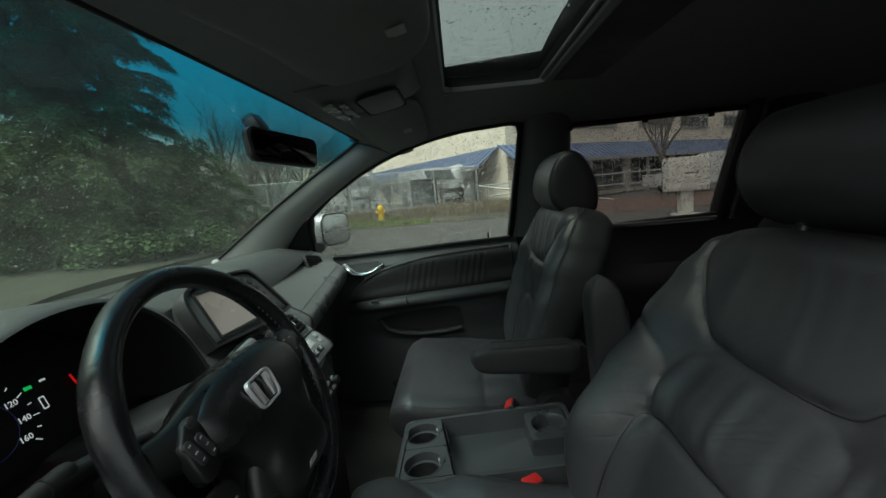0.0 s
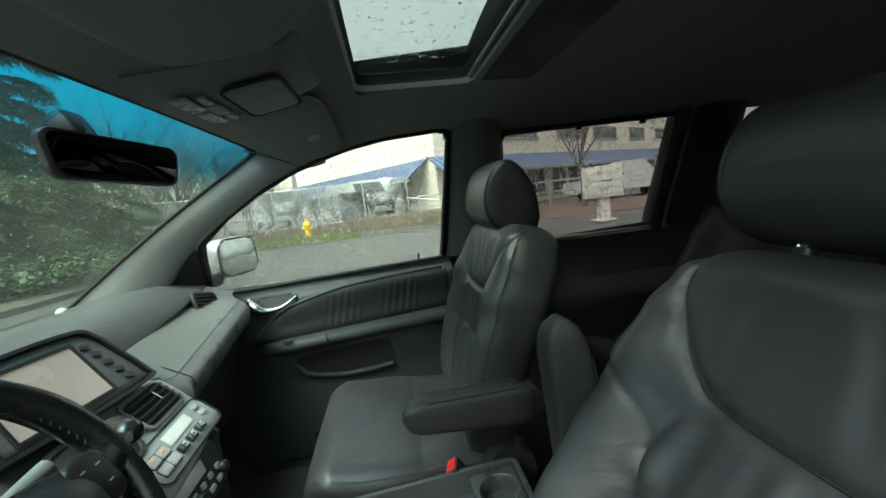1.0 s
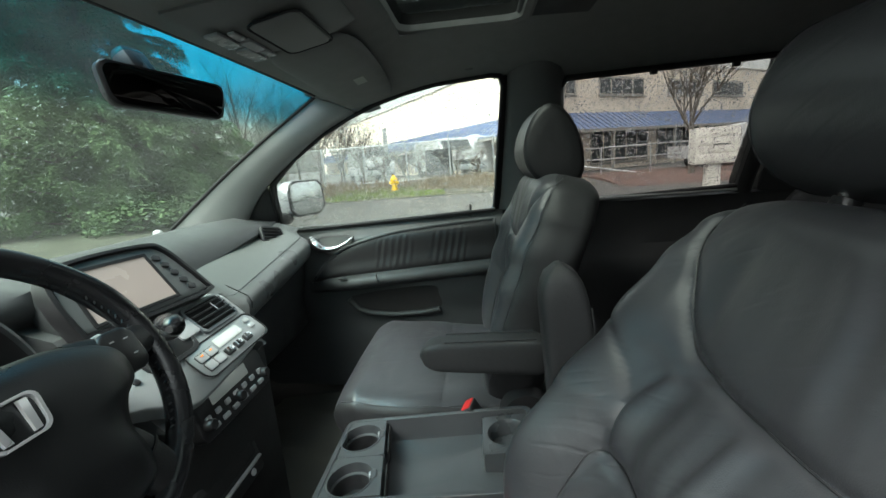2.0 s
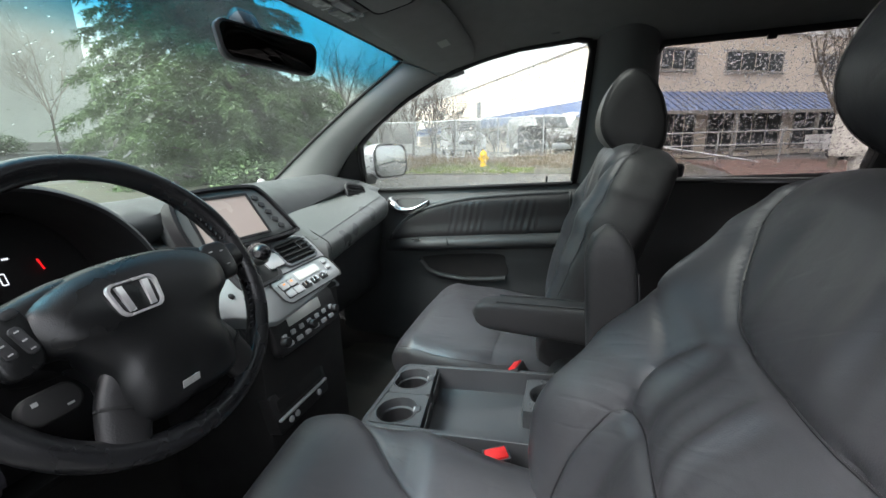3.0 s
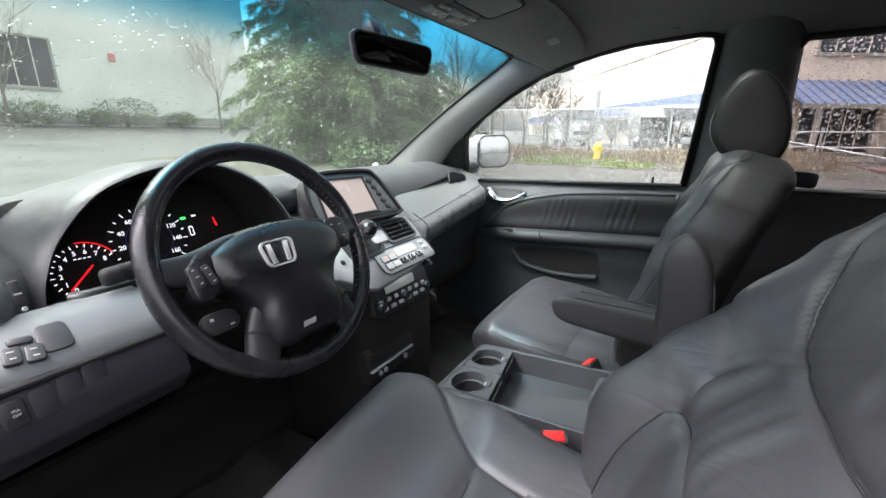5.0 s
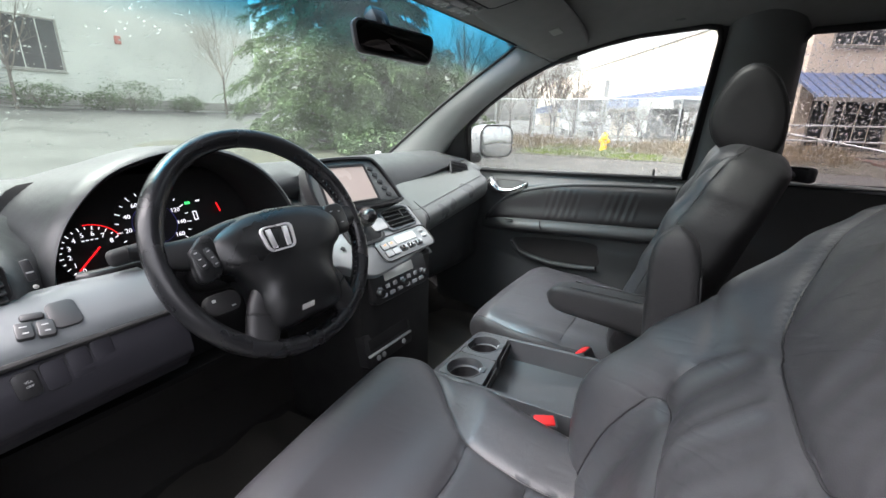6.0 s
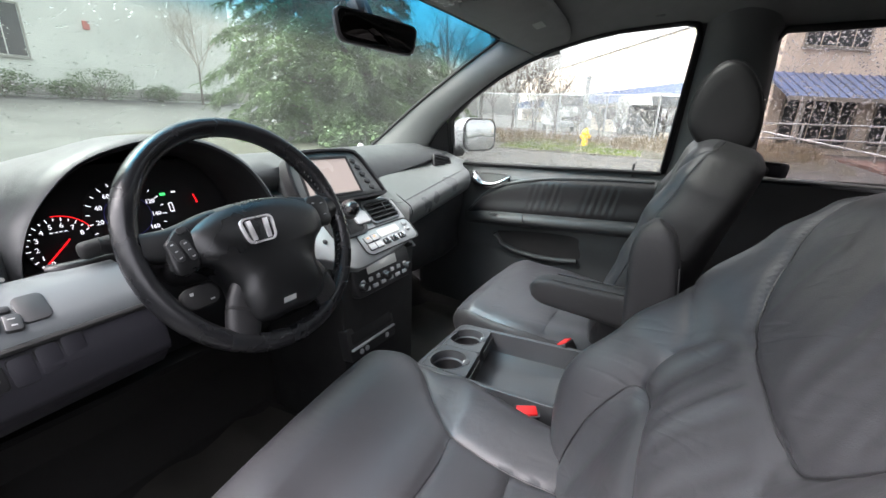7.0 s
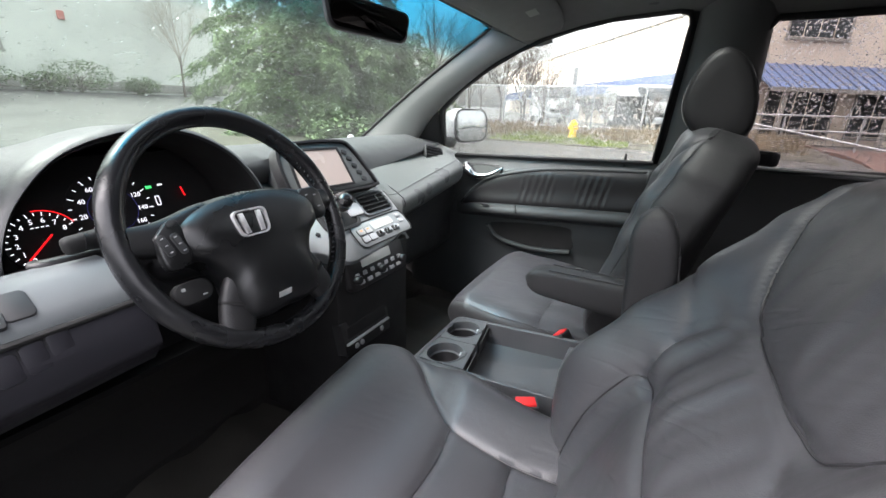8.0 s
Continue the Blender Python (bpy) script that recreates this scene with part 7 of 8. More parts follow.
def conifer(x, y, h, rad, seed, label, dens=1.0):
    """Trunk, whorls of limbs and drooping sprays of narrow leaflets on both sides of each twig."""
    rnd = random.Random(seed)
    g = np.random.default_rng(seed)
    t = thing("conifer", (x, y, gz(x, y)), label, "tree", "conifers")
    b = Vector((x, y, gz(x, y)))
    part("trunk", tube([b, b + Vector((0.05, 0.03, h * 0.5)), b + Vector((0, 0, h))], [0.16, 0.1, 0.02], 8), BARK, t, "", 60)
    V, F, base, way, length = [], [], [], [], []
    N = int(62 * h / 6)
    for k in range(N):
        f = (k + 0.5) / N
        z = 0.1 + (h - 0.2) * f
        L = rad * (1 - f) ** 0.7 * rnd.choice((0.7, 0.85, 1.0, 1.0, 1.2)) + 0.2
        a = k * 2.4 + rnd.uniform(-0.5, 0.5)
        d = Vector((math.cos(a), math.sin(a), 0))
        pts = [b + Vector((0, 0, z)) + d * (L * s) + Vector((0, 0, 0.16 * L * math.sin(s * 2.4) - 0.30 * L * s * s)) for s in (0, 0.35, 0.7, 1.0)]
        v, ff = tube(pts, [0.03, 0.02, 0.012, 0.004], 4, False, False)
        q = len(V)
        V += [tuple(p) for p in v]
        F += [[i + q for i in w] for w in ff]
        for _ in range(int((10 + 22 * L) * dens)):
            s = rnd.uniform(0.12, 1.0) ** 0.8
            i = min(int(s * 3), 2)
            c = pts[i].lerp(pts[i + 1], s * 3 - i)
            side = Vector((-d[1], d[0], 0)) * rnd.choice((-1, 1)) * rnd.uniform(0.3, 1.0)
            base.append(c)
            way.append((d * rnd.uniform(0.3, 1.0) + side + Vector((0, 0, rnd.uniform(-0.75, 0.1)))).normalized())
            length.append(rnd.uniform(0.25, 0.5) * (0.6 + 0.25 * L))
    B, W, S = np.array([tuple(p) for p in base]), np.array([tuple(p) for p in way]), np.array(length)
    n = 26
    along = np.linspace(0.05, 1.0, n)
    P = B[:, None, :] + W[:, None, :] * (S[:, None] * along)[:, :, None]
    P[:, :, 2] -= 0.35 * S[:, None] * along[None, :] ** 2
    P = P + g.normal(0, 0.012, P.shape)
    X = np.cross(W, np.array((0, 0, 1.0)) + g.normal(0, 0.35, W.shape))
    X /= np.linalg.norm(X, axis=1)[:, None]
    sign = np.where(np.arange(n) % 2, 1.0, -1.0)
    D = W[:, None, :] * 0.75 + X[:, None, :] * sign[None, :, None] * 0.75 + g.normal(0, 0.25, P.shape)
    D[:, :, 2] -= 0.25
    L2 = (0.05 + 0.22 * S)[:, None] * (1.05 - 0.7 * along)[None, :] * g.uniform(0.7, 1.3, P.shape[:2])
    side = np.cross(D, g.normal(0, 1, P.shape))
    side /= np.linalg.norm(side, axis=2)[:, :, None] + 1e-9
    wid = (0.008 + 0.05 * L2)[:, :, None]
    quad = np.stack([P, P + D * (L2 * 0.5)[:, :, None] + side * wid, P + D * L2[:, :, None], P + D * (L2 * 0.5)[:, :, None] - side * wid], 2).reshape(-1, 3)
    me = bpy.data.meshes.new("crown")
    me.from_pydata(quad.tolist(), [], np.arange(len(quad)).reshape(-1, 4).tolist())
    me.materials.append(CONIFER)
    ob = new("crown", me)
    ob.parent = t
    ob.location = -t.location
    tagged(ob, "drooping green needle sprays")
    part("limbs", (V, F), BARK, t, "", 0)
    return t


def shrub(x, y, w, h, seed, label, material=SHRUB, n=1500):
    rnd = random.Random(seed)
    t = thing("shrub", (x, y, gz(x, y)), label, "shrub", "shrubs")
    b = Vector((x, y, gz(x, y)))
    V, F, tips = [], [], []
    for k in range(7):
        a = 6.28 * k / 7
        branchy(V, F, b, Vector((math.cos(a) * 0.6, math.sin(a) * 0.6, 1)).normalized(), h * 0.6, 0.025, 3, rnd, tips)
    part("stems", (V, F), BARK, t, "", 0)
    LV, LF = [], []
    for _ in range(n // 6):
        u = Vector((rnd.gauss(0, 1), rnd.gauss(0, 1), rnd.gauss(0, 1))).normalized() * rnd.uniform(0.5, 1.0)
        c = b + Vector((u[0] * w / 2, u[1] * w / 2, h * 0.5 + u[2] * h * 0.5)) * 1.0
        leaves(LV, LF, c, 0.18, 6, rnd, 0.8, 2.0)
    part("crown", (LV, LF), material, t, "small green leaves", 0)
    return t


conifer(9.0, 10.0, 11.0, 2.0, 11, "tall green conifer with drooping sprays ahead of the car", 1.3)
conifer(9.7, 9.3, 9.0, 2.1, 12, "tall green conifer beside the street", 1.2)
conifer(10.6, 9.2, 12.0, 1.8, 14, "tall slender conifer beside the street", 1.2)
conifer(12.5, 8.8, 3.4, 1.7, 15, "young green conifer beside the street", 1.2)
conifer(14.8, 9.6, 3.6, 2.0, 16, "young green conifer at the end of the fence", 1.1)
conifer(10.2, 12.8, 11.0, 2.4, 13, "green conifer standing behind the front ones")
shrub(8.7, 8.0, 2.6, 0.9, 21, "low green shrub under the conifers", SHRUB, 2600)
shrub(9.9, 7.2, 2.4, 0.9, 22, "low green shrub under the conifers", SHRUB, 2200)


def window_unit(parent, m, w, h, mull=2, name="window"):
    """Recessed far window: frame with sill and panes."""
    wnd = part(name, frame_ring([(-w / 2, -h / 2), (w / 2, -h / 2), (w / 2, h / 2), (-w / 2, h / 2)], [(-w / 2 + 0.08, -h / 2 + 0.08), (w / 2 - 0.08, -h / 2 + 0.08), (w / 2 - 0.08, h / 2 - 0.08), (-w / 2 + 0.08, h / 2 - 0.08)], 0.12, m @ Matrix.Translation((0, 0, 0.04)), 0.01), FRAME_FAR, parent, "", 0)
    for k in range(mull):
        pw = (w - 0.16) / mull
        part("pane", rbox((pw - 0.06, h - 0.2, 0.02), 0.004, 1, m @ Matrix.Translation((-w / 2 + 0.08 + pw * (k + 0.5), 0, 0.012))), GLASS_FAR, wnd, "", 0)
    part("sill", rbox((w + 0.1, 0.06, 0.12), 0.01, 1, m @ Matrix.Translation((0, -h / 2 - 0.02, 0.05))), FRAME_FAR, wnd, "", 0)
    return wnd


# tan building with blue awnings across the street, one corner towards the car
TURN = radians(33.5)
WAY_A, WAY_B, CORNER = Vector((math.cos(TURN), math.sin(TURN), 0)), Vector((math.sin(TURN), -math.cos(TURN), 0)), Vector((22.0, -3.0, 0))
tan = thing("tan_building", CORNER, "tan two-storey building with blue metal awnings", "building")
mid = CORNER + WAY_A * 23 + WAY_B * 18
part("wall", rbox((46, 36, 6.9), 0.03, 1, pose(mid[0], mid[1], 2.7, 0, 0, math.degrees(TURN))), WALL_TAN, tan, "tan rendered wall", 0)
part("roof", rbox((46.2, 36.2, 0.12), 0.03, 1, pose(mid[0], mid[1], 6.2, 0, 0, math.degrees(TURN))), BOX_GREY, tan, "flat roof edge", 0)
face_b = lambda u, z: facing(CORNER + WAY_B * u + Vector((0, 0, z)), -WAY_A)
face_a = lambda u, z: facing(CORNER + WAY_A * u + Vector((0, 0, z)), -WAY_B)
for u, w in ((2.2, 2.9), (7.5, 4.0), (13.5, 3.2), (19.0, 4.0), (25.0, 3.2), (31.0, 4.0)):
    window_unit(tan, face_b(u, 4.78), w, 1.06, 4)
for u, w in ((2.3, 3.4), (7.4, 5.2), (13.2, 4.6), (18.6, 4.8), (24.6, 4.8)):
    window_unit(tan, face_b(u, 1.5), w, 2.3, 5)
for k in range(8):
    window_unit(tan, face_a(7.0 + 4.2 * k, 1.75), 2.6, 0.75, 3)
for face, u0, u1 in ((face_b, -0.6, 33.0), (face_a, 0.6, 44.0)):
    way = (WAY_B if face is face_b else WAY_A)
    out = (-WAY_A if face is face_b else -WAY_B)
    n = int((u1 - u0) / 0.42)
    top, low = [CORNER + way * (u0 + (u1 - u0) * j / n) + Vector((0, 0, 3.30)) for j in range(n + 1)], []
    low = [q + out * 1.5 + Vector((0, 0, -1.0)) for q in top]
    aw = part("awning", plate([top, low], (0, 0, -0.06)), ROOF_BLUE, tan, "blue ribbed metal awning", 0)
    ribs = join(*[tube([a + Vector((0, 0, 0.03)), b + Vector((0, 0, 0.03))], 0.028, 5) for a, b in zip(top, low)])
    tagged(part("ribs", ribs, ROOF_RIB, aw, "raised seams of the awning", 0), kind="stuff")
    part("fascia", plate([[low[0], low[-1]], [low[0] + Vector((0, 0, -0.16)), low[-1] + Vector((0, 0, -0.16))]], out * 0.05), FRAME_FAR, aw, "", 0)
    if face is face_b:
        for u in (0.2, 5.0, 10.6, 16.0, 21.6, 27.0, 32.0):
            q = CORNER + way * u + out * 1.4
            part("post", rbox((0.14, 0.14, 2.4), 0.01, 1, pose(q[0], q[1], 1.05, 0, 0, 33.5)), FRAME_FAR, aw, "", 0)

tk = CORNER + WAY_A * 3.1 - WAY_B * 1.15
tank = thing("storage_tank", (tk[0], tk[1], 0), "white rounded storage tank against the tan building", "tank")
part("shell", loft([[(tk[0] + 0.95 * math.cos(a) * k, tk[1] + 0.95 * math.sin(a) * k, z) for a in [6.2832 * j / 24 for j in range(24)]] for k, z in ((1, 0), (1, 1.9), (0.95, 2.2), (0.75, 2.45), (0.4, 2.58), (0.05, 2.62))]), WHITE_PAINT, tank, "white shell", 50)

# white building ahead
wb_ = thing("white_building", (12.0, 31, 1.5), "large white rendered building at the end of the lot", "building")
part("wall", rbox((34, 10, 13), 0.03, 1, Matrix.Translation((2.4, 34.0, 7.2))), WALL_WHITE, wb_, "white rendered wall", 0)
part("plinth", rbox((34.1, 0.1, 0.5), 0.02, 1, Matrix.Translation((2.4, 28.97, 1.72))), FRAME_FAR, wb_, "", 0)
fw = lambda x, z: facing((x, 29.0, z), (0, -1, 0))
window_unit(wb_, fw(7.1, 4.4), 2.4, 2.5, 3)
window_unit(wb_, fw(2.0, 4.4), 2.4, 2.5, 3)
window_unit(wb_, fw(-4.0, 4.4), 2.4, 2.5, 3)
part("alarm_box", rbox((0.3, 0.12, 0.42), 0.02, 1, Matrix.Translation((10.9, 28.95, 5.1))), FADED_RED, wb_, "small red box", 0)
stair = part("stair", rbox((0.12, 1.0, 0.12), 0.01, 1, Matrix.Translation((5.0, 28.4, 3.0))), FRAME_FAR, wb_, "outside metal stair", 0)
for k in range(9):
    part("tread", rbox((0.9, 0.3, 0.05), 0.01, 1, Matrix.Translation((5.2 + 0.02 * k, 28.3 - 0.0 * k, 1.8 + 0.17 * k))), GALV, stair, "", 0)
for x, w, h, sd in ((10.6, 3.4, 1.7, 31), (9.2, 2.0, 1.0, 34), (13.6, 2.0, 1.0, 32), (6.6, 3.0, 1.3, 33), (17.6, 2.4, 0.8, 35)):
    shrub(x, 27.8, w, h, sd, "rounded green shrub against the white wall", SHRUB, 2400)
bare_tree(15.6, 27.0, 7.5, 41, "slender leafless tree before the white wall", TWIG_PALE, 0.06, 6, 4)
bare_tree(5.6, 27.2, 6.5, 46, "leafless tree near the stair", TWIG, 0.07, 5, 3)
bare_tree(16.6, 1.6 + 8.0, 6.0, 42, "leafless tree by the fence", TWIG, 0.08, 5, 3)
bare_tree(17.4, 6.6, 5.0, 43, "leafless scrub tree by the fence", TWIG, 0.06, 5, 3)
bare_tree(15.5, -8.2, 6.2, 44, "spreading leafless tree in the bark bed", BARK, 0.1, 5, 5)
bare_tree(16.5, -14.0, 5.0, 45, "spreading leafless tree in the bark bed", TWIG, 0.1, 5, 3)
bare_tree(17.2, 5.6, 3.8, 47, "brown leafless thicket by the fence", TWIG, 0.05, 5, 4)
for bx_, by_, bh_, bs_ in ((16.8, 8.6, 4.6, 71), (17.5, 4.7, 3.4, 72), (16.6, 6.3, 4.4, 73), (18.2, 9.4, 5.0, 74), (16.9, 7.9, 4.9, 75), (17.8, 8.4, 5.2, 76), (17.6, 5.6, 3.8, 77), (17.0, 9.9, 4.8, 78)):
    bare_tree(bx_, by_, bh_, bs_, "brown leafless thicket by the fence", TWIG, 0.05, 5, 4)
bare_tree(17.0, 7.4, 4.2, 48, "brown leafless thicket by the fence", TWIG, 0.05, 5, 4)

for bx_, by_, bh_, bs_ in ((17.2, 3.7, 1.9, 81), (17.6, 2.9, 1.7, 82), (17.1, 2.1, 1.8, 83), (17.5, 1.3, 1.6, 84), (17.0, 0.5, 1.7, 85), (17.3, -0.4, 1.6, 86), (17.2, 4.6, 2.2, 87)):
    bare_tree(bx_, by_, bh_, bs_, "low dark leafless brush behind the fence", BARK, 0.04, 5, 5)

# chain fence with rails
fence = thing("chain_fence", (16.2, 2, 0.35), "galvanised wire fence along the yard", "fence")
for k in range(9):
    y = 13.0 - 1.75 * k
    part("post", tube([(16.2, y, gz(16.2, y)), (16.2, y, gz(16.2, y) + 1.75)], 0.035, 8), GALV, fence, "", 60)
for z in (0.25, 1.7):
    part("rail", tube([(16.2, 13.0 - 1.75 * k, gz(16.2, 13 - 1.75 * k) + z) for k in range(9)], 0.022, 6), GALV, fence, "", 60)
V, F = [], []
for k in range(230):
    y = 11.5 - 11.0 * k / 229
    for s in (1, -1):
        a, b = Vector((16.2, y, gz(16.2, y) + 0.2)), Vector((16.2, y + s * 1.5, gz(16.2, y) + 1.7))
        v, f = tube([a, b], 0.004, 3, False, False)
        q = len(V)
        V += [tuple(p) for p in v]
        F += [[i + q for i in g] for g in f]
part("wire_mesh", (V, F), GALV, fence, "woven wire", 0)
rails = thing("pipe_railing", (18.5, -8, 0), "long galvanised pipe railing before the tan building", "railing")
for z in (0.75, 1.25):
    part("rail", tube([(18.4, -1.5 - 0.9 * k, z) for k in range(20)], 0.03, 8), GALV, rails, "", 60)
for k in range(9):
    part("post", tube([(18.4, -1.6 - 2.1 * k, -0.05), (18.4, -1.6 - 2.1 * k, 1.27)], 0.035, 8), GALV, rails, "", 60)
part("rail", tube([(17.0, -1.0, 1.25), (15.4, -6.2, 0.25)], 0.03, 8), GALV, rails, "slanting pipe", 60)

# hydrant
hyd = thing("fire_hydrant", (14.0, 2.66, gz(14, 2.66)), "yellow fire hydrant on the grass verge", "hydrant")
hz = gz(14, 2.66)
hc = lambda prof, m=None: loft([[(14 + r * math.cos(a), 2.66 + r * math.sin(a), hz + z) for a in [6.2832 * j / 18 for j in range(18)]] for r, z in prof])
part("barrel", hc([(0.15, 0.02), (0.15, 0.07), (0.105, 0.08), (0.10, 0.40), (0.135, 0.42), (0.135, 0.45)]), YELLOW, hyd, "", 40)
part("bonnet", hc([(0.13, 0.45), (0.12, 0.50), (0.08, 0.56), (0.03, 0.59), (0.03, 0.63)]), YELLOW, hyd, "", 40)
for d in ((1, 0), (-1, 0), (0, 1)):
    part("nozzle", tube([(14, 2.66, hz + 0.34), (14 + 0.17 * d[1], 2.66 + 0.17 * d[0], hz + 0.34)], 0.055, 12), YELLOW, hyd, "", 40)

# cluster mailbox on a pedestal
mb = thing("cluster_mailbox", (9.6, -5.875, 0), "pale grey cluster mailbox on a pedestal beside the street", "mailbox")
mbm = facing((9.6, -5.875, 1.06), (-1, 0.15, 0))
mbz = gz(9.6, -5.875)
part("cabinet", slab(rrect(0.93, 0.83, 0.02), 0.45, mbm, 0.02), BOX_GREY, mb, "grey metal cabinet", 30)
for i in range(3):
    for j in range(4):
        part("box_door", slab(rrect(0.25, 0.165, 0.01), 0.02, mbm @ Matrix.Translation((-0.27 + 0.27 * i, -0.27 + 0.18 * j, 0.008)), 0.004), BOX_GREY, mb, "", 30)
part("label", rbox((0.30, 0.03, 0.002), 0.0005, 1, mbm @ Matrix.Translation((0.06, 0.02, 0.012))), BUTTON, mb, "dark printed line", 0)
part("pedestal", rbox((0.24, 0.3, 0.75), 0.02, 1, Matrix.Translation((9.78, -5.875, 0.33))), BOX_GREY, mb, "grey pedestal", 30)
part("base_plate", rbox((0.5, 0.5, 0.06), 0.01, 1, Matrix.Translation((9.78, -5.875, mbz + 0.05))), BOX_GREY, mb, "", 30)


def vehicle(name, x, y, yaw, L, W, H, kind, label):
    """Parked vehicle seen far off: body, cabin, windows, wheels."""
    base = gz(x, y)
    v = thing(name, (x, y, base), label, "van" if kind == "van" else "pickup", "parked vehicles")
    m = pose(x, y, base, 0, 0, yaw)
    if kind == "van":
        prof = [(-L / 2, 0.45), (-L / 2, H * 0.9), (-L / 2 + 0.15, H), (L * 0.17, H), (L * 0.30, H * 0.62), (L / 2 - 0.1, H * 0.52), (L / 2, H * 0.42), (L / 2, 0.4)]
    else:
        prof = [(-L / 2, 0.5), (-L / 2, H * 0.58), (-L * 0.08, H * 0.58), (-L * 0.06, H * 0.96), (-L * 0.03, H), (L * 0.14, H), (L * 0.25, H * 0.62), (L / 2 - 0.1, H * 0.56), (L / 2, H * 0.45), (L / 2, 0.45)]
    k = lambda s: [tuple(m @ Vector((a, s * (W / 2 - (0.12 if b > H * 0.65 else 0)), b))) for a, b in prof]
    k2 = lambda s: [tuple(m @ Vector((a * 0.985, s * (W / 2 - 0.06 - (0.12 if b > H * 0.65 else 0)), b + (0.03 if b > H * 0.8 else 0)))) for a, b in prof]
    body = part("body", loft([k(-1), k2(-0.6), k2(0.6), k(1)]), WHITE_PAINT, v, "white painted body", 25)
    for s in (-1, 1):
        for a in ((-0.62, 0.62) if kind == "van" else (-0.6, 0.62)):
            wc = Vector((a * L / 2, s * (W / 2 - 0.1), 0.36))
            wh = part("wheel", tube([m @ (wc - Vector((0, 0.12 * s, 0))), m @ (wc + Vector((0, 0.11 * s, 0)))], 0.36, 20), TYRE, v, "", 40)
            part("rim", tube([m @ (wc + Vector((0, 0.10 * s, 0))), m @ (wc + Vector((0, 0.12 * s, 0)))], 0.21, 16), GALV, wh, "", 40)
        spans = ((-L * 0.42, -L * 0.22), (-L * 0.20, 0.0), (0.03, L * 0.16)) if kind == "van" else ((-L * 0.04, L * 0.06), (L * 0.075, L * 0.16))
        for a, b in spans:
            part("side_window", rbox((b - a, 0.02, H * 0.25), 0.01, 1, m @ Matrix.Translation(((a + b) / 2, s * (W / 2 - 0.105), H * 0.79))), GLASS_FAR, v, "dark window", 0)
    a0, a1 = (L * 0.175, L * 0.30)
    part("windscreen", rbox((0.02, W - 0.4, H * 0.36), 0.01, 1, m @ pose((a0 + a1) / 2 + 0.03, 0, H * 0.81, 0, -math.degrees(math.atan2(a1 - a0, H * 0.38)), 0)), GLASS_FAR, v, "dark windscreen", 0)
    part("bumper", rbox((0.14, W - 0.1, 0.25), 0.04, 2, m @ Matrix.Translation((L / 2 + 0.02, 0, 0.52))), GALV, v, "", 40)
    part("grille", rbox((0.05, W * 0.6, 0.22), 0.02, 1, m @ Matrix.Translation((L / 2 + 0.01, 0, 0.80))), TYRE, v, "dark grille", 0)
    for s in (-1, 1):
        part("headlight", rbox((0.05, 0.22, 0.18), 0.02, 1, m @ Matrix.Translation((L / 2 + 0.012, s * (W / 2 - 0.2), 0.82))), LENS, v, "", 0)
    return v


vehicle("white_van", 22.6, 1.3, 208, 5.4, 2.0, 2.05, "van", "white passenger van parked in the yard behind the fence")
vehicle("white_van", 26.0, 6.6, 205, 5.6, 2.0, 2.2, "van", "white van parked farther back in the yard")
vehicle("white_pickup", 19.0, -12.0, 262, 5.4, 1.95, 1.8, "pickup", "white pickup parked before the tan building")
yard = thing("yard_pole", (20.0, 4.1, 0.3), "grey metal pole in the yard", "pole")
part("shaft", tube([(20.0, 4.1, 0.0), (20.0, 4.1, 3.05)], 0.12, 10), GALV, yard, "", 60)
tg = thing("yard_gate", (16.6, 1.4, 0.35), "dark mesh gate panel in the fence", "gate")
part("panel", rbox((0.05, 1.1, 1.25), 0.01, 1, Matrix.Translation((16.35, 1.2, 1.1))), TYRE, tg, "dark mesh panel", 0)


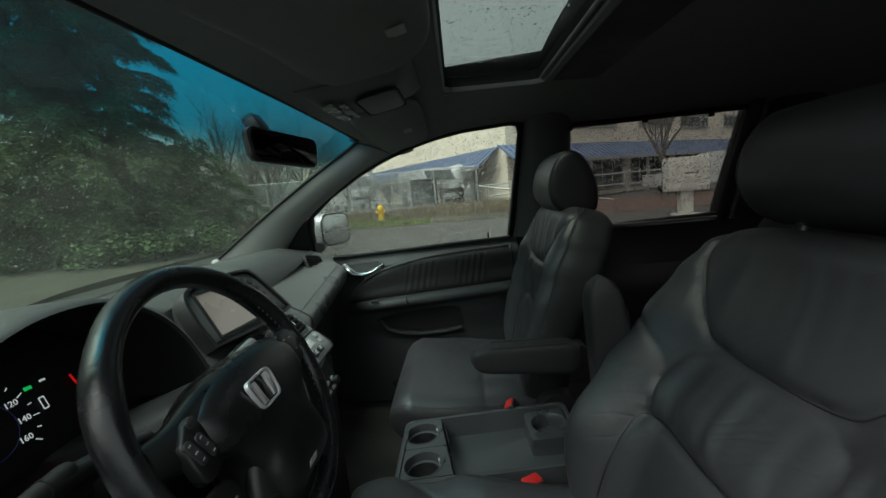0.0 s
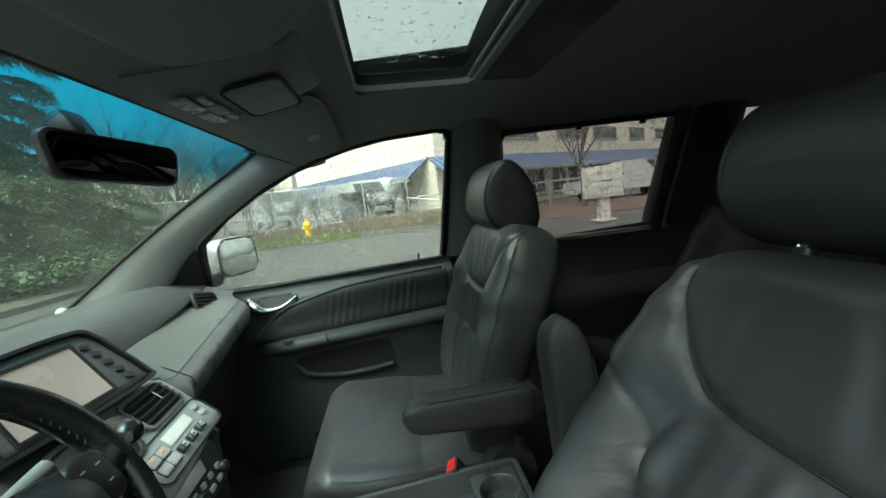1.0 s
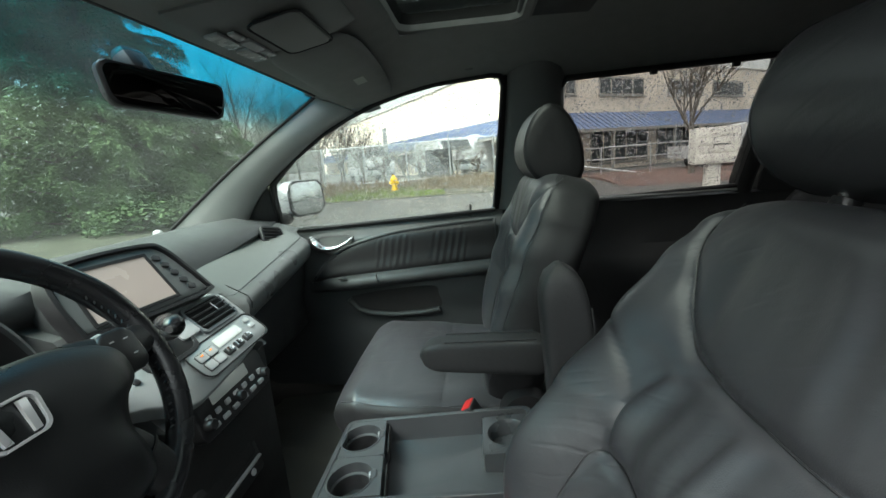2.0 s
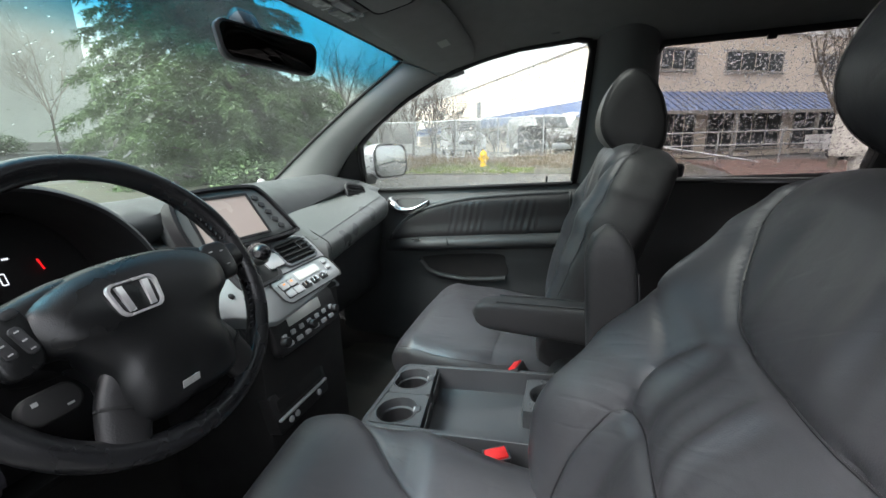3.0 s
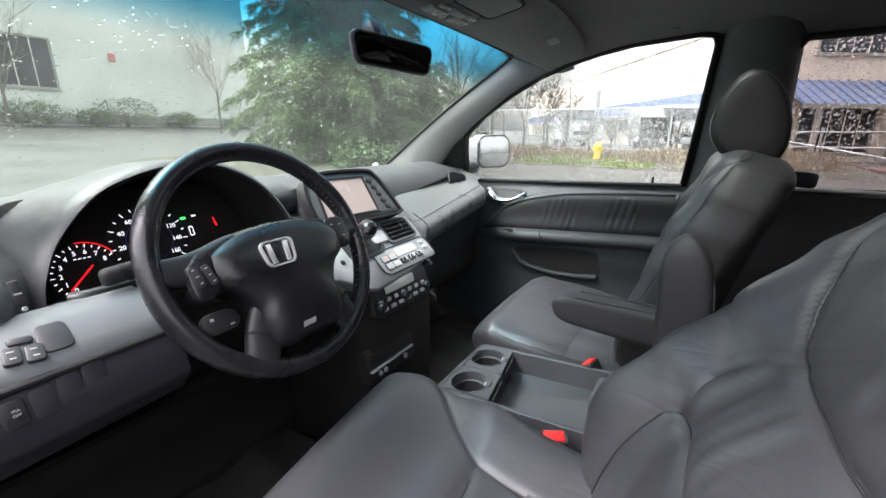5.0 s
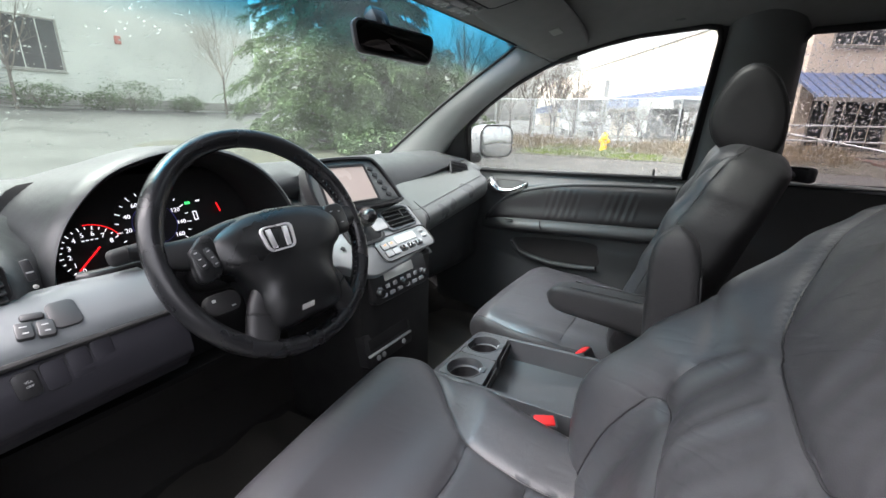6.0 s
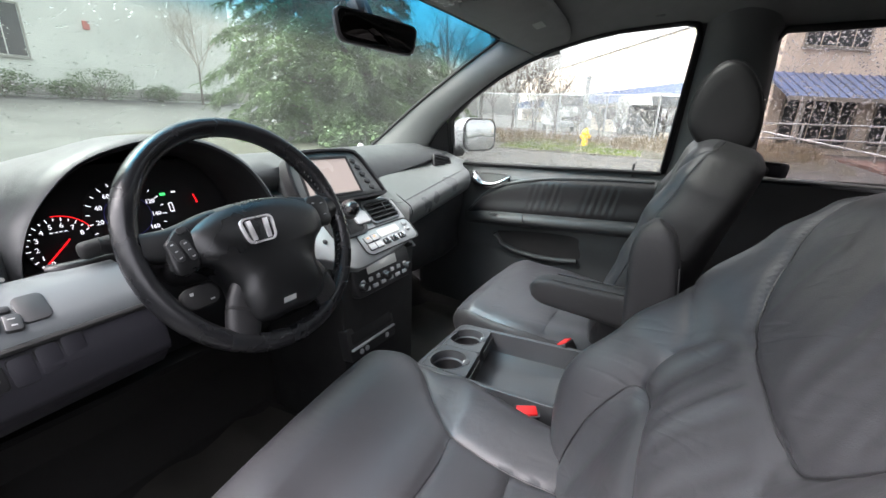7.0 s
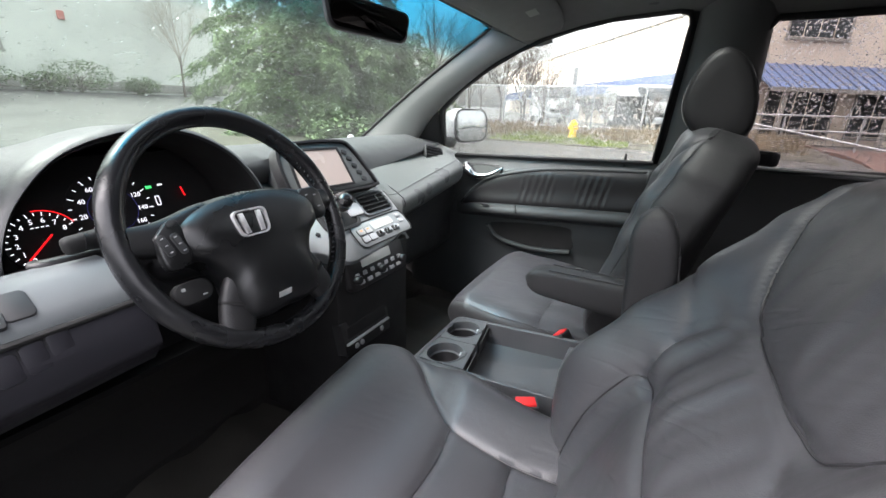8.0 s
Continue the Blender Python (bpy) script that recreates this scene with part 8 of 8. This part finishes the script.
# ---- rain on the glass ----
def drops(name, place, count, rmin, rmax, seed, label, normal):
    """Small flattened lenses of water on a pane; place(u, v) gives a point or None."""
    rnd = random.Random(seed)
    N = Vector(normal).normalized()
    X = N.orthogonal().normalized()
    Y = N.cross(X)
    V, F = [], []
    done = 0
    while done < count:
        p = place(rnd.random(), rnd.random())
        done += 1
        if p is None:
            continue
        p = Vector(p)
        r = rmin + (rmax - rmin) * rnd.random() ** 2.2
        sx, sy = rnd.uniform(0.75, 1.25), rnd.uniform(0.8, 1.3)
        k = len(V)
        for j in range(7):
            a = 6.2832 * j / 7
            V.append(tuple(p + X * r * sx * math.cos(a) + Y * r * sy * math.sin(a)))
        for j in range(7):
            a = 6.2832 * j / 7
            V.append(tuple(p + (X * r * sx * math.cos(a) + Y * r * sy * math.sin(a)) * 0.62 + N * r * 0.38))
        V.append(tuple(p + N * r * 0.52))
        for j in range(7):
            q = (j + 1) % 7
            F += [[k + j, k + q, k + 7 + q, k + 7 + j], [k + 7 + j, k + 7 + q, k + 14]]
        F.append([k + j for j in range(6, -1, -1)])
    ob = structure(name, (V, F), WATER, label, "raindrops", 60, "stuff")
    ob.visible_shadow = False
    return ob


def on_door(u, v):
    y, z = 0.47 - 0.85 * u, 0.95 + 0.45 * v ** 1.6
    return (win_x(z) + 0.0105, y, z) if inside(y, z, DOOR_WIN) else None


def on_rear(u, v):
    y, z = -0.54 - 0.61 * u, 1.0 + 0.38 * v
    p = side(1, y, z, 0.0125)
    return p if inside(y, z, REAR_WIN) else None


def on_screen(u, v):
    p = ws_point(-0.98 + 1.96 * u, 0.02 + 0.74 * v)
    return (p[0], p[1] + 0.003, p[2] + 0.005)


def on_roof(u, v):
    return (HOLE_X[0] + 0.03 + (hw - 0.06) * u, HOLE_Y[0] + 0.02 + (hh - 0.04) * v, 1.5045)


drops("raindrops_door", on_door, 21000, 0.0008, 0.0025, 61, "raindrops on the passenger's window", (1, 0, 0.5128))
drops("raindrops_rear", on_rear, 9000, 0.0008, 0.0027, 62, "raindrops on the rear side window", (1, 0, 0.5128))
drops("raindrops_screen", on_screen, 3000, 0.0008, 0.0026, 63, "raindrops on the windscreen", (0, 0.52, 0.85))
drops("raindrops_roof", on_roof, 700, 0.0009, 0.0032, 64, "raindrops on the sunroof", (0, 0, 1))


def on_mirror(u, v):
    return mm @ Vector(((u - 0.5) * 0.165, (v - 0.5) * 0.115, 0.0083))


drops("raindrops_mirror", on_mirror, 380, 0.0008, 0.003, 65, "raindrops on the outside mirror", (-0.42, -1.0, 0.03))
